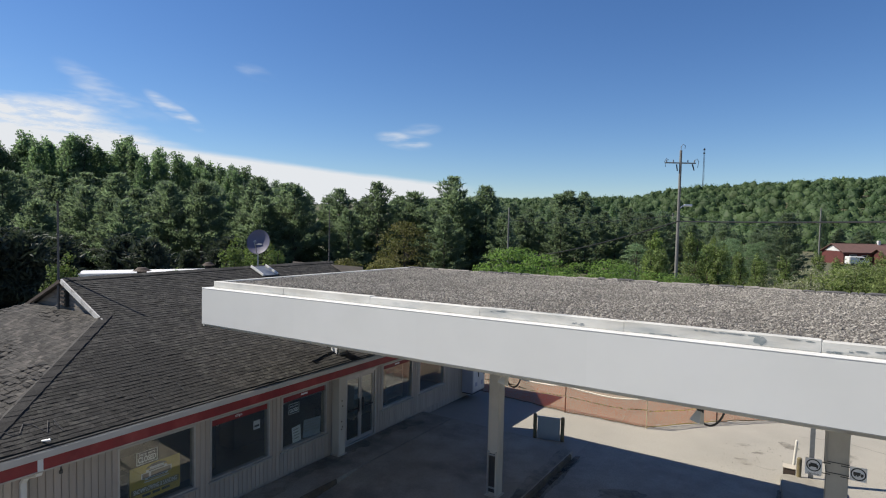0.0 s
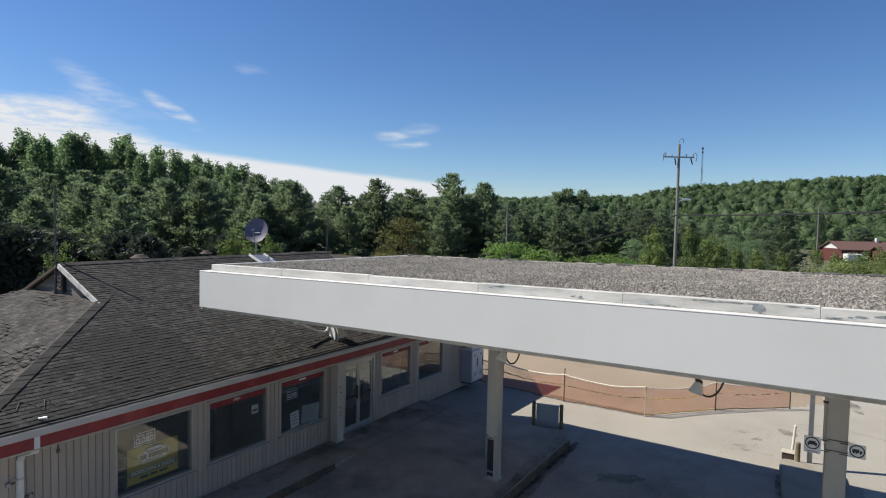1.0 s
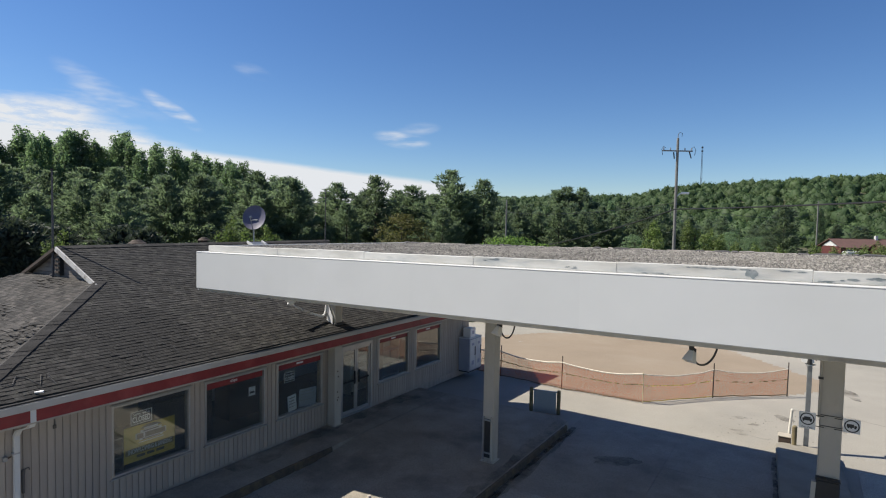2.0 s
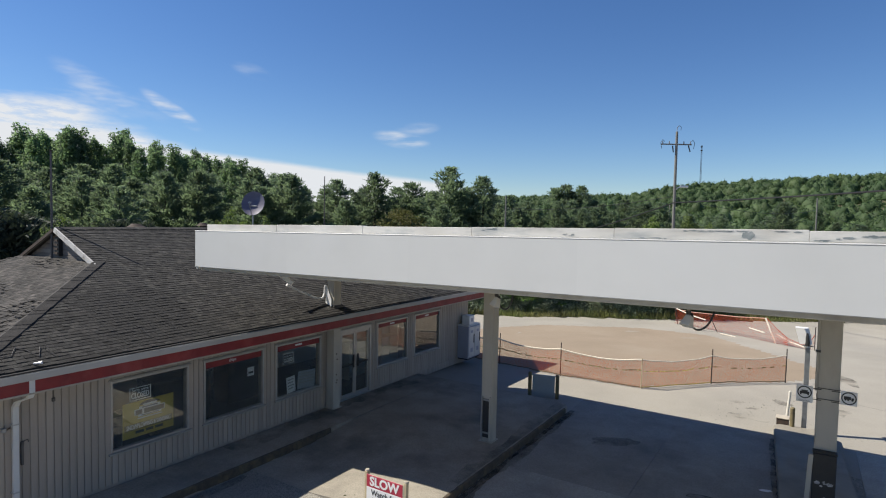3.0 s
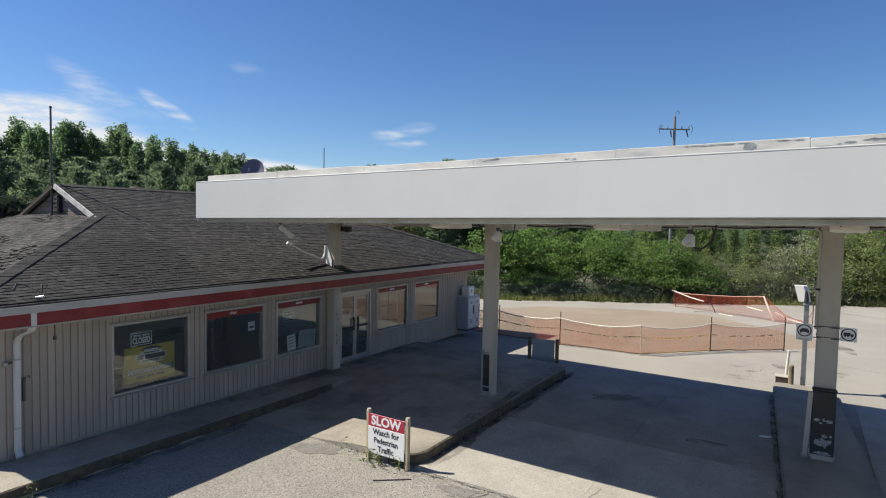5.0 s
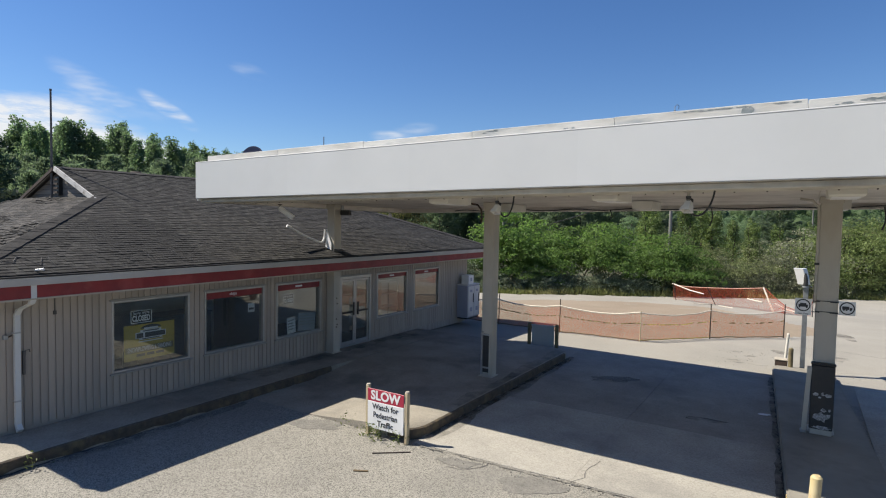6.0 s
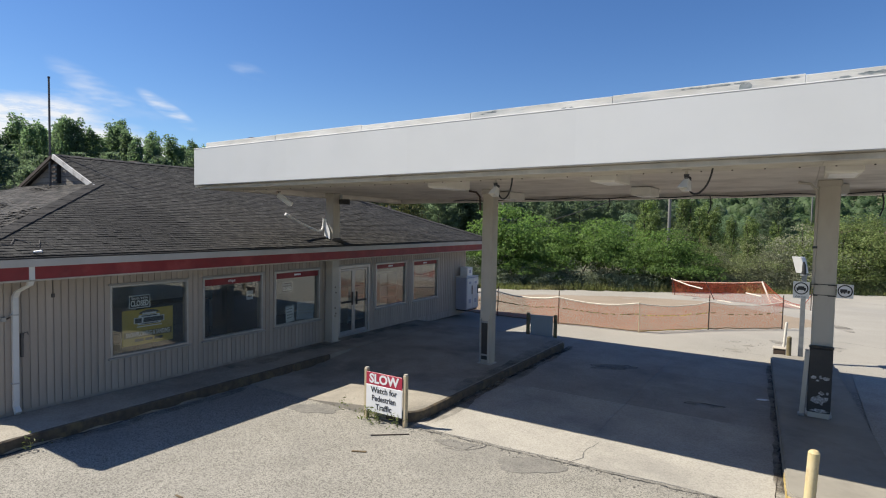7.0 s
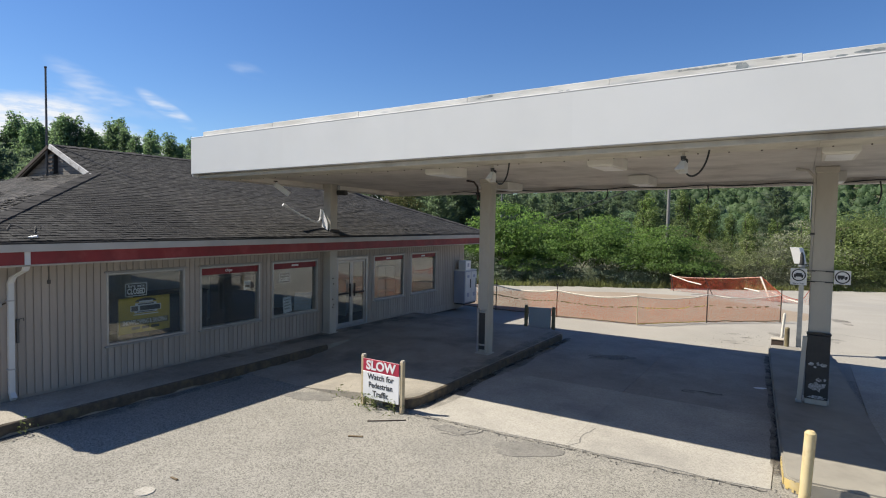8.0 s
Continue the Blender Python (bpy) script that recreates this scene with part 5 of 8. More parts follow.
def canopy_cables():
    y = CY1 - 0.5
    c = thing("canopy_cable", (-3.0, y, cz(-3, y)), "black cable run along the canopy's back beam", "cable")
    pts = []
    for i in range(60):
        x = -9.0 + 13.0 * i / 59
        pts.append((x, y + 0.02, cz(x, y) + 0.005 + 0.02 * math.sin(i * 0.8) + 0.015 * noise.noise((i * 0.3, 0, 0))))
    part("cable", tubem(pts, 0.013, seg=6), M_CABLE, c)
    for x, L in ((-4.05, 0.28), (-1.55, 0.42), (1.85, 0.5)):
        d = thing("hanging_cable", (x, y - 0.02, cz(x, y)), "short cable end hanging from the canopy", "cable", "hanging cables")
        z = cz(x, y)
        part("cable", tubem([(x, y - 0.02, z), (x + 0.03, y - 0.02, z - L * 0.4), (x + 0.02, y - 0.02, z - L * 0.7), (x - 0.03, y - 0.03, z - L)], 0.016, seg=6), M_CABLE, d)
    # conduits at the columns
    for x, yy, low in ((-6.12, 12.66, 0.42), (0.815, 13.0, 1.9)):
        q = thing("conduit", (x, yy, 2.8), "grey conduit bent down the side of the column", "conduit", "conduits")
        z = cz(x, yy)
        part("pipe", tubem([(x - 0.5, yy - 0.2, z + 0.05), (x - 0.3, yy - 0.2, z + 0.02), (x - 0.2, yy - 0.19, z - 0.1), (x - 0.19, yy - 0.18, z - 0.3), (x - 0.19, yy - 0.18, z - low)], 0.025, seg=8), M_COLUMN if low > 1 else M_RUST, q)
        part("clamp", boxm(x - 0.23, x - 0.15, yy - 0.215, yy - 0.145, z - low * 0.6 - 0.04, z - low * 0.6), M_BLACK, q)


canopy_cables()


def column_panels():
    p = thing("service_panel", (-6.12, 12.5, 0.25), "black service panel in a metal frame on the column", "panel")
    part("panel", boxm(-6.20, -6.035, 12.488, 12.512, 0.32, 1.28, 0.004), M_BLACK, p)
    part("rim", boxm(-6.255, -6.205, 12.475, 12.512, 0.26, 1.34, 0.004), M_STEEL, p)
    part("rim", boxm(-6.03, -5.985, 12.475, 12.512, 0.26, 1.34, 0.004), M_COLUMN, p)
    part("cross_bar", boxm(-6.203, -6.032, 12.47, 12.487, 0.42, 0.46), M_STEEL, p)
    part("cross_bar", boxm(-6.203, -6.032, 12.47, 12.487, 1.24, 1.28), M_STEEL, p)
    x, y = 0.795, 12.985
    d = thing("pump_cover", (x, y - 0.25, SLAB_Z), "battered black pump cover with torn white stickers", "pump cover")
    part("body", boxm(x - 0.17, x + 0.20, y - 0.30, y - 0.158, 0.30, 1.50, 0.012), M_BLACK, d)
    part("top", boxm(x - 0.18, x + 0.21, y - 0.31, y - 0.158, 1.503, 1.54, 0.01), M_BLACK, d)
    part("plinth", boxm(x - 0.16, x + 0.19, y - 0.29, y - 0.158, SLAB_Z, 0.298, 0.01), M_COLUMN, d)
    rs = random.Random(5)
    for cx, cz0, rx, rz in ((x - 0.085, 0.955, 0.045, 0.035), (x + 0.02, 0.97, 0.03, 0.035), (x + 0.11, 0.95, 0.055, 0.04), (x - 0.02, 0.905, 0.03, 0.018), (x + 0.05, 0.675, 0.045, 0.04), (x + 0.14, 0.68, 0.02, 0.035),
                            (x + 0.015, 0.56, 0.135, 0.115), (x + 0.02, 0.345, 0.15, 0.03)):
        ring = []
        for k in range(16):
            a = math.tau * k / 16
            q = (1 + rs.uniform(-0.35, 0.15)) * (0.62 if rz > 0.08 and math.sin(a) > 0.4 else 1.0)
            ring.append((cx + rx * q * math.cos(a), cz0 + rz * q * math.sin(a)))
        bm = slab(bmesh.new(), ring, 0.0, 0.003)
        bm.transform(Matrix(((1, 0, 0, 0), (0, 0, -1, y - 0.3005), (0, 1, 0, 0), (0, 0, 0, 1))))
        part("sticker", bm, M_STICKER, d, "torn white sticker")
    s = thing("side_pipe", (x - 0.24, y - 0.1, SLAB_Z), "grey steel post beside the column's foot", "post")
    bm = bmesh.new()
    q = [bm.verts.new((x + u, y + v, z)) for z, u0 in ((SLAB_Z, -0.29), (1.45, -0.235)) for u, v in ((u0, -0.30), (u0 + 0.075, -0.30), (u0 + 0.075, -0.20), (u0, -0.20))]
    for idx in ((3, 2, 1, 0), (4, 5, 6, 7), (0, 1, 5, 4), (1, 2, 6, 5), (2, 3, 7, 6), (3, 0, 4, 7)):
        bm.faces.new([q[i] for i in idx])
    part("rail", bm, M_COLUMN, s)
    part("shoe", boxm(x - 0.31, x - 0.20, y - 0.33, y - 0.18, SLAB_Z, SLAB_Z + 0.05, 0.01), M_STEEL, s)


column_panels()

FACE_S = Matrix(((1, 0, 0, 0), (0, 0, -1, 0), (0, 1, 0, 0), (0, 0, 0, 1)))      # text that faces -y, read along +x


def lane_signs():
    for x, kind, label in ((0.445, "car", "square white cars only sign with a ringed car"), (1.12, "truck", "square white sign with a ringed truck")):
        y, z = 12.72, 2.585
        hw = 0.131 if kind == "car" else 0.125
        s = thing("lane_sign", (x, y, z), label, "sign", "lane signs")
        part("plate", boxm(x - hw, x + hw, y - 0.006, y + 0.006, z - (0.175 if kind == "car" else 0.118), z + 0.135, 0.004), M_SIGNW, s)
        bm = bmesh.new()
        ro, ri = [], []
        for k in range(32):
            a = 2 * math.pi * k / 32
            for lst, r in ((ro, 0.115), (ri, 0.095)):
                lst.append((bm.verts.new((x + r * math.cos(a), y - 0.010, z + 0.01 + r * math.sin(a))), bm.verts.new((x + r * math.cos(a), y - 0.006, z + 0.01 + r * math.sin(a)))))
        for k in range(32):
            j = (k + 1) % 32
            bm.faces.new((ro[k][0], ro[j][0], ri[j][0], ri[k][0]))
            bm.faces.new((ro[k][0], ro[k][1], ro[j][1], ro[j][0]))
        part("ring", bm, M_INK, s)
        bm = bmesh.new()
        f = -0.010
        if kind == "car":
            box(bm, x - 0.075, x + 0.075, y + f, y - 0.006, z - 0.02, z + 0.025)
            box(bm, x - 0.05, x + 0.05, y + f, y - 0.006, z + 0.0251, z + 0.05)
            box(bm, x - 0.07, x - 0.045, y + f, y - 0.006, z - 0.04, z - 0.0201)
            box(bm, x + 0.045, x + 0.07, y + f, y - 0.006, z - 0.04, z - 0.0201)
        else:
            box(bm, x - 0.075, x + 0.03, y + f, y - 0.006, z - 0.012, z + 0.045)
            box(bm, x + 0.035, x + 0.075, y + f, y - 0.006, z - 0.012, z + 0.025)
            for wx in (-0.05, -0.01, 0.05):
                box(bm, x + wx - 0.014, x + wx + 0.014, y + f, y - 0.006, z - 0.032, z - 0.0121)
        part("pictogram", bm, M_INK, s)
        if kind == "car":
            letters("lettering", "Cars Only", 0.042, M_INK, s, Matrix.Translation((x, y - 0.008, z - 0.148)) @ FACE_S)
        part("strap", boxm(x - hw if kind == "truck" else x + hw, x - 0.26 if kind == "truck" else x + 0.26, y + 0.005, y + 0.012, z + 0.09, z + 0.105), M_BLACK, s)
        part("strap", boxm(x - hw if kind == "truck" else x + hw, x - 0.26 if kind == "truck" else x + 0.26, y + 0.005, y + 0.012, z - 0.11, z - 0.095), M_BLACK, s)
    b = thing("band", (0.815, 13.0, 2.6), "black steel band round the column", "band")
    for z in (2.48, 2.68):
        bm = bmesh.new()
        box(bm, 0.634, 0.996, 12.817, 12.825, z, z + 0.012)
        box(bm, 0.634, 0.641, 12.8255, 13.18, z, z + 0.012)
        box(bm, 0.989, 0.996, 12.8255, 13.18, z, z + 0.012)
        part("strip", bm, M_BLACK, b)


lane_signs()


# ---- forecourt things ----
def slow_sign():
    y = 8.33
    s = thing("warning_sign", (-5.95, y, 0), "red and white slow sign on two capped wooden posts", "sign")
    for x, z0 in ((-6.40, 0.05), (-5.50, 0.0)):
        p = part("post", boxm(x - 0.035, x + 0.035, y - 0.03, y + 0.05, z0 - 0.05, 0.94, 0.01), M_POSTCREAM, s, "faded cream post")
        part("cap", tubem([(x, y + 0.015, 0.935), (x, y + 0.015, 0.955), (x, y + 0.015, 0.962)], 0.044, 0.036, 10), M_CREAMSTRIP, p)
    part("plate", boxm(-6.37, -5.54, y - 0.045, y - 0.031, 0.16, 0.665, 0.003), M_SIGNW, s, "white plate")
    part("plate", boxm(-6.37, -5.54, y - 0.045, y - 0.031, 0.667, 0.90, 0.003), M_SIGNR, s, "red plate")
    for t, size, z, mt, sq in (("SLOW", 0.235, 0.78, M_SIGNW, 1.02), ("Watch for", 0.15, 0.575, M_INK, 0.95), ("Pedestrian", 0.15, 0.42, M_INK, 0.88), ("Traffic", 0.15, 0.265, M_INK, 0.95)):
        letters("lettering", t, size, mt, s, Matrix.Translation((-5.955, y - 0.048, z)) @ FACE_S, squeeze=sq, bold=0.035 if t == "SLOW" else 0.014)


slow_sign()


def bollards():
    def one(x, y, z0, z1, r, mt, label, name="bollard", lean=0.0):
        b = thing(name, (x, y, z0), label, "bollard" if name == "bollard" else "post")
        part("pipe", tubem([(x, y, z0), (x + lean, y, z1 - 0.03)], r, seg=14), mt, b, "", 40)
        part("cap", tubem([(x + lean, y, z1 - 0.03), (x + lean, y, z1 - 0.012), (x + lean, y, z1)], r, r * 0.6, 14), mt, b, "", 40)
        return b
    one(0.622, 8.58, 0.0, 0.94, 0.066, M_PALEPOST, "faded pale yellow steel bollard before the island end", lean=0.035)
    one(-7.03, 17.25, 0.0, 0.80, 0.06, M_POSTOLIVE, "dull olive-brown bollard beside the blue panel")
    one(-6.17, 17.45, 0.0, 0.78, 0.06, M_POSTOLIVE, "dull olive-brown bollard beside the blue panel")
    one(0.245, 18.43, 0.0, 0.73, 0.06, M_POSTOLIVE, "weathered brown wooden post at the island end")
    one(0.09, 18.86, 0.0, 1.06, 0.036, M_CREAMBOX, "white plastic pipe leaning at the island end", "pipe", 0.07)
    p = thing("blue_panel", (-6.6, 17.33, 0), "pale blue metal panel between two bollards", "panel")
    R = Matrix.Translation((-6.6, 17.35, 0)) @ Matrix.Rotation(radians(13), 4, "Z")
    part("panel", boxm(-0.36, 0.36, -0.02, 0.02, 0.0, 0.70, 0.008, R), M_PALEBLUE, p)
    part("rail", boxm(-0.38, 0.38, -0.03, 0.03, 0.702, 0.735, 0.006, R), M_PALEBLUE, p)
    b = thing("valve_box", (0.03, 18.62, 0), "brown valve box with a pale lid at the island end", "box")
    part("body", boxm(-0.13, 0.17, 18.50, 18.78, 0.0, 0.33, 0.015), M_RUST, b)
    part("lid", boxm(-0.145, 0.185, 18.485, 18.795, 0.332, 0.365, 0.01), M_CREAMSTRIP, b)
    # lamp post with a white hood
    s = thing("lamp_post", (0.52, 18.6, 0), "dark steel post with a white shielded lamp", "lamp post")
    part("post", boxm(0.46, 0.58, 18.54, 18.66, 0.0, 2.75, 0.01), M_STEEL, s)
    part("lamp_holder", tubem([(0.52, 18.6, 2.35), (0.52, 18.55, 2.5), (0.51, 18.5, 2.62)], 0.035, 0.045, 8), M_STEEL, s)
    bm = bmesh.new()
    rings = [[bm.verts.new((cx + dx, 18.55 + dy, z)) for dx, dy in ((-w, -0.10), (w * 0.4, -0.13), (w, -0.02), (w, 0.16), (-w, 0.16))]
             for cx, w, z in ((0.36, 0.15, 2.93), (0.39, 0.155, 2.85), (0.47, 0.145, 2.50), (0.46, 0.13, 2.50), (0.38, 0.14, 2.85))]
    for p, q in zip(rings, rings[1:]):
        for i in range(5):
            bm.faces.new((p[i], p[(i + 1) % 5], q[(i + 1) % 5], q[i]))
    bm.faces.new(rings[0])
    bm.faces.new(rings[-1][::-1])
    bmesh.ops.recalc_face_normals(bm, faces=bm.faces)
    part("hood", bm, M_SIGNW, s, "white lamp hood")
    lamp = part("lamp_glass", tubem([(0.50, 18.43, 2.46), (0.51, 18.42, 2.56), (0.50, 18.44, 2.72), (0.48, 18.46, 2.80)], 0.065, 0.035, 12), M_BLACK, s, "dark oval lamp glass", 40)
    part("rim", tubem([(0.50, 18.43, 2.43), (0.50, 18.43, 2.465)], 0.08, 0.075, 12), M_STEEL, lamp)
    for dx in (-0.10, 0.12):
        part("bracket", tubem([(0.52, 18.6, 2.42), (0.52 + dx, 18.5, 2.46)], 0.02, seg=6), M_STEEL, s)
    # bits lying about
    r = thing("steel_rod", (-5.5, 7.87, 0), "thin rusty rod lying on the asphalt", "rod")
    part("rod", tubem([(-5.74, 7.66, 0.012), (-5.22, 8.08, 0.012)], 0.011, seg=6), M_RUST, r)
    r = thing("wood_chip", (-6.42, 4.54, 0), "short splinter of wood on the asphalt", "splinter")
    part("chip", boxm(-6.5, -6.36, 4.52, 4.55, 0.0, 0.02, 0.004), M_WOOD, r)
    r = thing("wood_chip", (-5.6, 7.2, 0), "short splinter of wood on the asphalt", "splinter")
    part("chip", boxm(-0.12, 0.12, -0.02, 0.02, 0.0, 0.02, 0.004, Matrix.Translation((-5.45, 7.02, 0)) @ Matrix.Rotation(0.5, 4, "Z")), M_WOOD, r)
    r = thing("marker_disc", (-6.41, 4.12, 0), "small pale disc set in the asphalt", "disc")
    part("disc", tubem([(-6.41, 4.12, -0.01), (-6.41, 4.12, 0.012)], 0.13, 0.12, 18), M_PAD, r)


bollards()


def net(parent, a, b, h0, h1, h2, cell, bar, drop=0.0, seed=0, name="net", material=None):
    """An orange net between two posts, of real crossing strands, sagging along its top."""
    a, b = Vector(a), Vector(b)
    L = (b - a).length
    d = (b - a).normalized()
    n = Vector((-d.y, d.x, 0)).normalized()
    verts, faces = [], []
    nu, nv = max(2, int(L / cell)), max(2, int((h1 - h0) / (cell * 0.8)))

    def at(u, v):
        t = u / L
        base = a.lerp(b, t)
        top = h1 + (h2 - h1) * t - drop * 4 * t * (1 - t)
        z = h0 + (top - h0) * v
        bulge = 0.05 * noise.noise((u * 1.7 + seed, v * 2.1, seed * 0.7))
        return base + n * bulge + Vector((0, 0, z + 0.02 * noise.noise((u * 2.0, v * 3, seed + 5))))

    def strip(pts, w, along):
        i0 = len(verts)
        for p in pts:
            verts.append(p - along * w)
            verts.append(p + along * w)
        for k in range(len(pts) - 1):
            q = i0 + 2 * k
            faces.append((q, q + 1, q + 3, q + 2))
    for j in range(nv + 1):
        strip([at(L * i / 24, j / nv) for i in range(25)], bar * 0.5, Vector((0, 0, 1)))
    for i in range(nu + 1):
        strip([at(L * i / nu, j / 6) for j in range(7)], bar * 0.42, d)
    ob = from_arrays(name, verts, faces, material or M_ORANGE, parent)
    ob["kind"] = "stuff"
    return at


def barrier():
    posts = [(-13.6, 21.7), (-9.9, 20.75), (-7.14, 20.28), (-4.22, 20.27), (-2.3, 22.5), (-0.06, 24.4)]
    f = thing("barrier_fence", (-4.2, 20.3, 0), "orange plastic net fence on thin stakes with pale rails", "fence")
    for i, (x, y) in enumerate(posts):
        z = lie(x, y)
        h = 1.26 if i != 3 else 1.08
        part("stake", tubem([(x, y, z - 0.02), (x + 0.01, y, z + h)], 0.022 if i != 3 else 0.017, 0.018 if i != 3 else 0.014, 7), M_POSTCREAM if i == 3 else M_RUST, f, "pale stake" if i == 3 else "")
    for i, (p, q) in enumerate(zip(posts, posts[1:])):
        a, b = Vector((*p, lie(*p))), Vector((*q, lie(*q)))
        at = net(f, a, b, 0.04, 1.0, 1.0, 0.032, 0.0060, 0.13, i)
        L = (b - a).length
        for nm, v, r, mt in (("top_rail", 1.02, 0.026 if i < 3 else 0.017, M_CREAM), ("bottom_rail", 0.02, 0.018, M_TAPE if i == 3 else M_WOOD)):
            part(nm, tubem([at(L * k / 14, v) for k in range(15)], r, seg=6), mt, f)
        bm = bmesh.new()
        rt = random.Random(40 + i)
        for k in range(36):
            if rt.random() < (0.16 if i != 4 else 0.45):
                continue
            u0, u1 = L * k / 36, L * (k + 0.97) / 36
            w = 0.022 + 0.018 * noise.noise((k * 0.9, i, 0))
            p0, p1 = at(u0, 0.63 + 0.02 * noise.noise((k * 0.4, i * 3, 1))), at(u1, 0.63 + 0.02 * noise.noise((k * 0.4 + 0.3, i * 3, 1)))
            nn = Vector((b.y - a.y, a.x - b.x, 0)).normalized() * 0.012
            vs = [bm.verts.new(c) for c in (p0 + nn - Vector((0, 0, w)), p1 + nn - Vector((0, 0, w)), p1 + nn + Vector((0, 0, w * 0.6)), p0 + nn + Vector((0, 0, w * 0.5)))]
            bm.faces.new(vs)
        part("tape", bm, M_TAPE if i == 3 else M_DULLTAPE, f, "torn yellow tape" if i == 3 else "dull brown torn tape")["kind"] = "stuff"
    # sagging fence by the road
    g = thing("sagging_fence", (-1.9, 36.1, lie(-1.9, 36.1)), "sagging orange net fence with broken white rails", "fence")
    z = lambda x, y: lie(x, y)
    pts = [(-6.8, 40.6, 1.0), (-4.3, 38.6, 1.02), (-1.22, 35.25, 1.28), (-0.2, 34.1, 0.42), (0.62, 33.6, 0.22), (0.95, 33.5, 0.78)]
    for i, (p, q) in enumerate(zip(pts, pts[1:])):
        a, b = Vector((p[0], p[1], z(p[0], p[1]))), Vector((q[0], q[1], z(q[0], q[1])))
        net(g, a, b, 0.05, p[2], q[2], 0.05, 0.0062, 0.05, 20 + i, material=M_REDNET)
        part("rail", tubem([a + Vector((0, 0, p[2])), (a + b) / 2 + Vector((0, 0, (p[2] + q[2]) / 2 - 0.04)), b + Vector((0, 0, q[2]))], 0.02 if i < 2 else 0.014, seg=6), M_PALERED if i < 2 else M_REDNET, g)
    part("broken_rail", boxm(-0.04, 0.04, -0.02, 0.02, 0, 1.42, 0.005, Matrix.Translation((-0.75, 34.9, z(-0.75, 34.9))) @ Matrix.Rotation(radians(-23), 4, "Y") @ Matrix.Rotation(radians(-14), 4, "X")), M_CREAM, g, "white plank leaning")
    part("broken_rail", tubem([(-6.9, 40.7, z(-6.9, 40.7) + 1.1), (-5.6, 39.6, z(-5.6, 39.6) + 0.75), (-4.7, 38.9, z(-4.7, 38.9) + 0.6)], 0.035, seg=6), M_CREAM, g)
    part("broken_rail", boxm(-0.6, 0.6, -0.03, 0.03, 0, 0.04, 0.005, Matrix.Translation((-4.6, 38.0, z(-4.6, 38.0) + 0.02)) @ Matrix.Rotation(0.5, 4, "Z")), M_CREAM, g)
    part("broken_rail", boxm(-0.5, 0.5, -0.03, 0.03, 0, 0.04, 0.005, Matrix.Translation((-3.2, 36.6, z(-3.2, 36.6) + 0.02)) @ Matrix.Rotation(-0.6, 4, "Z")), M_CREAM, g)
    part("broken_rail", tubem([(-2.1, 36.2, z(-2.1, 36.2) + 0.6), (-1.3, 35.2, z(-1.3, 35.2) + 0.5)], 0.03, seg=6), M_CREAM, g)
    part("broken_rail", tubem([(-0.7, 34.8, z(-0.7, 34.8) + 0.5), (-0.1, 34.1, z(-0.1, 34.1) + 0.25), (0.6, 33.5, z(0.6, 33.5) + 0.1)], 0.028, seg=6), M_CREAM, g)
    for x, y, tilt in ((-3.9, 37.9, 25), (-6.6, 40.5, 10), (0.95, 33.5, 0)):
        part("stake", boxm(-0.02, 0.02, -0.02, 0.02, -0.02, 1.15, 0.004, Matrix.Translation((x, y, z(x, y))) @ Matrix.Rotation(radians(-tilt), 4, "Y")), M_RUST, g)


barrier()


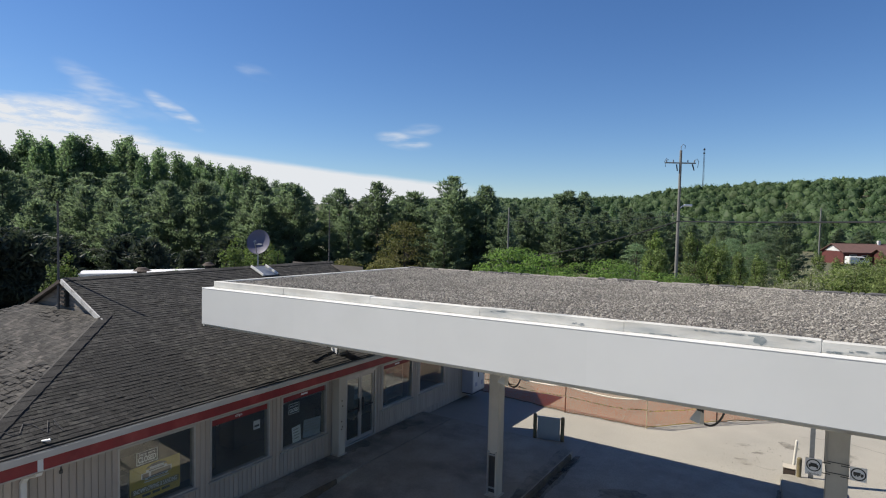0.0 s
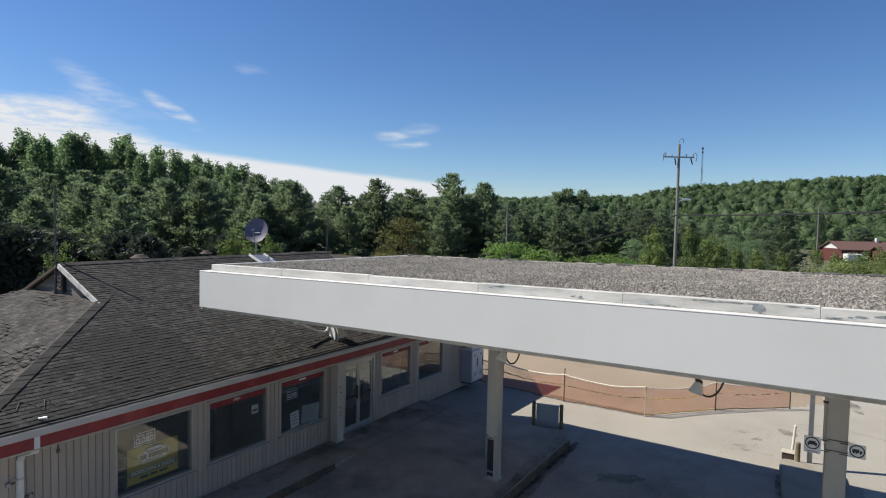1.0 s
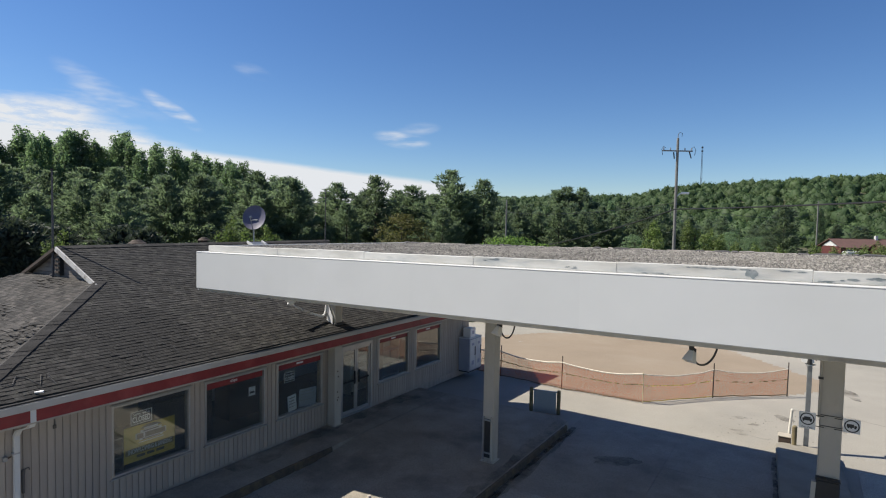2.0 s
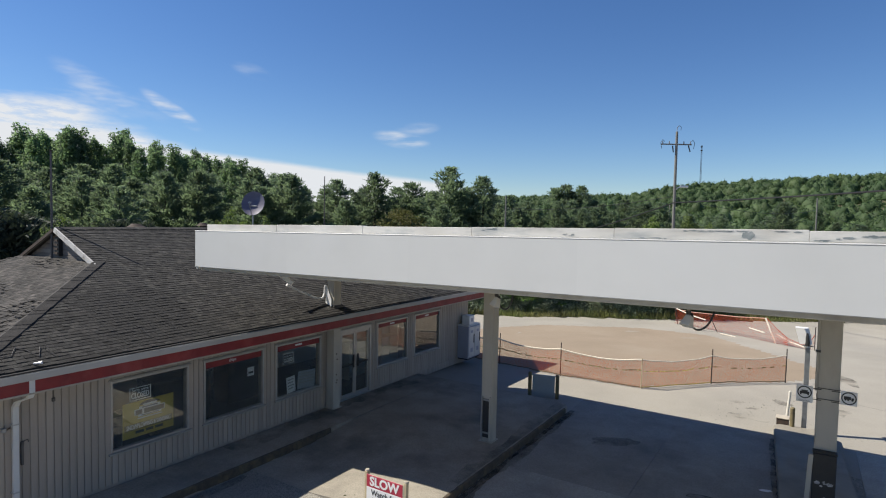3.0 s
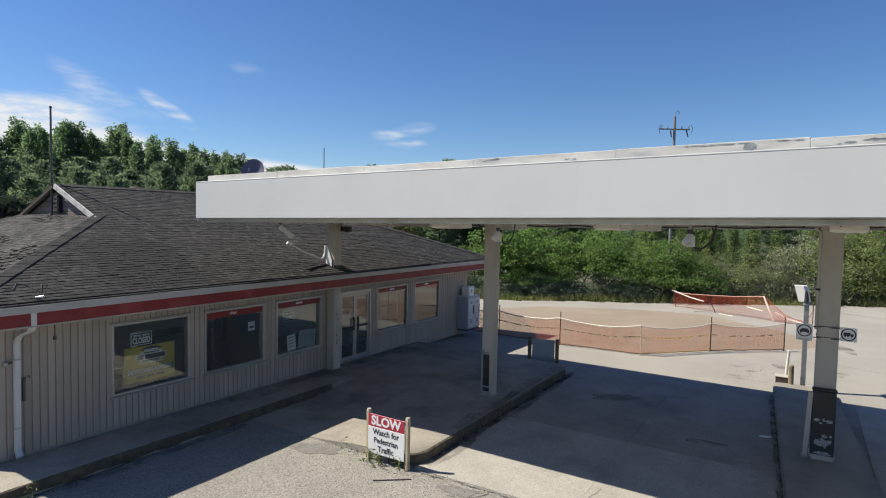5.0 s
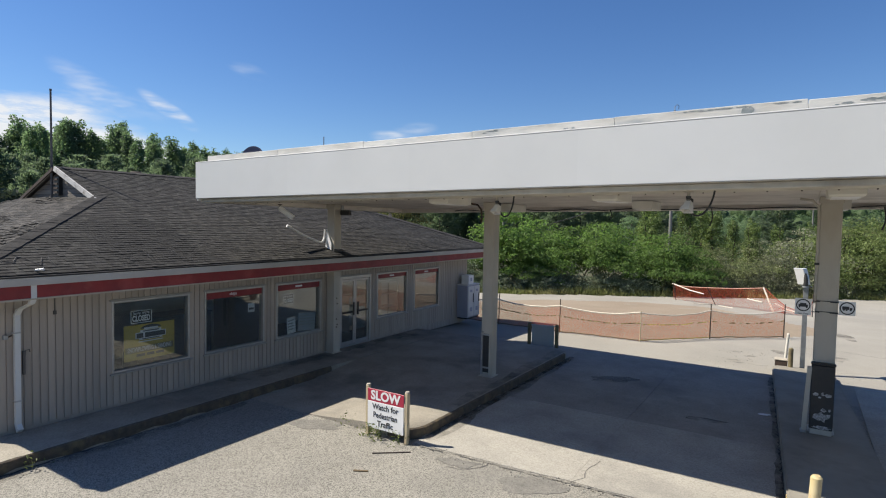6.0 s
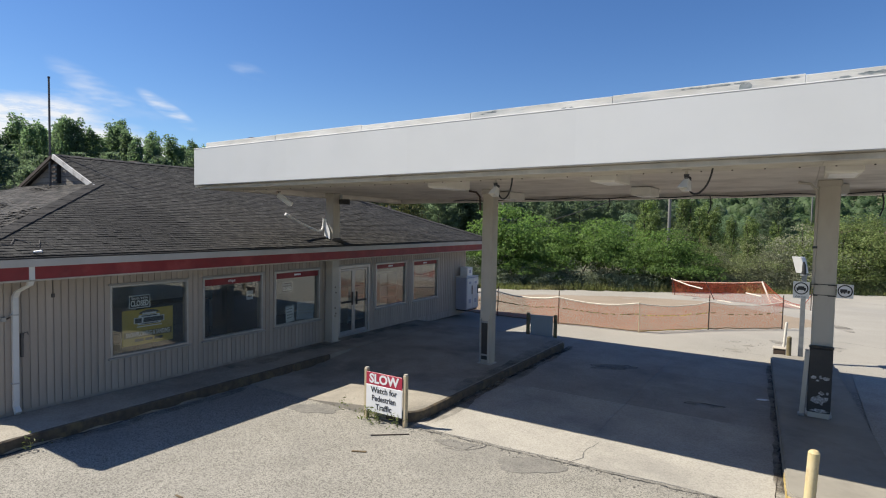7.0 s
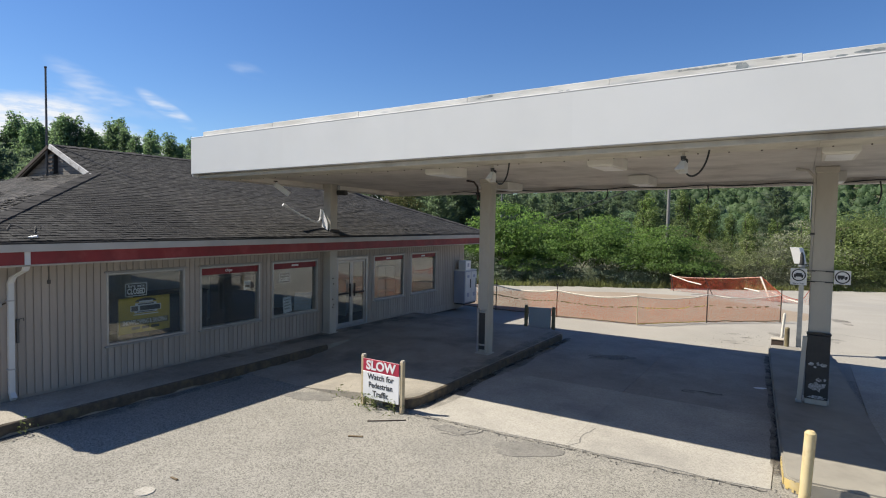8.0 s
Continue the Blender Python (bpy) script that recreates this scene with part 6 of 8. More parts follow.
# ---- poles, wires ----
def utility_pole(x, y, top, label, arm=True, lamp=False):
    z = lie(x, y) - 0.05
    p = thing("utility_pole", (x, y, z), label, "utility pole", "utility poles")
    part("pole", tubem([(x, y, z), (x, y, (z + top) / 2), (x, y, top)], 0.135, 0.09, 12), M_POLEWOOD, p, "", 40)
    d = Vector((0.84, 0.54, 0))
    if arm:
        c = Vector((x, y, top - 0.95))
        R = Matrix.Translation(c) @ Matrix.Rotation(math.atan2(d.y, d.x), 4, "Z")
        a = part("crossarm", boxm(-1.15, 1.15, -0.045, 0.045, -0.045, 0.045, 0.01, R), M_POLEWOOD, p)
        for s in (-1.05, -0.55, 0.55, 1.05):
            q = c + d * s
            part("insulator", tubem([q + Vector((0, 0, 0.06)), q + Vector((0, 0, 0.16)), q + Vector((0, 0, 0.24))], 0.05, 0.035, 8), M_STEEL, a)
        part("cutout", tubem([c + d * 0.9 - Vector((0, 0, 0.06)), c + d * 1.05 - Vector((0, 0, 0.55))], 0.05, 0.04, 8), M_BLACK, p)
        part("cutout", tubem([c - d * 0.3 - Vector((0, 0, 0.1)), c - d * 0.22 - Vector((0, 0, 0.6))], 0.05, 0.04, 8), M_BLACK, p)
        part("top_pin", tubem([(x, y, top), (x, y, top + 0.3)], 0.03, seg=6), M_STEEL, p)
        for u, side in ((-0.9, -1), (1.08, 1)):
            q = c + d * u
            part("jumper", tubem([q + Vector((0, 0, 0.2)), q + d * 0.16 * side + Vector((0, 0, 0.34)), q + d * 0.30 * side + Vector((0, 0, 0.12)), q + d * 0.22 * side - Vector((0, 0, 0.32))], 0.019, seg=6), M_BLACK, p)
        part("jumper", tubem([(x, y, top + 0.3), (x + 0.14, y + 0.07, top + 0.46), (x + 0.27, y + 0.15, top + 0.36), (x + 0.24, y + 0.15, top + 0.12)], 0.02, seg=6), M_BLACK, p)
    if lamp:
        c = Vector((x, y, 8.3))
        part("lamp_arm", tubem([c, c + d * 0.25 + Vector((0, 0, 0.25)), c + d * 0.55 + Vector((0, 0, 0.33))], 0.045, seg=6), M_SIGNW, p)
        part("lamp_head", boxm(-0.08, 0.48, -0.13, 0.13, -0.09, 0.08, 0.03, Matrix.Translation(c + d * 0.5 + Vector((0, 0, 0.33))) @ Matrix.Rotation(math.atan2(d.y, d.x), 4, "Z")), M_SIGNW, p)
    return p


def sw(s, w):
    """A place by its distance along the fall of the land and across it."""
    return (-0.54 * s + 0.84 * w, 0.84 * s + 0.54 * w)


POLES = [(-8.2, 46.2, 12.75), (*sw(70, 8.3), 8.9), (*sw(88, 58.5), 10.4), (*sw(-6, 24.0), 12.0)]
utility_pole(*POLES[0], "tall grey wooden utility pole with a crossarm and lamp", True, True)
utility_pole(*POLES[1], "grey wooden utility pole by the woods", False)
utility_pole(*POLES[2], "grey wooden utility pole near the red house", False)
utility_pole(*POLES[3], "grey wooden utility pole by the forecourt", True)
utility_pole(*sw(100, 40.5), 9.4, "slim grey pole among the trees", False)


def wire(name, a, b, drop, r, label):
    w = thing(name, a, label, "wire", "overhead wires")
    part("wire", tubem(sag(a, b, drop, 24), r, seg=5), M_CABLE, w)


wire("overhead_wire", (-8.2, 46.05, 7.4), (*POLES[3][:2], 8.3), 0.35, 0.045, "thick black overhead cable between two poles")
wire("overhead_wire", (-8.2, 46.1, 7.4), (*POLES[1][:2], 2.6), 0.5, 0.05, "black overhead cable sagging towards the woods")
wire("overhead_wire", (-8.2, 46.3, 7.9), (*POLES[1][:2], 7.4), 0.5, 0.02, "thin overhead wire towards the woods")
wire("overhead_wire", (-8.2, 46.2, 7.8), (*POLES[2][:2], 8.6), 0.9, 0.02, "thin overhead wire towards the house")
wire("overhead_wire", (*POLES[2][:2], 8.6), (*sw(110, 95), 6.0), 1.6, 0.03, "thin overhead wire beyond the house")


def lattice_mast():
    x, y = -88.0, 600.0
    z0 = hill_height(x, y) + lie(x, y)
    m = thing("radio_mast", (x, y, z0), "slender lattice radio mast on the hilltop", "mast")
    top = 84.0
    for k in range(3):
        a = 2 * math.pi * k / 3
        part("leg", tubem([(x + 0.8 * math.cos(a), y + 0.8 * math.sin(a), z0), (x + 0.5 * math.cos(a), y + 0.5 * math.sin(a), top)], 0.12, seg=5), M_BLACK, m)
    bm = bmesh.new()
    z = z0
    while z < top - 2:
        for k in range(3):
            a, b = 2 * math.pi * k / 3, 2 * math.pi * (k + 1) / 3
            tube(bm, [(x + 0.65 * math.cos(a), y + 0.65 * math.sin(a), z), (x + 0.65 * math.cos(b), y + 0.65 * math.sin(b), z + 2)], 0.07, seg=4)
        z += 2
    part("lattice", bm, M_BLACK, m)["kind"] = "stuff"
    for z in (top - 5, top - 1.5):
        part("antenna", boxm(x - 0.9, x + 0.9, y - 0.3, y + 0.3, z - 0.6, z + 0.6, 0.1), M_BLACK, m)


lattice_mast()


# ---- house by the far road ----
def far_house():
    x, y = sw(139, 103.4)
    h = thing("house", (x, y, -1.2), "low red house with a brown roof and white trim", "house", rz=0)
    A = Matrix.Translation((x, y, -1.2)) @ Matrix.Rotation(radians(32.7), 4, "Z")

    def gable(name, x0, x1, y0, y1, z0, zr, over, mt):
        bm = bmesh.new()
        ym = (y0 + y1) / 2
        for ya, za in ((y0 - over, z0 - 0.2), (y1 + over, z0 - 0.2)):
            q = [Vector((x0 - over, ya, za)), Vector((x1 + over, ya, za)), Vector((x1 + over, ym, zr)), Vector((x0 - over, ym, zr))]
            lo = [bm.verts.new(v) for v in q]
            hi = [bm.verts.new(v + Vector((0, 0, 0.18))) for v in q]
            bm.faces.new(lo)
            bm.faces.new(hi)
            for i in range(4):
                bm.faces.new((lo[i], lo[(i + 1) % 4], hi[(i + 1) % 4], hi[i]))
        bmesh.ops.recalc_face_normals(bm, faces=bm.faces)
        bm.transform(A)
        return part(name, bm, mt, h)

    def walls(x0, x1, y0, y1, z1, zr, mt):
        bm = boxm(x0, x1, y0, y1, 0, z1)
        ym = (y0 + y1) / 2
        for xe in (x0, x1 - 0.1):
            v = [bm.verts.new((xe + dx, yy, zz)) for dx in (0, 0.1) for yy, zz in ((y0, z1), (y1, z1), (ym, zr))]
            bm.faces.new(v[:3])
            bm.faces.new(v[3:])
            for i in range(3):
                bm.faces.new((v[i], v[(i + 1) % 3], v[3 + (i + 1) % 3], v[3 + i]))
        bmesh.ops.recalc_face_normals(bm, faces=bm.faces)
        bm.transform(A)
        return part("wall", bm, mt, h)
    walls(-5, 16, 0, 8, 3.0, 4.9, M_HRED)
    gable("roof", -5, 16, 0, 8, 3.0, 4.9, 0.5, M_HROOF)
    walls(2, 16.5, -4.5, -0.02, 2.3, 3.9, M_HRED)
    gable("roof", 2, 16.5, -4.5, 0.6, 2.3, 3.9, 0.5, M_HROOF)
    for x0, x1, y0, z0, z1 in ((-3.5, -2.0, -0.05, 1.0, 2.3), (-0.5, 0.6, -0.05, 0.1, 2.2), (4, 5.5, -4.55, 0.9, 1.9), (8, 9.5, -4.55, 0.9, 1.9), (12, 13.5, -4.55, 0.9, 1.9)):
        w = part("window", boxm(x0 - 0.1, x1 + 0.1, y0, y0 + 0.06, z0 - 0.1, z1 + 0.1, 0, A), M_WHITE, h)
        part("pane", boxm(x0, x1, y0 - 0.02, y0 - 0.002, z0, z1, 0, A), M_DARKGLASS, w)
    bm = bmesh.new()
    v = [bm.verts.new(p) for p in ((-5.06, 1.0, 3.2), (-5.06, 7.0, 3.2), (-5.06, 4, 4.65))]
    bm.faces.new(v)
    bm.transform(A)
    part("gable_trim", bm, M_WHITE, h)
    part("chimney", boxm(6, 6.6, 3.5, 4.1, 4.0, 5.9, 0.02, A), M_WHITE, part("ridge", boxm(-5.4, 16.4, 3.9, 4.1, 5.06, 5.14, 0, A), M_HROOF, h))
    t = thing("parked_van", tuple((A @ Vector((-5.0, -4.6, 0)))), "white van parked beside the red house", "van")
    R = A @ Matrix.Translation((-5.0, -4.6, 0))
    part("body", boxm(-2.4, 1.2, -0.9, 0.9, 0.4, 2.2, 0.15, R), M_WHITE, t)
    part("cab", boxm(1.22, 2.5, -0.88, 0.88, 0.4, 1.6, 0.2, R), M_WHITE, t)
    part("side_window", boxm(0.0, 1.0, -0.93, -0.905, 1.4, 1.9, 0, R), M_DARKGLASS, t)
    for wx in (-1.5, 1.6):
        w = part("wheel", tubem([R @ Vector((wx, -0.95, 0.35)), R @ Vector((wx, -0.7, 0.35))], 0.35, seg=14), M_BLACK, t)
        w = part("wheel", tubem([R @ Vector((wx, 0.7, 0.35)), R @ Vector((wx, 0.95, 0.35))], 0.35, seg=14), M_BLACK, t)


far_house()


# ---- worn ground: patches and cracks ----
def blotch(name, x, y, rx, ry, lift, material, label, category, seed, turn=0.0):
    bm = bmesh.new()
    n = 72
    pts = []
    for k in range(n):
        a = 2 * math.pi * k / n
        r = 1 + 0.55 * noise.noise((math.cos(a) * 1.4 + seed, math.sin(a) * 1.4, seed * 0.37)) + 0.16 * noise.noise((math.cos(a) * 5 + seed, math.sin(a) * 5, 2.0)) + 0.08 * noise.noise((math.cos(a) * 14 + seed, math.sin(a) * 14, 5.0))
        u, v = rx * r * math.cos(a), ry * r * math.sin(a)
        pts.append((x + u * math.cos(turn) - v * math.sin(turn), y + u * math.sin(turn) + v * math.cos(turn)))
    slab(bm, pts, lambda px, py: lie(px, py) - 0.02, lambda px, py: lie(px, py) + lift)
    ob = part(name, bm, material)
    return tagged(ob, label, category, kind="structure")


def crack(pts, width, lift, seed, material=None):
    """A ragged dark crack, a thin sunken-looking seam of tar and dirt laid a few millimetres proud."""
    r = random.Random(seed)
    bm = bmesh.new()
    row = []
    fine = []
    for (ax, ay), (bx, by) in zip(pts, pts[1:]):
        n = max(3, int(math.hypot(bx - ax, by - ay) / 0.09))
        for k in range(n):
            fine.append((ax + (bx - ax) * k / n + r.gauss(0, 0.018), ay + (by - ay) * k / n + r.gauss(0, 0.018)))
    fine.append(pts[-1])
    for i, (x, y) in enumerate(fine):
        p, q = fine[max(0, i - 1)], fine[min(len(fine) - 1, i + 1)]
        d = Vector((q[0] - p[0], q[1] - p[1])).normalized()
        w = width * r.uniform(0.3, 1.2)
        row.append((bm.verts.new((x - d.y * w, y + d.x * w, lift)), bm.verts.new((x + d.y * w, y - d.x * w, lift))))
    for a, b in zip(row, row[1:]):
        bm.faces.new((a[0], a[1], b[1], b[0]))
    return tagged(part("crack", bm, material or M_TAR), "ragged dark crack in the paving", "crack", "cracks", "structure")


blotch("asphalt_patch", -3.0, 8.12, 0.55, 0.26, 0.006, M_PATCH, "darker asphalt patch beside the concrete pad", "patch", 3.0, 0.3)
blotch("asphalt_patch", -4.32, 8.2, 0.33, 0.17, 0.006, M_PATCH, "darker asphalt patch beside the concrete pad", "patch", 5.0, 0.2)
blotch("asphalt_patch", -7.55, 8.15, 0.55, 0.28, 0.006, M_PATCH, "darker asphalt patch beside the raised walk", "patch", 9.0, 0.4)
blotch("oil_stain", -1.2, 12.9, 0.42, 0.10, 0.019, M_GRIME, "dark oil stain on the concrete pad", "stain", 2.0, 0.2)
blotch("oil_stain", -3.6, 14.9, 0.6, 0.26, 0.019, M_FILM, "dark oil stain on the concrete pad", "stain", 4.0, 0.5)
blotch("paint_spot", -0.15, 14.05, 0.10, 0.05, 0.022, M_SIGNW, "pale paint spot on the concrete pad", "spot", 7.0, 0.3)
blotch("stain", -0.98, 19.24, 0.34, 0.2, 0.007, M_FILM, "dull brown stain on the yard's concrete", "stain", 11.0, 0.0)
blotch("stain", -0.82, 20.2, 0.16, 0.09, 0.007, M_FILM, "dull brown stain on the yard's concrete", "stain", 12.3, 0.6)
blotch("stain", 1.46, 21.24, 0.5, 0.22, 0.007, M_FILM, "dull brown stain on the yard's concrete", "stain", 13.6, 1.2)
blotch("stain", 1.85, 26.39, 0.9, 0.3, 0.007, M_FILM, "dull brown stain on the yard's concrete", "stain", 14.9, 1.8)
blotch("stain", -0.04, 21.42, 0.3, 0.2, 0.007, M_FILM, "dull brown stain on the yard's concrete", "stain", 16.2, 2.4)
blotch("stain", -0.55, 19.09, 0.25, 0.12, 0.007, M_FILM, "dull brown stain on the yard's concrete", "stain", 17.5, 3.0)
blotch("stain", -1.28, 20.68, 0.2, 0.12, 0.007, M_FILM, "dull brown stain on the yard's concrete", "stain", 18.8, 3.6)
crack([(-5.3, 8.40), (-4.6, 8.42), (-3.6, 8.46), (-2.5, 8.52), (-1.2, 8.58), (0.2, 8.66)], 0.017, 0.0185, 1, M_PATCH)
crack([(-4.45, 7.95), (-4.1, 8.02), (-3.92, 8.25), (-3.9, 8.45)], 0.010, 0.0075, 2)
crack([(-2.50, 8.52), (-2.40, 8.85), (-2.44, 9.2), (-2.36, 9.6)], 0.007, 0.0185, 4)
crack([(-9.4, 2.4), (-8.3, 2.9), (-7.1, 2.8), (-5.9, 3.3), (-4.2, 3.5)], 0.008, 0.0045, 6)
crack([(0.385, 8.85), (0.285, 10.5), (0.132, 13.0), (-0.14, 17.5)], 0.014, 0.0185, 7)
crack([(-5.40, 9.0), (-5.40, 11.0), (-5.40, 14.0), (-5.40, 16.4)], 0.016, 0.0275, 8)
crack([(-9.83, 2.0), (-9.82, 4.5), (-9.82, 6.2)], 0.03, 0.0045, 9)
crack([(0.2, 22.6), (1.4, 22.9), (2.8, 22.4), (4.2, 23.0)], 0.012, 0.006, 10)


def kerb_paint():
    """Flaking yellow paint round the island's front corner."""
    k = thing("kerb_paint", (0.3, 8.3, 0), "flaking yellow paint on the island kerb", "kerb paint")
    rs = random.Random(3)
    path = skewed([(-0.004, 0.95 - 0.06 * i) for i in range(13)] + [(0.22 - 0.226 * math.cos(a), 0.22 - 0.226 * math.sin(a)) for a in (0.12 * j for j in range(1, 14))])
    for i, ((ax, ay), (bx, by)) in enumerate(zip(path, path[1:])):
        if rs.random() < 0.15:
            continue
        z0, z1 = rs.uniform(0.01, 0.06), rs.uniform(0.14, 0.175)
        d = Vector((bx - ax, by - ay, 0)).normalized()
        n = Vector((d.y, -d.x, 0))
        bm = bmesh.new()
        q = [Vector((ax, ay, z0)), Vector((bx, by, z0 * 0.9)), Vector((bx, by, z1)), Vector((ax, ay, z1 * 0.97))]
        lo = [bm.verts.new(v - n * 0.004) for v in q]
        hi = [bm.verts.new(v + n * 0.004) for v in q]
        bm.faces.new(lo)
        bm.faces.new(hi)
        for t in range(4):
            bm.faces.new((lo[t], lo[(t + 1) % 4], hi[(t + 1) % 4], hi[t]))
        bmesh.ops.recalc_face_normals(bm, faces=bm.faces)
        part("flake", bm, M_YELLOW, k)


kerb_paint()


def kerb_band(path, label):
    """Rust-brown broken edge along a kerb."""
    bm = bmesh.new()
    rows = []
    for i, (px, py) in enumerate(path):
        p, q = path[max(0, i - 1)], path[min(len(path) - 1, i + 1)]
        d = Vector((q[0] - p[0], q[1] - p[1])).normalized()
        n = Vector((d.y, -d.x))
        w = 0.012 + 0.014 * noise.noise((px * 6, py * 6, 1.0))
        inn = 0.03 + 0.025 * noise.noise((px * 5, py * 5, 4.0))
        z0 = 0.02 + 0.05 * noise.noise((px * 4, py * 4, 2.0))
        zt = SLAB_Z + 0.006
        rows.append([bm.verts.new((px + n.x * o, py + n.y * o, z)) for o, z in ((-0.05, z0), (w, z0), (w + 0.004, 0.12), (w * 0.6, zt - 0.02), (-inn, zt), (-inn - 0.01, zt - 0.03))])
    for a, b in zip(rows, rows[1:]):
        for k in range(5):
            bm.faces.new((a[k], a[k + 1], b[k + 1], b[k]))
    bm.faces.new(rows[0])
    bm.faces.new(rows[-1])
    bmesh.ops.recalc_face_normals(bm, faces=bm.faces)
    tagged(part("kerb_edge", bm, M_KERBDIRT), label, "kerb", kind="structure")


kerb_band([(-6.02 + 0.014 * i, 8.455) for i in range(10)] + [(-5.88 + 0.456 * math.cos(radians(a)), 8.91 + 0.456 * math.sin(radians(a))) for a in range(270, 361, 9)] + [(-5.424, 8.97 + 0.16 * i) for i in range(1, 46)],
          "broken rust-brown kerb edge of the raised walk")
kerb_band([(-9.862, 0.6 + 0.16 * i) for i in range(66)], "dirty brown kerb edge of the narrow walk")


def dirt_strip(a, b, side, width, lift, material, label, seed):
    """Dirt gathered along a kerb from a to b, ragged on the side away from it."""
    a, b = Vector(a), Vector(b)
    n = int((b - a).length / 0.08)
    d = (b - a).normalized()
    nor = Vector((d.y, -d.x)) * side
    bm = bmesh.new()
    rows = []
    for k in range(n + 1):
        p = a.lerp(b, k / n)
        w = width * (0.65 + 0.5 * noise.noise((k * 0.05, seed, 0.0)) + 0.15 * noise.noise((k * 0.31, seed, 3.0)))
        q = p + nor * max(0.05, w)
        rows.append((bm.verts.new((p.x, p.y, lift)), bm.verts.new((q.x, q.y, lift))))
    for r, s in zip(rows, rows[1:]):
        bm.faces.new((r[0], r[1], s[1], s[0]))
    bmesh.ops.recalc_face_normals(bm, faces=bm.faces)
    tagged(part("dirt", bm, material), label, "dirt", "kerb dirt", "structure")


dirt_strip((-5.41, 8.75), (-5.41, 16.6), 1, 0.36, 0.0195, M_FILM, "dark dirt gathered along the walk's kerb", 1.0)
dirt_strip((-5.41, 8.7), (-5.41, 16.6), 1, 0.20, 0.0235, M_GRIME, "black wet-looking dirt in the kerb's corner", 2.0)
dirt_strip((0.36, 9.3), (-0.12, 17.6), -1, 0.17, 0.0235, M_GRIME, "dark dirt gathered along the pump island's kerb", 3.0)
# patchy dark film kept to the walk's shaded stretch, to deepen the shade
dirt_strip((-5.50, 10.2), (-5.50, 16.5), -1, 0.45, SLAB_Z + 0.004, M_FILM, "dirt and painted shade along the raised walk's edge", 4.0)
dirt_strip((-11.05, 8.6), (-11.05, 16.6), 1, 0.7, SLAB_Z + 0.004, M_FILM, "dirt along the foot of the shop wall", 5.0)
dirt_strip((-9.80, 1.5), (-9.80, 8.2), 1, 0.35, 0.0075, M_FILM, "dirt along the narrow walk's kerb", 6.0)


def loose_stones():
    """Crumbs of asphalt along the pad's front edge and the kerbs."""
    r = np.random.default_rng(8)
    n = 700
    k = r.integers(0, 3, n)
    x = np.where(k < 2, r.uniform(-5.3, 0.4, n), -9.78 + np.abs(r.normal(0, 0.12, n)))
    y = np.where(k < 2, 8.44 + 0.045 * (x + 5.4) - np.abs(r.normal(0, 0.16, n)) + 0.06, r.uniform(1.5, 7.5, n))
    size = r.uniform(0.006, 0.02, n)
    base = np.array(((1, 0, 0), (-1, 0, 0), (0, 1, 0), (0, -1, 0), (0, 0, 1.0)))
    tri = np.array(((0, 2, 4), (2, 1, 4), (1, 3, 4), (3, 0, 4)))
    v = base[None] * size[:, None, None] * r.uniform(0.6, 1.3, (n, 5, 1)) + np.stack([x, y, np.full(n, 0.006)], 1)[:, None, :]
    q = r.random(n) < 0.35
    at = r.integers(0, 9, n)
    v[q] += np.stack([np.where(at < 6, 0.3 * at - 1.6, 1.1 * at - 5.0) + r.normal(0, 0.45, n) - x, np.where(at < 6, 18.6 + 0.55 * at, 17.4 + 0.3 * at) + r.normal(0, 0.35, n) - y, np.zeros(n)], 1)[q][:, None, :]
    f = (tri[None] + 5 * np.arange(n)[:, None, None]).reshape(-1, 3)
    tagged(from_arrays("loose_stones", v.reshape(-1, 3), f, M_GRAVEL), "loose asphalt crumbs along the pad's edge", "stones", kind="stuff")


loose_stones()

# ---- plants ----
RNG = np.random.default_rng(11)


def unit(v):
    return v / np.maximum(np.linalg.norm(v, axis=1, keepdims=True), 1e-6)


def leaf_quads(centres, along, length, width, droop=0.25, jitter=0.42):
    """Pointed leaves: a folded kite of four corners each, at centres, turning their faces roughly outwards."""
    n = len(centres)
    nor = unit(unit(along) + RNG.normal(size=(n, 3)) * jitter)
    along = unit(np.cross(nor, RNG.normal(size=(n, 3))))
    side = np.cross(nor, along)
    L, W = (length * RNG.uniform(0.7, 1.3, (n, 1))), (width * RNG.uniform(0.7, 1.3, (n, 1)))
    a = centres - along * L * 0.5
    c = centres + along * L * 0.5 - nor * L * droop * 0.3
    b = centres + side * W * 0.5 + nor * W * 0.15
    d = centres - side * W * 0.5 + nor * W * 0.15
    v = np.stack([a, b, c, d], axis=1).reshape(-1, 3)
    f = np.arange(4 * n).reshape(-1, 4)
    return v, f


def needle_quads(centres, along, length, width):
    """Needle sprays: slim blades that point along and lie open to the sky."""
    n = len(centres)
    along = unit(along)
    up = unit(np.array((0, 0, 1.0)) + RNG.normal(size=(n, 3)) * 0.95)
    side = unit(np.cross(along, up))
    L, W = (length * RNG.uniform(0.6, 1.3, (n, 1))), (width * RNG.uniform(0.6, 1.3, (n, 1)))
    v = np.stack([centres - along * L * 0.5 - side * W * 0.5, centres - along * L * 0.3 + side * W * 0.5, centres + along * L * 0.5], axis=1).reshape(-1, 3)
    return v, np.arange(3 * n).reshape(-1, 3)


def trunk_part(parent, paths):
    bm = bmesh.new()
    for pts, ra, rb in paths:
        tube(bm, pts, ra, rb, 7)
    return part("trunk", bm, M_BARK, parent)


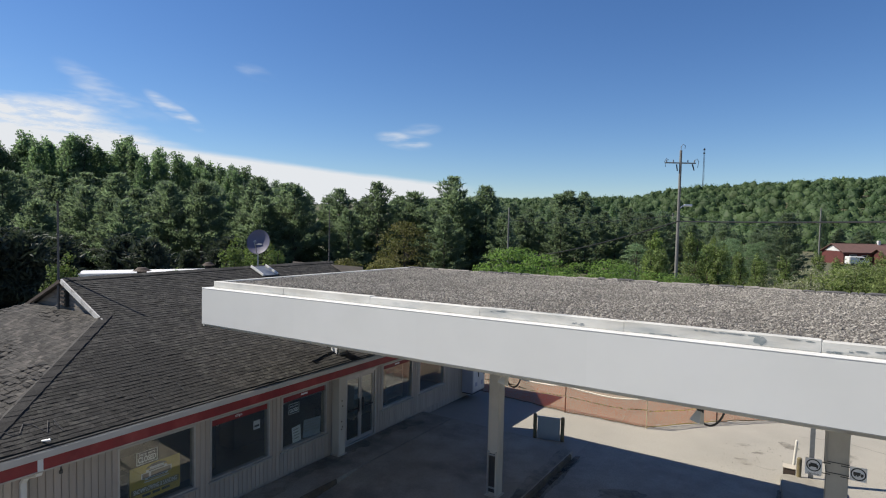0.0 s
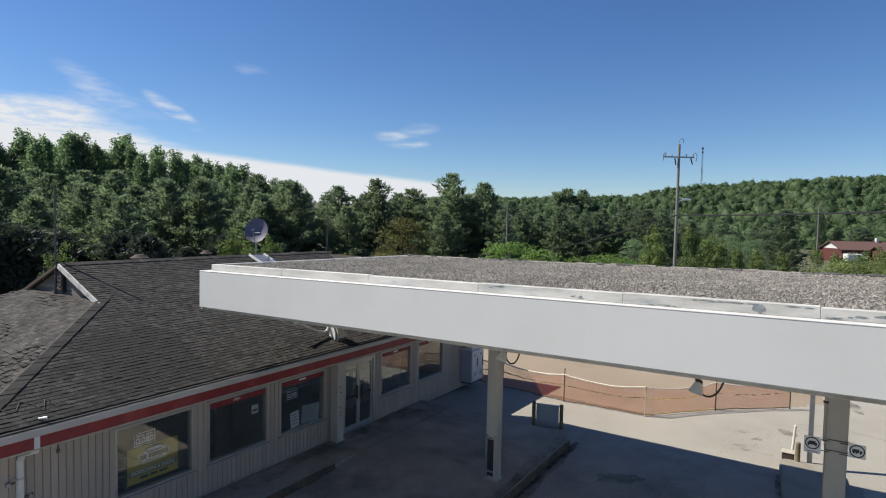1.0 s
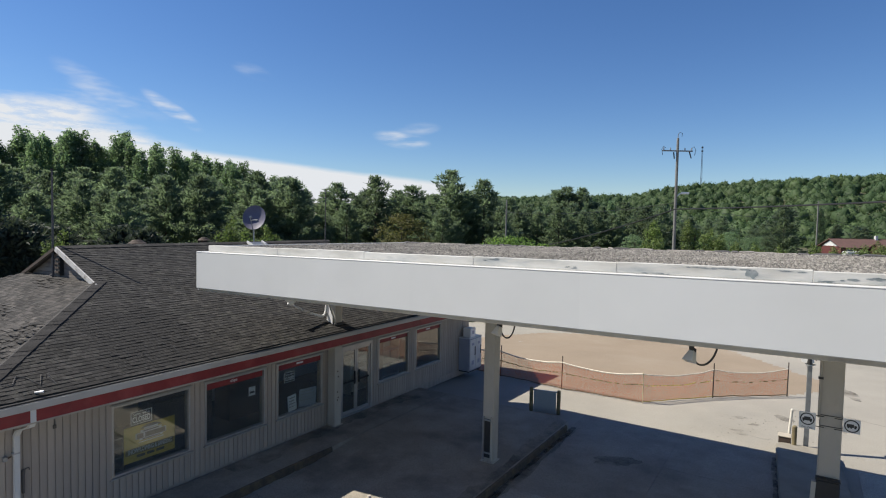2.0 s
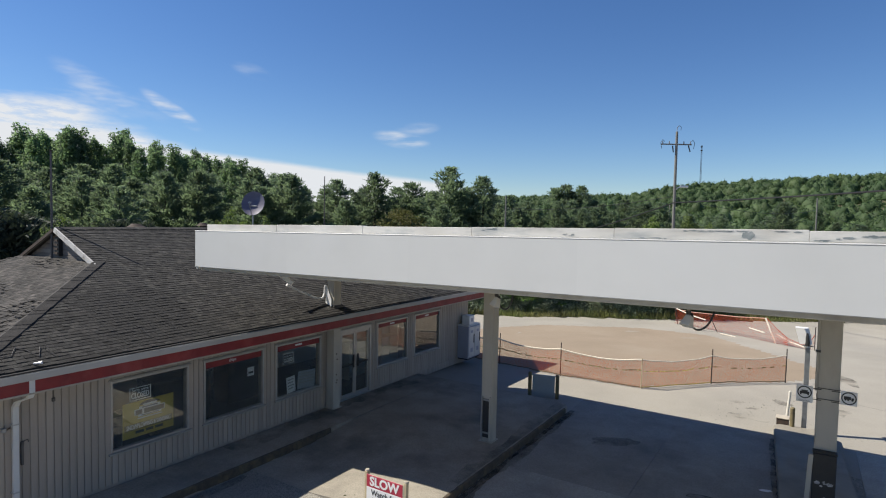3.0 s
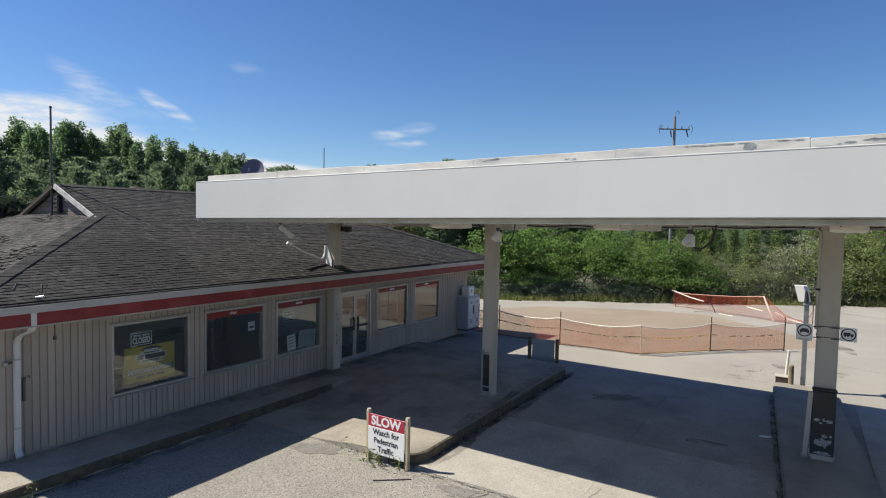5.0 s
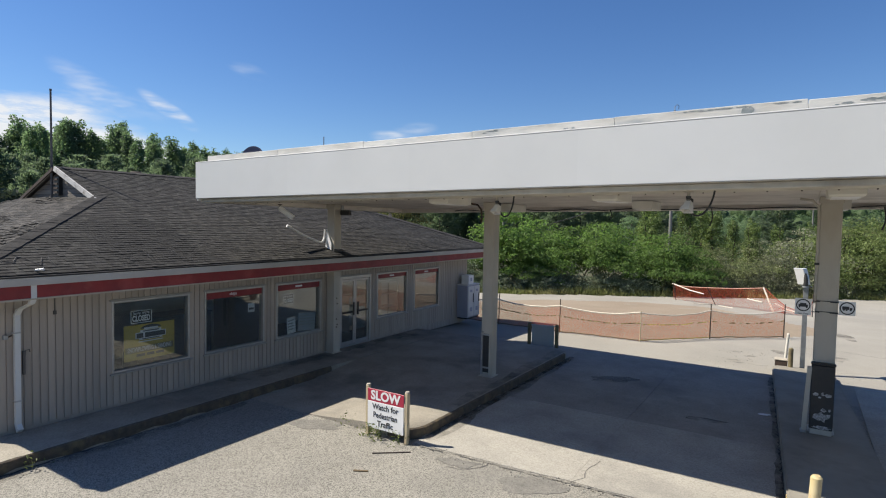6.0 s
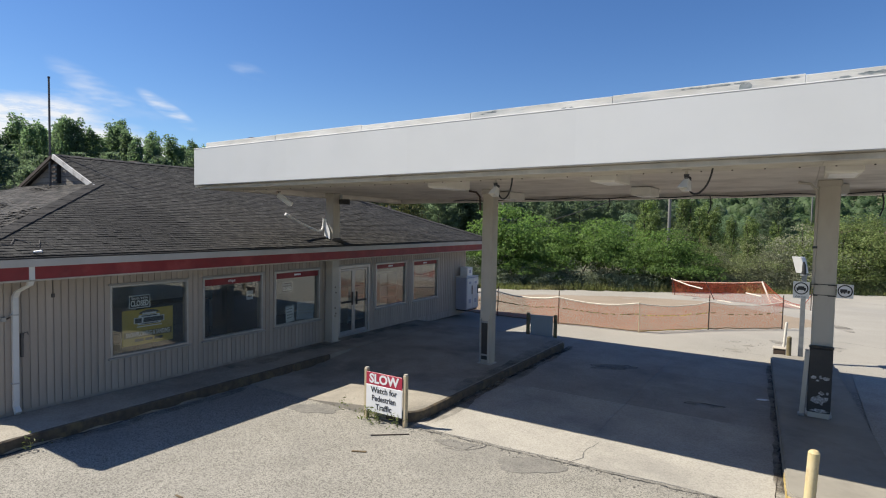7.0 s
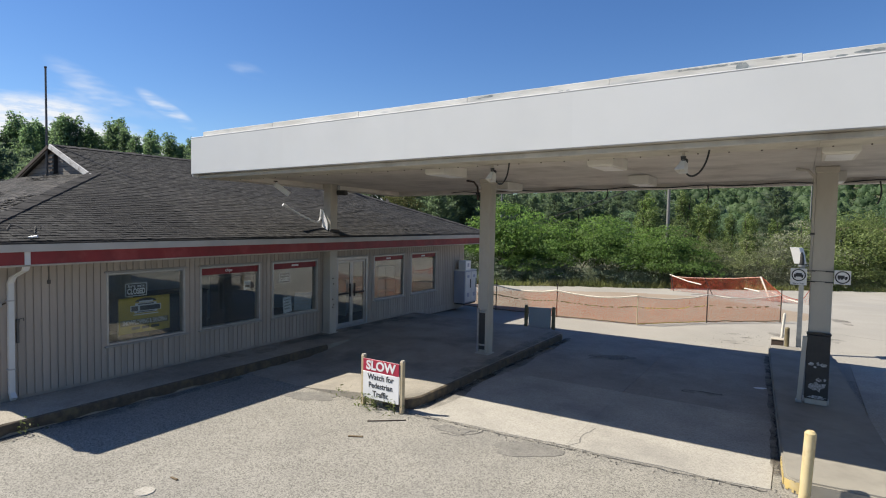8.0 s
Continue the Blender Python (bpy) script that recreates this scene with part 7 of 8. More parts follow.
def pine(name, H, seed, label, spread=0.26, low=0.06, material=None):
    r = np.random.default_rng(seed)
    t = thing(name, (0, 0, 0), label, "tree", "pine trees")
    trunk_part(t, [([(0, 0, -0.3), (0.1, 0.05, H * 0.5), (0, 0.1, H * 0.97)], 0.02 * H, 0.03)])
    C, A = [], []
    z = H * low
    while z < H * 0.985:
        f = z / H
        reach = spread * H * 1.06 * (1 - f ** 2.2) * r.uniform(0.75, 1.15) + 0.4
        nb = 6 if f < 0.8 else 5
        ph = r.uniform(0, 6.28)
        for k in range(nb):
            a = ph + 6.283 * k / nb + r.uniform(-0.35, 0.35)
            L = reach * r.uniform(0.5, 1.22)
            rise = (0.10 + 0.5 * f) * L + r.uniform(-0.1, 0.25) * L
            m = max(5, int(11 * L / 2.2))
            for q in range(m):
                u = r.uniform(0.25, 1.0) ** 0.7
                p = np.array((math.cos(a) * L * u, math.sin(a) * L * u, z + rise * u * u))
                lat = np.array((-math.sin(a), math.cos(a), 0)) * r.normal() * 0.24 * L * (1.15 - u)
                for _ in range(7):
                    C.append(p + lat + r.normal(size=3) * np.array((0.28, 0.28, 0.13)))
                    A.append(np.array((math.cos(a), math.sin(a), 0.55)) + r.normal(size=3) * 0.45)
        z += 0.053 * H * r.uniform(0.75, 1.25)
    for _ in range(110):
        u = r.uniform()
        C.append(np.array((r.normal() * 0.5, r.normal() * 0.5, H * (0.92 + 0.065 * u))))
        A.append(np.array((r.normal() * 0.4, r.normal() * 0.4, 1.0)))
    v, f = needle_quads(np.array(C), np.array(A), 0.62, 0.21)
    from_arrays("crown", v, f, material or M_PINE, t)
    return t


def broadleaf(name, H, seed, label, material, wide=0.30, low=0.22, leaf=0.42, clumps=70, per=52, group="broadleaf trees", clump_r=0.1):
    r = np.random.default_rng(seed)
    t = thing(name, (0, 0, 0), label, "tree", group)
    paths = [([(0, 0, -0.3), (r.normal() * 0.1, r.normal() * 0.1, H * 0.45), (r.normal() * 0.2, r.normal() * 0.2, H * 0.9)], 0.02 * H, 0.03)]
    for k in range(7):
        a, z = r.uniform(0, 6.28), H * r.uniform(0.25, 0.7)
        L = wide * H * 0.8
        paths.append(([(0, 0, z), (math.cos(a) * L * 0.5, math.sin(a) * L * 0.5, z + L * 0.45), (math.cos(a) * L, math.sin(a) * L, z + L * 0.8)], 0.0045 * H, 0.012))
    trunk_part(t, paths[:1])
    bm = bmesh.new()
    for pts, ra, rb in paths[1:]:
        tube(bm, pts, ra, rb, 5)
    part("branchwork", bm, M_BARK, t)["kind"] = "stuff"
    C, A = [], []
    for k in range(clumps):
        f = r.uniform(0.0, 1.0)
        prof = math.sin(math.pi * min(1.0, 0.12 + 0.86 * f)) ** 0.6 if wide > 0.2 else math.sin(math.pi * (0.12 + 0.82 * f ** 0.8)) ** 0.6
        a, rad = r.uniform(0, 6.28), wide * H * prof * r.uniform(0.35, 1.05)
        c = np.array((math.cos(a) * rad, math.sin(a) * rad, H * (low + (0.97 - low) * f)))
        R = clump_r * H * r.uniform(0.6, 1.25)
        d = unit(r.normal(size=(per, 3)))
        d[:, 2] = np.abs(d[:, 2]) * 0.9 - 0.25
        p = c + d * R * r.uniform(0.45, 1.0, (per, 1)) * (np.array((1.1, 1.1, 0.75)) if wide > 0.2 else np.array((1.05, 1.05, 1.15)))
        C.append(p)
        A.append(d + r.normal(size=(per, 3)) * 0.3 + np.array((0, 0, 0.35)))
    v, f = leaf_quads(np.concatenate(C), np.concatenate(A), leaf, leaf * 0.62)
    from_arrays("crown", v, f, material, t)
    return t


def poplar(name, H, seed, label, wide, leaders=36, per=128, leaf=0.42, material=None):
    """A tall tree of steep leaders, each a loose plume of leaves that thins to a point."""
    r = np.random.default_rng(seed)
    t = thing(name, (0, 0, 0), label, "tree", "broadleaf trees")
    trunk_part(t, [([(0, 0, -0.3), (r.normal() * 0.1, r.normal() * 0.1, H * 0.45), (r.normal() * 0.2, r.normal() * 0.2, H * 0.9)], 0.016 * H, 0.03)])
    bm = bmesh.new()
    C, A = [], []
    for k in range(leaders):
        f = (k + r.uniform(0, 1)) / leaders
        z0 = H * (0.05 + 0.80 * f)
        z1 = min(H * 1.0, z0 + H * r.uniform(0.09, 0.19))
        a = 2.4 * k + r.uniform(-0.4, 0.4)
        out = wide * H * (1 - 0.75 * f ** 1.6) * r.uniform(0.55, 1.1)
        e = np.array((math.cos(a), math.sin(a), 0.0))
        if k % 3 == 0:
            tube(bm, [(0, 0, z0), tuple(e * out * 0.6 + np.array((0, 0, z0 + 0.4 * (z1 - z0)))), tuple(e * out + np.array((0, 0, z1)))], 0.0035 * H, 0.01, 5)
        u = r.uniform(0.05, 1.0, (per, 1)) ** 0.8
        mid = e * out * (0.25 + 0.75 * u ** 0.7) + np.array((0, 0, 1.0)) * (z0 + (z1 - z0) * u)
        spread = 0.072 * H * (1.05 - 0.62 * u)
        off = unit(r.normal(size=(per, 3))) * r.uniform(0.35, 1.0, (per, 1))
        C.append(mid + off * spread)
        A.append(off + e * 0.7 + np.array((0, 0, 0.35)) + r.normal(size=(per, 3)) * 0.35)
    part("branchwork", bm, M_BARK, t)["kind"] = "stuff"
    v, f = leaf_quads(np.concatenate(C), np.concatenate(A), leaf, leaf * 0.65)
    from_arrays("crown", v, f, material or M_LEAF, t)
    return t


def shrub(name, H, seed, label, material, W, leaf=0.2, clumps=60, per=55, flat=0.6, group="shrubs", base=0.05, lump=1.0):
    r = np.random.default_rng(seed)
    t = thing(name, (0, 0, 0), label, "shrub", group)
    paths = []
    C, A = [], []
    for k in range(clumps):
        a, q = r.uniform(0, 6.28), math.sqrt(r.uniform(0, 1))
        top = H * (1 - 0.55 * q * q) * r.uniform(0.55, 1.05)
        z = top * r.uniform(base, 1.0) ** 0.6
        c = np.array((math.cos(a) * q * W, math.sin(a) * q * W, z))
        if k % 4 == 0:
            paths.append(([(c[0] * 0.2, c[1] * 0.2, -0.1), (c[0] * 0.5, c[1] * 0.5, z * 0.6), tuple(c)], 0.035, 0.01))
        R = (0.13 * H + 0.15) * r.uniform(0.6, 1.7) * lump
        d = unit(r.normal(size=(per, 3)))
        d[:, 2] = np.abs(d[:, 2]) - 0.2
        C.append(c + d * R * r.uniform(0.62, 1.0, (per, 1)) * np.array((1.15, 1.15, flat)))
        A.append(d * 1.3 + r.normal(size=(per, 3)) * 0.25 + np.array((0, 0, 0.35)))
    bm = bmesh.new()
    for pts, ra, rb in paths:
        tube(bm, pts, ra, rb, 5)
    part("stem_cluster", bm, M_BARK, t)["kind"] = "stuff"
    v, f = leaf_quads(np.concatenate(C), np.concatenate(A), leaf, leaf * 0.5)
    from_arrays("leaves", v, f, material, t)
    return t


def put(proto, s, w, scale, rot, used=set()):
    """The first time moves the plant itself, later sets a copy; s, w along and across the fall of the land."""
    x, y = sw(s, w)
    m = Matrix.Translation((x, y, lie(x, y) + hill_height(x, y) - 0.08)) @ Matrix.Rotation(rot, 4, "Z")
    sc = scale if isinstance(scale, tuple) else (scale, scale, scale)
    if proto.name not in used:
        used.add(proto.name)
        proto.matrix_basis = m @ Matrix.Diagonal((*sc, 1))
        return proto
    c = copy_thing(proto, m)
    c.matrix_basis = m @ Matrix.Diagonal((*sc, 1))
    return c


def plant_all():
    R = random.Random(4)
    pines = [pine("pine_tree", 13, 1, "dark green white pine with upswept boughs", 0.30), pine("pine_tree", 13, 2, "dark green white pine with upswept boughs", 0.27),
             pine("pine_tree", 13, 3, "broad dark green white pine", 0.34)]
    bare = [pine("pine_tree", 13, 4, "dark green white pine with a bare lower trunk", 0.30, 0.36), pine("pine_tree", 13, 14, "dark green white pine with a bare lower trunk", 0.33, 0.30)]
    # young conifer with the wood's shade put into its needle colour
    dim_pine = pine("spruce_tree", 5.5, 15, "young pine below the taller wood, its needles darkened for shade", 0.32, 0.03, M_DIMPINE)
    decs = [poplar("poplar_tree", 20, 5, "tall mid-green poplar in full leaf", 0.155), poplar("maple_tree", 20, 6, "tall mid-green maple in full leaf", 0.17, 38, 128, 0.44),
            poplar("poplar_tree", 20, 7, "tall mid-green poplar in full leaf", 0.135, 34, 128)]
    och = broadleaf("ash_tree", 8, 8, "rounded tree with leaves turning ochre", M_OCHRE, 0.38, 0.05, 0.26, 90, 50, clump_r=0.14)
    sap = poplar("birch_sapling", 8, 9, "leafy light green young birch", 0.17, 30, 110, 0.17, M_BIRCH)
    round_tree = broadleaf("maple_tree", 8, 12, "rounded mid-green maple in full leaf", M_LEAF, 0.36, 0.03, 0.22, 140, 34, clump_r=0.09)
    sumac = [shrub("sumac_bush", 5, 21, "bright green sumac bush beyond the verge", M_SUMAC, 2.6, 0.20, 26, 220, 0.56, base=0.4, lump=1.02), shrub("sumac_bush", 5, 22, "bright green sumac bush beyond the verge", M_SUMAC, 2.2, 0.20, 26, 220, 0.58, base=0.4, lump=1.02)]
    scrub = [shrub("scrub_bush", 4, 31, "dusty olive scrub bush beyond the verge", M_SCRUB, 2.0, 0.125, 60, 130, 0.75), shrub("scrub_bush", 4, 32, "dusty olive scrub bush beyond the verge", M_SCRUB, 2.4, 0.12, 60, 130, 0.75),
             shrub("leafy_bush", 4, 33, "mid-green leafy bush beyond the verge", M_LEAF, 2.1, 0.19, 46, 90, 0.75)]

    low_scrub = shrub("scrub_bush", 1.7, 35, "low dusty olive scrub at the verge", M_SCRUB, 1.2, 0.13, 22, 60, 0.7)
    bramble = shrub("bramble_bush", 2.2, 36, "dull grey-green brambles at the verge", M_BRAMBLE, 1.3, 0.13, 34, 62, 0.8)
    dry_bush = shrub("dry_bush", 3, 37, "tangled grey-brown bush going dry beyond the verge", M_DRY, 1.7, 0.10, 50, 110, 0.85)
    gold_bush = shrub("willow_bush", 4, 38, "yellow-olive leafy bush beyond the verge", M_GOLD, 1.9, 0.115, 70, 130, 0.9)
    # tall broadleaf wood behind the shop, its crest falling to the right
    crest = [(-150, 25), (-84, 23.2), (-74, 22.6), (-65, 23.0), (-53, 20.4), (-40.5, 18.0), (-33, 14.5), (-26, 12.5)]

    def along(pts, w):
        for (a, ha), (b, hb) in zip(pts, pts[1:]):
            if a <= w <= b:
                return ha + (hb - ha) * (w - a) / (b - a)
        return pts[-1][1]
    w = -100
    while w < -29:
        put(R.choice(decs), 108 + R.uniform(-3, 3), w, along(crest, w) * R.uniform(0.90, 1.04) / 20, R.uniform(0, 6.3))
        put(R.choice(decs), 119 + R.uniform(-4, 4), w + 2, along(crest, w) * R.uniform(0.92, 1.05) / 20, R.uniform(0, 6.3))
        w += R.uniform(1.7, 2.9)
    # pines in front of it
    for w in (-66, -60.5, -55, -50, -45.5, -41, -36.5, -31.5, -26.5, -22):
        put(R.choice(bare), 76 + R.uniform(-7, 7), w + R.uniform(-1, 1), R.uniform(11.5, 13.6) / 13, R.uniform(0, 6.3))
        put(R.choice(pines), 92 + R.uniform(-5, 5), w * 1.15 + R.uniform(-2, 2), R.uniform(13.0, 15) / 13, R.uniform(0, 6.3))
    for w in (-62, -56, -50.5, -45.5, -40.5, -36, -31.5):
        put(R.choice(bare), 59 + R.uniform(-4, 4), w + R.uniform(-1, 1), R.uniform(8.6, 10.4) / 13, R.uniform(0, 6.3))
    for s, w in ((52, -45), (50, -40), (54, -36), (49, -33), (55, -50), (50, -28), (47, -24), (56, -31)):
        put(dim_pine, s, w, R.uniform(0.85, 1.12), R.uniform(0, 6.3))
    # pine row, crest by crest
    for s, w, h in ((88, -22.5, 13.2), (90, -16.2, 12.9), (88, -10.0, 13.8), (90, -4.3, 13.0), (88, 1.7, 15.0), (89, 6.8, 13.8), (96, -19, 12), (97, -13, 12), (96, -7, 12.2), (97, -1.3, 12), (95, 4.2, 12.5),
                    (80, -25, 11), (82, 0.5, 9), (84, 9.0, 9.5), (83, -13.5, 9.5)):
        put(R.choice(pines), s, w, (h / 13 * 1.05, h / 13 * 1.05, h / 13), R.uniform(0, 6.3))
    put(och, 66, -4.0, 1.0, 0.5)
    put(och, 47, -4.5, 0.62, 2.0)
    put(och, 48, -8.0, 0.6, 3.0)
    # woods to the right of the pines
    w = 11
    while w < 46:
        put(R.choice(pines), 116 + R.uniform(-6, 6), w, R.uniform(0.82, 0.98), R.uniform(0, 6.3)) if R.random() < 0.75 else put(decs[1], 116, w, 0.55, R.uniform(0, 6))
        put(R.choice(pines), 100 + R.uniform(-6, 6), w * 0.9 + 1, R.uniform(0.68, 0.82), R.uniform(0, 6.3))
        w += R.uniform(3.2, 4.6)
    for s, w, h in ((150, 30.5, 17.8), (150, 33.0, 18.8), (150, 37.2, 18.2), (151, 35.0, 16.5), (150, 41, 14.0)):
        put(pines[int(w) % 3], s, w, h / 13 * 0.92, w)
    w = 48
    while w < 150:
        put(R.choice([decs[1]] + pines), 158 + R.uniform(-8, 8), w, R.uniform(0.55, 0.72) if R.random() < 0.5 else R.uniform(0.62, 0.75), R.uniform(0, 6.3))
        w += R.uniform(4.0, 6.5)
    for k in range(34):
        s = R.uniform(62, 128)
        lo, hi = 0.33 * s, 0.62 * s
        put(R.choice([round_tree, round_tree, sap, sap, scrub[2], pines[1]]), s, R.uniform(lo, hi), R.uniform(0.6, 0.85) if s > 80 else R.uniform(0.5, 0.8), R.uniform(0, 6.3))
    for k in range(14):
        s = R.uniform(58, 110)
        q = R.uniform(0.6, 0.82)
        put(R.choice(scrub + [sap]), s, q * s, R.uniform(0.7, 1.0) if q < 0.64 else R.uniform(0.32, 0.45), R.uniform(0, 6.3))
    # bushes along the verge
    for s, w, h in ((45.5, 2.6, 4.0), (44.8, 5.0, 6.2), (46.5, 7.2, 6.6), (43.4, 8.8, 3.4), (45.6, 10.4, 5.0), (44.2, 12.9, 5.6), (46.2, 14.6, 5.8), (43.3, 16.2, 3.3), (45.4, 18.0, 4.8), (43.2, 6.9, 3.0),
                          (47.5, 11.8, 5.4), (41.9, 17.0, 4.6), (42.3, 19.2, 4.0)):
        put(sumac[int(w * 7) % 2], s, w, h / 5 * 1.1, w * 1.7)
    for s, w, h in ((44.5, 0.5, 4.4), (44, -3.0, 4.2), (44.6, -6.5, 4.4), (45, -10, 4.6), (46, -14, 4.8), (43.2, 19.6, 3.3), (43.6, 22.0, 3.2), (44.0, 24.4, 3.4), (43.4, 26.6, 3.9), (44.2, 29.0, 5.6), (43.6, 31.2, 6.2),
                    (44.2, 33.6, 6.4), (43.6, 36.0, 6.2), (44.0, 39.0, 4.4), (47, 20.5, 4.2), (48, 28, 4.6), (48, 34, 5.0), (42.6, 4.5, 1.9), (42.5, 8.0, 1.8), (42.4, 13.5, 1.6), (42.5, 18.0, 2.0), (42.6, 28, 2.2), (42.5, 33, 2.3),
                    (42.6, 0.5, 2.0), (42.5, 21.5, 2.0), (42.4, 24.5, 1.9)):
        if w > 31:
            put(R.choice([gold_bush, gold_bush, scrub[0]]), s, w, (h / 4 * 1.1, h / 4 * 1.1, h / 4), R.uniform(0, 6.3))
        elif w > 19:
            put(R.choice([dry_bush, dry_bush, scrub[1]]), s, w, (h / 3.2 * 1.1, h / 3.2 * 1.1, h / 3.2), R.uniform(0, 6.3))
        elif w < 2:
            put(bramble, s, w, (h / 2.4, h / 2.4, h / 2.4), R.uniform(0, 6.3))
        else:
            put(R.choice(scrub), s, w, (h / 4 * 1.1, h / 4 * 1.1, h / 4), R.uniform(0, 6.3))
    for k in range(34):
        w = -7 + 1.35 * k
        low = bramble if w < 20 else dry_bush if w < 31 else low_scrub
        tall = 2.2 if low is bramble else 3.0 if low is dry_bush else 1.7
        for s0, h in ((42.2, R.uniform(1.2, 1.9)), (42.9, R.uniform(1.8, 2.6))):
            put(low, s0 + R.uniform(-0.3, 0.3), w + R.uniform(-0.5, 0.5), (h / tall * 1.05, h / tall * 1.05, h / tall), R.uniform(0, 6.3))
    for s, w, h in ((43.4, 30.5, 4.6), (43.8, 33.0, 5.2), (43.2, 35.2, 4.4), (44.6, 37.5, 5.0), (43.0, 28.4, 3.4), (50, 22.3, 7.9), (52, 24.6, 7.2), (45.5, 25.6, 5.7), (49, 19.0, 6.4), (46, 35.5, 5.0), (55, 29, 6.0), (60, 22, 5.0), (56, 34.0, 5.6), (53, 8.5, 5.0), (60, 40, 6), (52, 19.6, 7.8), (51, 25.2, 6.8), (50, 28.2, 6.0), (49.5, 34.8, 5.9), (50, 37.4, 6.0), (51, 40.0, 6.4)):
        put(sap, s, w, (h / 8 * 1.2, h / 8 * 1.2, h / 8), w)
    # unseen trees added all round for reflections, behind the camera and beyond the forecourt
    for k in range(13):
        a = radians(-100 + 190 * k / 12)
        x, y = 78 * math.cos(a), -8 + 70 * math.sin(a)
        s, w = -0.54 * x + 0.84 * y, 0.84 * x + 0.54 * y
        if w / max(s, 1) > 0.85 or s < 0:
            put(R.choice(decs + pines), s + R.uniform(-4, 4), w + R.uniform(-4, 4), R.uniform(0.55, 0.8), R.uniform(0, 6.3))
    # undergrowth and young pines, many shade-darkened, at the foot of the wood behind the shop
    for k in range(16):
        x, y = -55 - 14 * R.random(), 16 + 12 * R.random()
        put(R.choice(pines + [scrub[2]]), -0.54 * x + 0.84 * y, 0.84 * x + 0.54 * y, R.uniform(0.42, 0.6), R.uniform(0, 6.3))
    for k in range(26):
        put(dim_pine, R.uniform(50, 74), -66 + 1.75 * k + R.uniform(-1, 1), R.uniform(0.6, 1.0), R.uniform(0, 6.3))
    for s0, w in ((40, -30.8), (41, -29.9), (44, -33.5), (46, -36), (43.5, -31.6), (48, -37), (39, -32), (49, -35)):
        put(dim_pine, s0, w, R.uniform(0.95, 1.2), w)
    # tall trees added out of view, whose shade falls on the foot of the pines
    for s0, w in ((40, -39.5), (46, -45.5), (51, -49.5), (56, -55.5), (62, -61), (44, -50)):
        put(R.choice(decs), s0, w, R.uniform(0.85, 1.0), w)
    # saplings growing beside the shop's back
    for x, y, h in ((-22.5, 10.0, 5.7), (-22.6, 17.3, 6.5), (-23.0, 18.6, 6.0), (-22.5, 14.6, 5.0), (-23.2, 20.4, 6.3)):
        put(sap, -0.54 * x + 0.84 * y, 0.84 * x + 0.54 * y, (h / 8, h / 8, h / 8), x + y)


plant_all()


def verge_grass():
    n = 19000
    w = RNG.uniform(-22, 46, n)
    s = 40.2 + np.abs(RNG.normal(0, 1.0, n)) + 0.4 * np.sin(w * 0.7) + 0.3
    x, y = -0.54 * s + 0.84 * w, 0.84 * s + 0.54 * w
    z = np.array([lie(a, b) for a, b in zip(x, y)]) - 0.03
    h = RNG.uniform(0.15, 0.75, n) * np.clip(0.5 + (s - 40.2) * 0.4, 0.35, 1.1)
    a = RNG.uniform(0, 6.28, n)
    wd = RNG.uniform(0.02, 0.05, n)
    base = np.stack([x, y, z], 1)
    sd = np.stack([np.cos(a), np.sin(a), 0 * a], 1) * wd[:, None]
    tip = base + np.stack([RNG.normal(0, 0.15, n), RNG.normal(0, 0.15, n), h], 1)
    v = np.stack([base - sd, base + sd, tip], 1).reshape(-1, 3)
    g = from_arrays("verge_grass", v, np.arange(3 * n).reshape(-1, 3), M_GRASS)
    tagged(g, "strip of rough sunlit grass along the yard's edge", "grass", kind="stuff")
    # weeds at the foot of the slow sign and in kerb joints
    n = 190
    spots = np.array(((-6.33, 8.24), (-6.05, 8.2), (-6.12, 8.18), (-5.62, 8.22), (-6.2, 8.3), (-9.75, 4.15), (-7.0, 8.35)))
    k = RNG.integers(0, len(spots), n)
    p = spots[k] + RNG.normal(0, 0.07, (n, 2))
    h = RNG.uniform(0.02, 0.25, n)
    base = np.stack([p[:, 0], p[:, 1], 0 * h], 1)
    c = base + np.stack([RNG.normal(0, 0.05, n), RNG.normal(0, 0.05, n), h], 1)
    v, f = leaf_quads(c, RNG.normal(size=(n, 3)) + np.array((0, 0, 0.3)), 0.075, 0.028)
    tagged(from_arrays("weeds", v, f, M_WEED), "small green weeds at the sign's foot", "weeds", kind="stuff")


verge_grass()


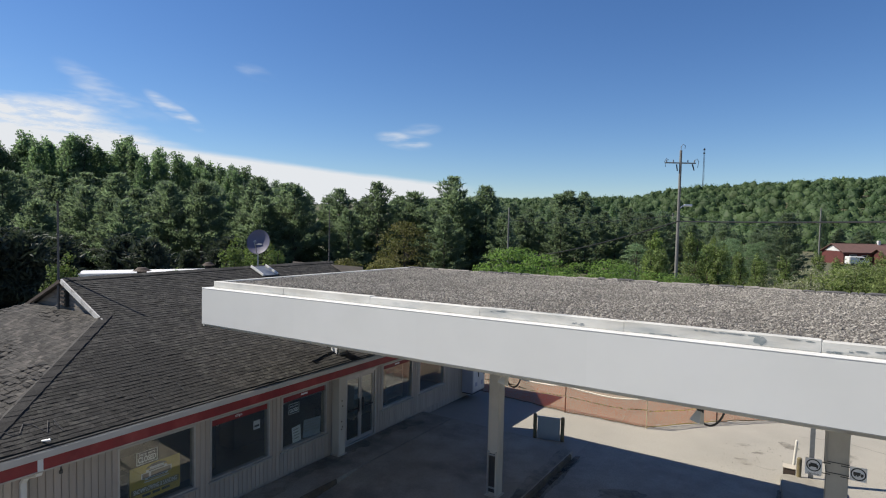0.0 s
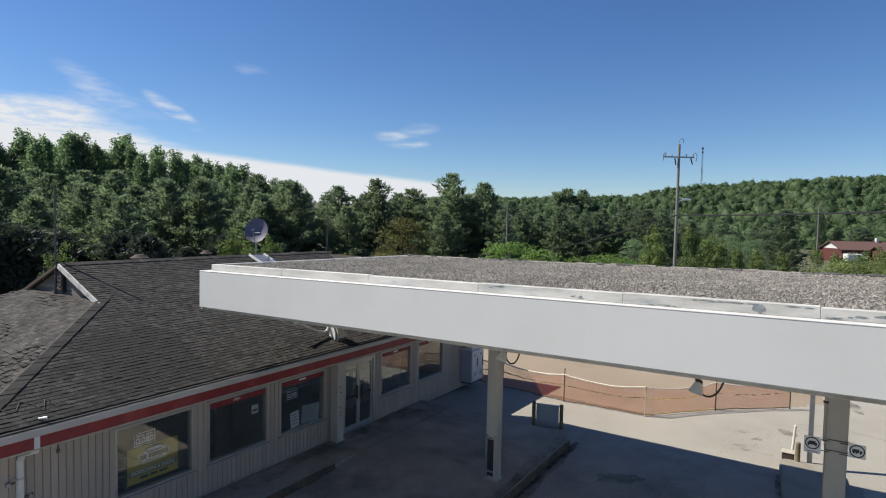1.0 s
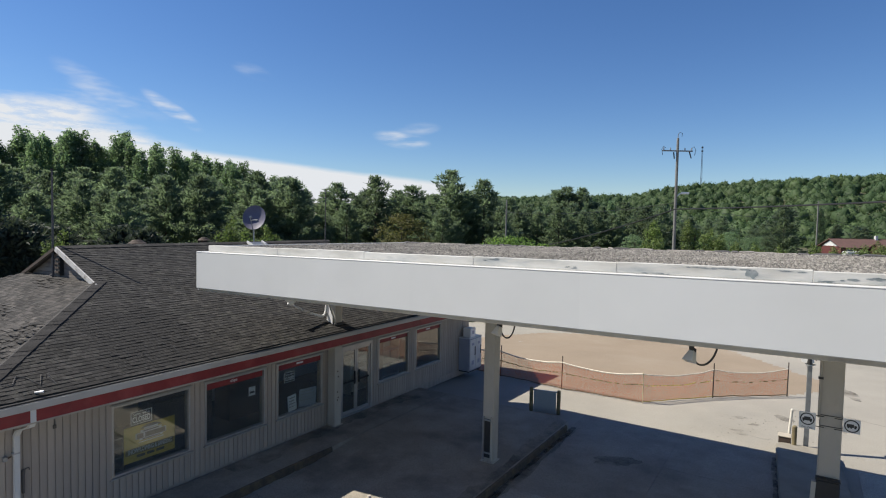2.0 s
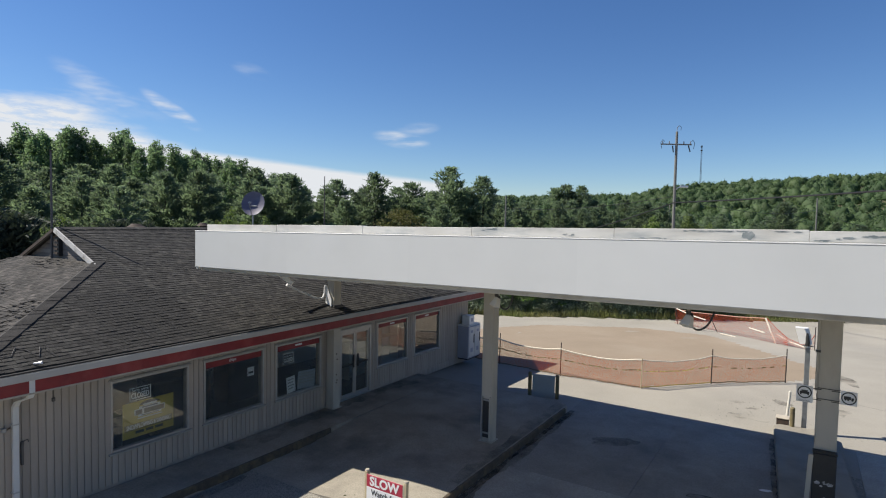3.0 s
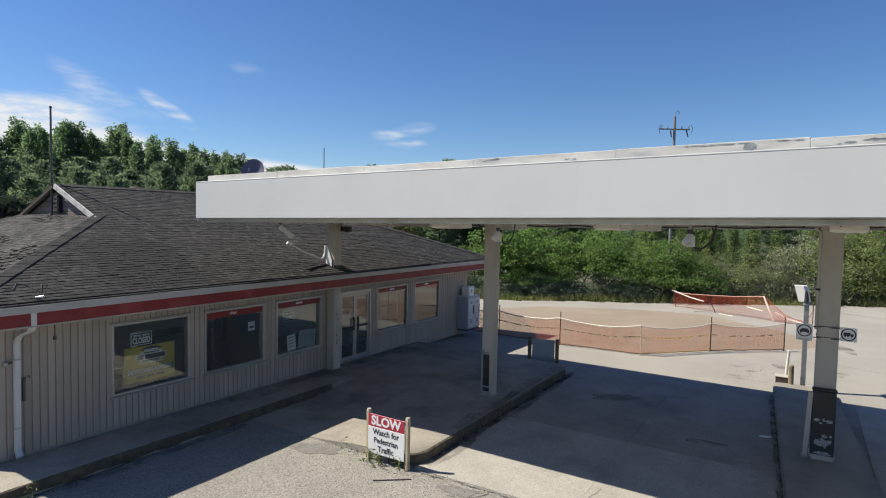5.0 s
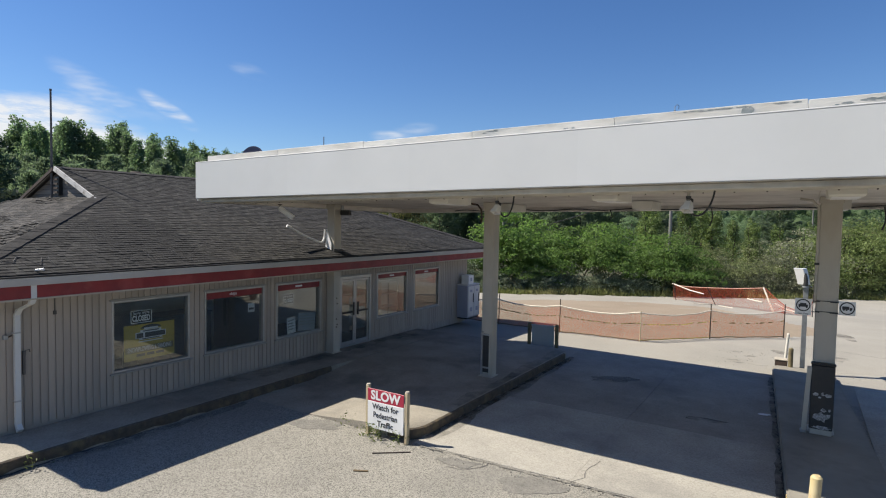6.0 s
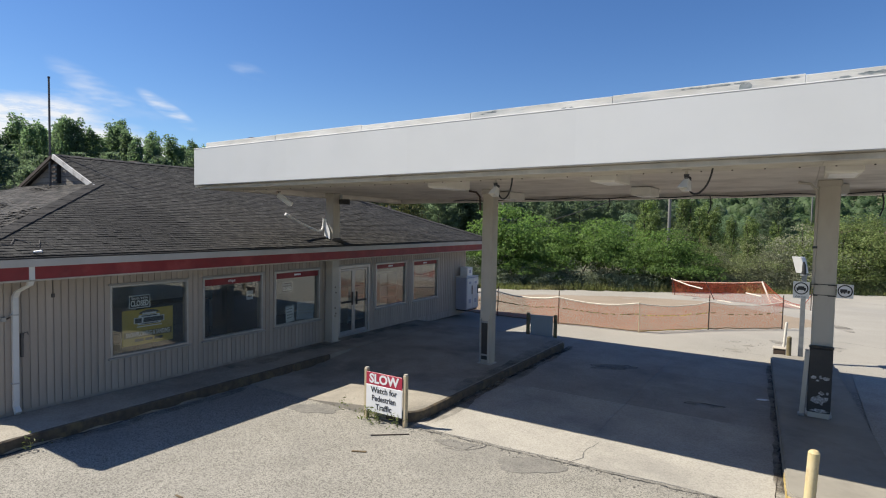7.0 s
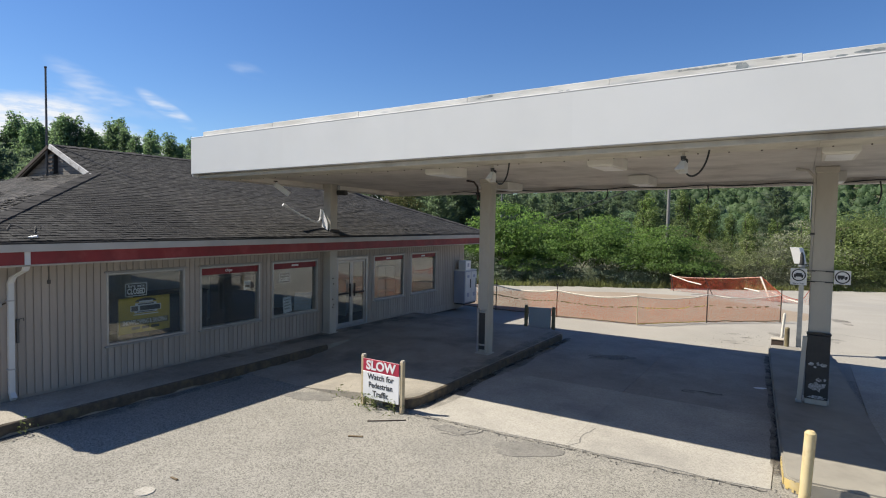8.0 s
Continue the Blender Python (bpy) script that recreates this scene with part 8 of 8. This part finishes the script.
def far_woods():
    """The wooded hillside: thousands of leafy crowns on the slope."""
    n = 3600
    y = RNG.uniform(205, 640, n * 4)
    x = RNG.uniform(-460, 160, n * 4)
    keep = (x > -0.80 * y + 10) & (x < 0.18 * y + 30)
    x, y = x[keep][:n], y[keep][:n]
    z = np.array([lie(a, b) + hill_height(a, b) for a, b in zip(x, y)])
    k = len(x)
    foot = np.stack([x, y, z + RNG.uniform(0.0, 4.5, k)], 1)[:, None, :]
    rad = RNG.uniform(2.5, 5.2, (k, 1, 1)) * np.array((1, 1, 1.2))
    turn = np.arange(k)[:, None, None] * 1.7

    def lumpy(d):
        return 1 + 0.20 * np.sin(4.1 * d[..., :1] + turn) * np.cos(3.7 * d[..., 1:2] + 1.3 * turn) + 0.12 * np.sin(7.3 * d[..., :1] + 6.1 * d[..., 2:3] + 0.7 * turn)
    # a leafy mass for each crown
    na, nr = 12, 5
    ang = 2 * math.pi * np.arange(na) / na
    el = np.array((-0.25, 0.2, 0.6, 1.0, 1.4))
    dome = np.stack([np.cos(el)[:, None] * np.cos(ang), np.cos(el)[:, None] * np.sin(ang), np.repeat(np.sin(el)[:, None], na, 1)], -1).reshape(1, -1, 3)
    dome = np.repeat(dome, k, 0) + RNG.normal(0, 0.05, (k, na * nr, 3))
    V = foot + dome * rad * lumpy(dome) * 0.74
    quad = np.array([(r * na + i, r * na + (i + 1) % na, (r + 1) * na + (i + 1) % na, (r + 1) * na + i) for r in range(nr - 1) for i in range(na)])
    F = quad[None] + na * nr * np.arange(k)[:, None, None]
    mass = from_arrays("hill_crowns", V.reshape(-1, 3), F.reshape(-1, 4), M_WOODS)
    mass.data.shade_smooth()
    tagged(mass, "rounded green crowns of the wooded hill", "woods", kind="stuff")
    per = 76
    d = unit(RNG.normal(size=(k, per, 3)).reshape(-1, 3)).reshape(k, per, 3)
    d[..., 2] = np.abs(d[..., 2]) * 1.1 - 0.15
    c = foot + d * rad * lumpy(d) * RNG.uniform(0.76, 1.03, (k, per, 1))
    v, f = leaf_quads(c.reshape(-1, 3), (d * 1.2 + RNG.normal(size=d.shape) * 0.7).reshape(-1, 3), 0.80, 0.68, jitter=0.3)
    tagged(from_arrays("hill_woods", v, f, M_WOODS), "dense green broadleaf woods covering the hill", "woods", kind="stuff")


far_woods()

# ---- clouds, far behind everything ----
def clouds():
    m = bpy.data.materials.new("thin_cloud")
    m.use_nodes = True
    nt = m.node_tree
    nt.nodes.remove(nt.nodes["Principled BSDF"])
    uv = nt.nodes.new("ShaderNodeUVMap")
    uv.uv_map = "sky"
    sep = nt.nodes.new("ShaderNodeSeparateXYZ")
    nt.links.new(uv.outputs[0], sep.inputs[0])

    def math_node(op, a, b=None, clamp=False):
        n = nt.nodes.new("ShaderNodeMath")
        n.operation, n.use_clamp = op, clamp
        for i, v in enumerate((a, b)):
            if v is None:
                continue
            if isinstance(v, (int, float)):
                n.inputs[i].default_value = v
            else:
                nt.links.new(v, n.inputs[i])
        return n.outputs[0]

    def smooth(v, lo, hi):
        n = nt.nodes.new("ShaderNodeMapRange")
        n.interpolation_type = "SMOOTHSTEP"
        n.inputs[1].default_value, n.inputs[2].default_value = lo, hi
        nt.links.new(v, n.inputs[0])
        return n.outputs[0]
    az, el = sep.outputs[0], sep.outputs[1]
    mp = nt.nodes.new("ShaderNodeMapping")
    mp.inputs["Rotation"].default_value = (0, 0, radians(-12))
    mp.inputs["Scale"].default_value = (0.10, 0.42, 1)
    nt.links.new(uv.outputs[0], mp.inputs[0])
    streak = tex_noise(nt, mp.outputs[0], 1.0, 6.0, 0.6)
    fine = tex_noise(nt, mp.outputs[0], 3.2, 5.0, 0.65)
    mq = nt.nodes.new("ShaderNodeMapping")
    mq.inputs["Rotation"].default_value = (0, 0, radians(14))
    mq.inputs["Scale"].default_value = (0.35, 1.5, 1)
    nt.links.new(uv.outputs[0], mq.inputs[0])
    wispy = tex_noise(nt, mq.outputs[0], 0.8, 3.5, 0.5)
    # low bank: a level sheet low down, and a higher ragged one towards larger azimuths
    low = math_node("ADD", math_node("MULTIPLY", math_node("SUBTRACT", az, 33.9), 0.093), 4.0)
    rise = math_node("MINIMUM", math_node("ADD", math_node("MULTIPLY", math_node("SUBTRACT", az, 58.0), 0.32), 6.5), 9.5)
    crisp = smooth(math_node("ADD", math_node("SUBTRACT", low, el), math_node("MULTIPLY", math_node("SUBTRACT", streak, 0.5), 0.9)), -0.25, 0.45)
    ragged = math_node("ADD", math_node("SUBTRACT", rise, el), math_node("MULTIPLY", math_node("SUBTRACT", streak, 0.5), 3.4))
    body = math_node("SUBTRACT", 1.0, math_node("MULTIPLY", smooth(fine, 0.42, 0.62), 0.45))
    bank = math_node("MAXIMUM", math_node("MULTIPLY", crisp, smooth(az, 29.0, 33.5)), math_node("MULTIPLY", smooth(ragged, -0.7, 1.1), math_node("MAXIMUM", body, smooth(math_node("SUBTRACT", rise, el), 1.6, 3.4))))
    # faint streaks over it
    high = math_node("MULTIPLY", smooth(az, 55.0, 66.0), math_node("SUBTRACT", 1.0, smooth(el, 9.5, 12.5)))
    wisps = math_node("MULTIPLY", math_node("MULTIPLY", smooth(math_node("ADD", math_node("MULTIPLY", streak, 0.7), math_node("MULTIPLY", fine, 0.3)), 0.47, 0.70), high), 0.35)

    def puff(a0, e0, ra, re, tilt):
        da = math_node("SUBTRACT", az, a0)
        de = math_node("SUBTRACT", math_node("SUBTRACT", el, e0), math_node("MULTIPLY", da, tilt))
        q = math_node("ADD", math_node("POWER", math_node("DIVIDE", da, ra), 2.0), math_node("POWER", math_node("DIVIDE", de, re), 2.0))
        body = math_node("SUBTRACT", 1.0, smooth(q, 0.0, 1.0))
        return math_node("MULTIPLY", body, smooth(wispy, 0.32, 0.85))
    alpha = bank
    for extra in (wisps, math_node("MULTIPLY", puff(36.9, 7.95, 3.2, 0.95, 0.12), 0.95), math_node("MULTIPLY", puff(35.3, 9.05, 2.6, 0.75, -0.1), 0.4),
                  math_node("MULTIPLY", puff(58.0, 9.35, 2.8, 0.95, 0.56), 0.95), math_node("MULTIPLY", puff(63.5, 10.4, 4.0, 1.5, 0.5), 0.5), math_node("MULTIPLY", puff(51.2, 13.5, 2.2, 0.8, 0.2), 0.2)):
        alpha = math_node("MAXIMUM", alpha, extra)
    alpha = math_node("MULTIPLY", alpha, smooth(el, -3.0, 1.0), True)
    em = nt.nodes.new("ShaderNodeEmission")
    em.inputs[0].default_value = (0.93, 0.96, 1.0, 1)
    em.inputs[1].default_value = CLOUD_GLOW
    tr = nt.nodes.new("ShaderNodeBsdfTransparent")
    mx = nt.nodes.new("ShaderNodeMixShader")
    nt.links.new(alpha, mx.inputs[0])
    nt.links.new(tr.outputs[0], mx.inputs[1])
    nt.links.new(em.outputs[0], mx.inputs[2])
    nt.links.new(mx.outputs[0], nt.nodes["Material Output"].inputs[0])
    R = 3600.0
    na, ne = 24, 8
    verts, faces, uvs = [], [], []
    for j in range(ne + 1):
        for i in range(na + 1):
            a, e = 8 + 100.0 * i / na, -1 + 22.0 * j / ne
            verts.append((-R * math.sin(radians(a)), R * math.cos(radians(a)), 5 + R * math.tan(radians(e))))
            uvs.append((a, e))
    for j in range(ne):
        for i in range(na):
            q = j * (na + 1) + i
            faces.append((q, q + 1, q + na + 2, q + na + 1))
    ob = from_arrays("backdrop", verts, faces, m)
    lay = ob.data.uv_layers.new(name="sky")
    for li, vi in enumerate([v for f in faces for v in f]):
        lay.data[li].uv = uvs[vi]
    tagged(ob, "thin white cloud bank and wisps low in the blue sky", "clouds", kind="structure")


clouds()

# ---- pieces of walls and roofs ----
_shared = {}


def shared_box(name, sx, sy, sz, bevel, material):
    key = (name, round(sx, 3), round(sy, 3), round(sz, 3))
    if key not in _shared:
        bm = boxm(0, sx, 0, sy, 0, sz, bevel)
        me = bpy.data.meshes.new(name)
        bm.to_mesh(me)
        bm.free()
        me.materials.append(material)
        _shared[key] = me
    return _shared[key]


def siding():
    wall = bpy.data.objects["wall_front"]
    holes = [(a, b, WIN_Z[0] - 0.038, WIN_Z[1] + 0.038) for a, b in WIN] + [(DOOR[0], DOOR[1], 0.0, DOOR_Z[1] + 0.043)]
    z_low, z_top, W = 0.24, WTOP - 0.022, 0.128
    y = WY0 - 0.02
    while y < WY1 - 0.02:
        cuts = [y + 0.007, min(y + W, WY1) - 0.007]
        for a, b, _, _ in holes:
            cuts += [c for c in (a, b) if cuts[0] < c < cuts[1]]
        cuts.sort()
        for p, q in zip(cuts, cuts[1:]):
            if q - p < 0.02:
                continue
            hole = next((h for h in holes if h[0] - 0.001 <= (p + q) / 2 <= h[1] + 0.001), None)
            spans = [(z_low, z_top)] if hole is None else [(z_low, hole[2]), (hole[3], z_top)]
            for za, zb in spans:
                if zb - za > 0.06:
                    me = shared_box("board", 0.018, q - p, zb - za, 0.004, M_SIDING)
                    piece("board", me, wall, Matrix.Translation((WX + 0.001, p, za)))
        y += W


siding()


def shingle_rows():
    """Shingle tabs in courses on the three slopes that show; those of one stretch near the eave are pieces, the rest one mesh."""
    rs = random.Random(9)
    near, far, ends = [], [], []
    slope = Vector((-1, 0, SL)).normalized()
    hipn = Vector((0, 1, (GZ - EZ) / (RY0 - EY0))).normalized()
    hipf = Vector((0, -1, (GZ - EZ) / (EY1 - RY1))).normalized()

    def lay(origin, up, across, limits, length, main):
        nor = across.cross(up).normalized()
        if nor.z < 0:
            nor = -nor
        k = 0
        d = 0.0
        while d < length - 0.05:
            lo, hi = limits(d + 0.07)
            t = lo - rs.random() * 0.24
            while t < hi:
                w = 0.09 + 0.10 * rs.random()
                a, b = max(t, lo), min(t + w - 0.005, hi)
                t += w
                if b - a < 0.05:
                    continue
                worn = max(0.0, noise.noise(((origin + up * d + across * t) * 0.55)) + 0.25)
                curl = 0.002 + 0.014 * max(0.0, rs.gauss(0.15, 0.55)) * worn * (17.0 if not main else 1.0) + (rs.random() ** 2 * 0.009 if main else 0.0)
                L = 0.132 + 0.008 * rs.random()
                dd = d + (rs.uniform(-0.009, 0.007) if main else rs.uniform(-0.022, 0.016)) + 0.003 * noise.noise((origin + up * d + across * t) * 1.6)
                c = origin + up * dd + across * a + nor * 0.004
                if main and k in range(1, 22) and 6.0 < (origin + across * a).y < 8.0:
                    near.append((c, up, across, nor, b - a, L, curl))
                else:
                    (far if main else ends).append((c, up, across, nor, b - a, L, curl))
            d += 0.106
            k += 1

    Lf = math.hypot(EX - RX, RZ - EZ)
    fg = (EX - (RX + GW)) / (EX - RX) * Lf

    def lim_front(d):
        t = min(1.0, d / fg)
        return EY0 + t * (RY0 - EY0), EY1 + t * (RY1 - EY1)
    lay(Vector((EX, 0, EZ)), slope, Vector((0, 1, 0)), lim_front, Lf, True)
    Lh = math.hypot(RY0 - EY0, GZ - EZ)
    lay(Vector((0, EY0, EZ)), hipn, Vector((1, 0, 0)), lambda d: (EXB + d / Lh * (RX - GW - EXB), EX + d / Lh * (RX + GW - EX)), Lh, False)
    lay(Vector((0, EY1, EZ)), hipf, Vector((1, 0, 0)), lambda d: (EXB + d / Lh * (RX - GW - EXB), EX + d / Lh * (RX + GW - EX)), Lh, False)

    def corners(c, up, across, nor, w, L, curl):
        t = 0.008
        low = c + nor * (t + curl)
        hi = c + up * L + nor * 0.003
        return [c + nor * curl, c + across * w + nor * (curl * 0.7), c + across * w + up * L, c + up * L,
                low, low + across * w - nor * (curl * 0.3), hi + across * w, hi]
    for rows, material in ((far + near[300:], M_SHINGLE), (ends, M_HIPSHINGLE)):
        V, F = [], []
        for q in rows:
            i = len(V)
            V += corners(*q)
            F += [(i + 4, i + 5, i + 6, i + 7), (i, i + 1, i + 5, i + 4), (i, i + 4, i + 7, i + 3), (i + 1, i + 2, i + 6, i + 5)]
        from_arrays("shingles", V, F, material, ROOF)["kind"] = "stuff"
    meshes = {}
    for c, up, across, nor, w, L, curl in near[:300]:
        key = (round(w, 1), round(curl, 3))
        if key not in meshes:
            e = [Vector(v) for v in corners(Vector((0, 0, 0)), Vector((0, 1, 0)), Vector((1, 0, 0)), Vector((0, 0, 1)), 1.0, 0.136, key[1])]
            me = bpy.data.meshes.new("shingle")
            me.from_pydata(e, [], [(4, 5, 6, 7), (0, 1, 5, 4), (0, 4, 7, 3), (1, 2, 6, 5), (3, 2, 1, 0)])
            me.materials.append(M_SHINGLE)
            meshes[key] = me
        m = Matrix(((across.x * w, up.x, nor.x, c.x), (across.y * w, up.y, nor.y, c.y), (across.z * w, up.z, nor.z, c.z), (0, 0, 0, 1)))
        piece("shingle", meshes[key], ROOF, m)


shingle_rows()


def parapet_marks():
    """Dark water marks that have their own edges on the parapet."""
    rs, whole = random.Random(23), []
    for u, v, w, h in ((11.33, 0.10, 0.15, 0.11), (11.05, 0.165, 0.5, 0.03), (12.6, 0.10, 0.45, 0.05), (11.7, 0.17, 0.35, 0.025), (10.2, 0.03, 0.4, 0.012), (13.4, 0.12, 0.5, 0.05), (9.0, 0.04, 0.25, 0.02), (7.6, 0.15, 0.35, 0.02), (12.15, 0.03, 0.3, 0.03), (12.95, 0.17, 0.4, 0.03), (10.7, 0.17, 0.3, 0.02), (13.75, 0.08, 0.3, 0.06)):
        whole.append((u, v, w, h) if w < 0.2 else (u, v, w * 0.4, h * 0.6))
        if w >= 0.2:
            for j in range(3):
                whole.append((u + w * rs.uniform(-0.5, 0.5), min(0.165, max(0.02, v + rs.uniform(-0.03, 0.03))), w * rs.uniform(0.1, 0.32), h * rs.uniform(0.3, 0.7) + 0.006))
    for u, v, w, h in whole:
        bm = bmesh.new()
        n = 30
        v, h = v * 0.74, h * 0.85
        ring = [bm.verts.new((u + w / 2 * math.cos(a) * (1 + 0.5 * noise.noise((u * 3 + 7.7, math.cos(a) * 1.3, math.sin(a) * 1.3)) + 0.35 * noise.noise((u * 3, math.cos(a) * 6, math.sin(a) * 6))), 0.1765, FH + 0.024 + v + h / 2 * math.sin(a) * (1 + 0.6 * noise.noise((u * 5, math.cos(a) * 2, math.sin(a) * 2 + 3)) + 0.6 * noise.noise((u * 5, math.cos(a) * 7, math.sin(a) * 7)))) )
                for a in (2 * math.pi * k / n for k in range(n))]
        f = bm.faces.new(ring)
        q = bmesh.ops.extrude_face_region(bm, geom=[f])
        for z in q["geom"]:
            if isinstance(z, bmesh.types.BMVert):
                z.co.y += 0.008
        bmesh.ops.recalc_face_normals(bm, faces=bm.faces)
        bm.transform(CROT)
        part("water_mark", bm, M_MARK, CANOPY, "grey-green water mark")


parapet_marks()


def gravel():
    """Loose stones on the canopy roof."""
    r = np.random.default_rng(3)
    n = 88000
    base = np.array(((1, 0, 0), (-1, 0, 0), (0, 1, 0), (0, -1, 0), (0, 0, 1)), dtype=float)
    tri = np.array(((0, 2, 4), (2, 1, 4), (1, 3, 4), (3, 0, 4)))
    x = 0.36 + (CL - 0.5) * r.uniform(0, 1, n) ** 1.15
    y = r.uniform(0.36, CD - 0.16, n)
    size = r.gamma(4.0, 0.0029, n)[:, None, None] + 0.006
    v = base[None] * size * r.uniform(0.65, 1.25, (n, 5, 1))
    a = r.uniform(0, 6.28, n)
    ca, sa = np.cos(a)[:, None], np.sin(a)[:, None]
    vx, vy = v[..., 0] * ca - v[..., 1] * sa, v[..., 0] * sa + v[..., 1] * ca
    b = r.uniform(-0.7, 0.7, n)[:, None]
    vz = v[..., 2] * np.cos(b) * 0.8 + vx * np.sin(b)
    zz = FH + 0.125 + r.uniform(0, 0.02, n)
    V = np.stack([vx + x[:, None], vy + y[:, None], vz + zz[:, None]], -1).reshape(-1, 3)
    M = np.array(CROT)
    V = V @ M[:3, :3].T + M[:3, 3]
    F = (tri[None] + 5 * np.arange(n)[:, None, None]).reshape(-1, 3)
    ob = from_arrays("gravel", V, F, M_GRAVEL, CANOPY, "loose grey-brown roof gravel")
    ob["kind"] = "stuff"


gravel()
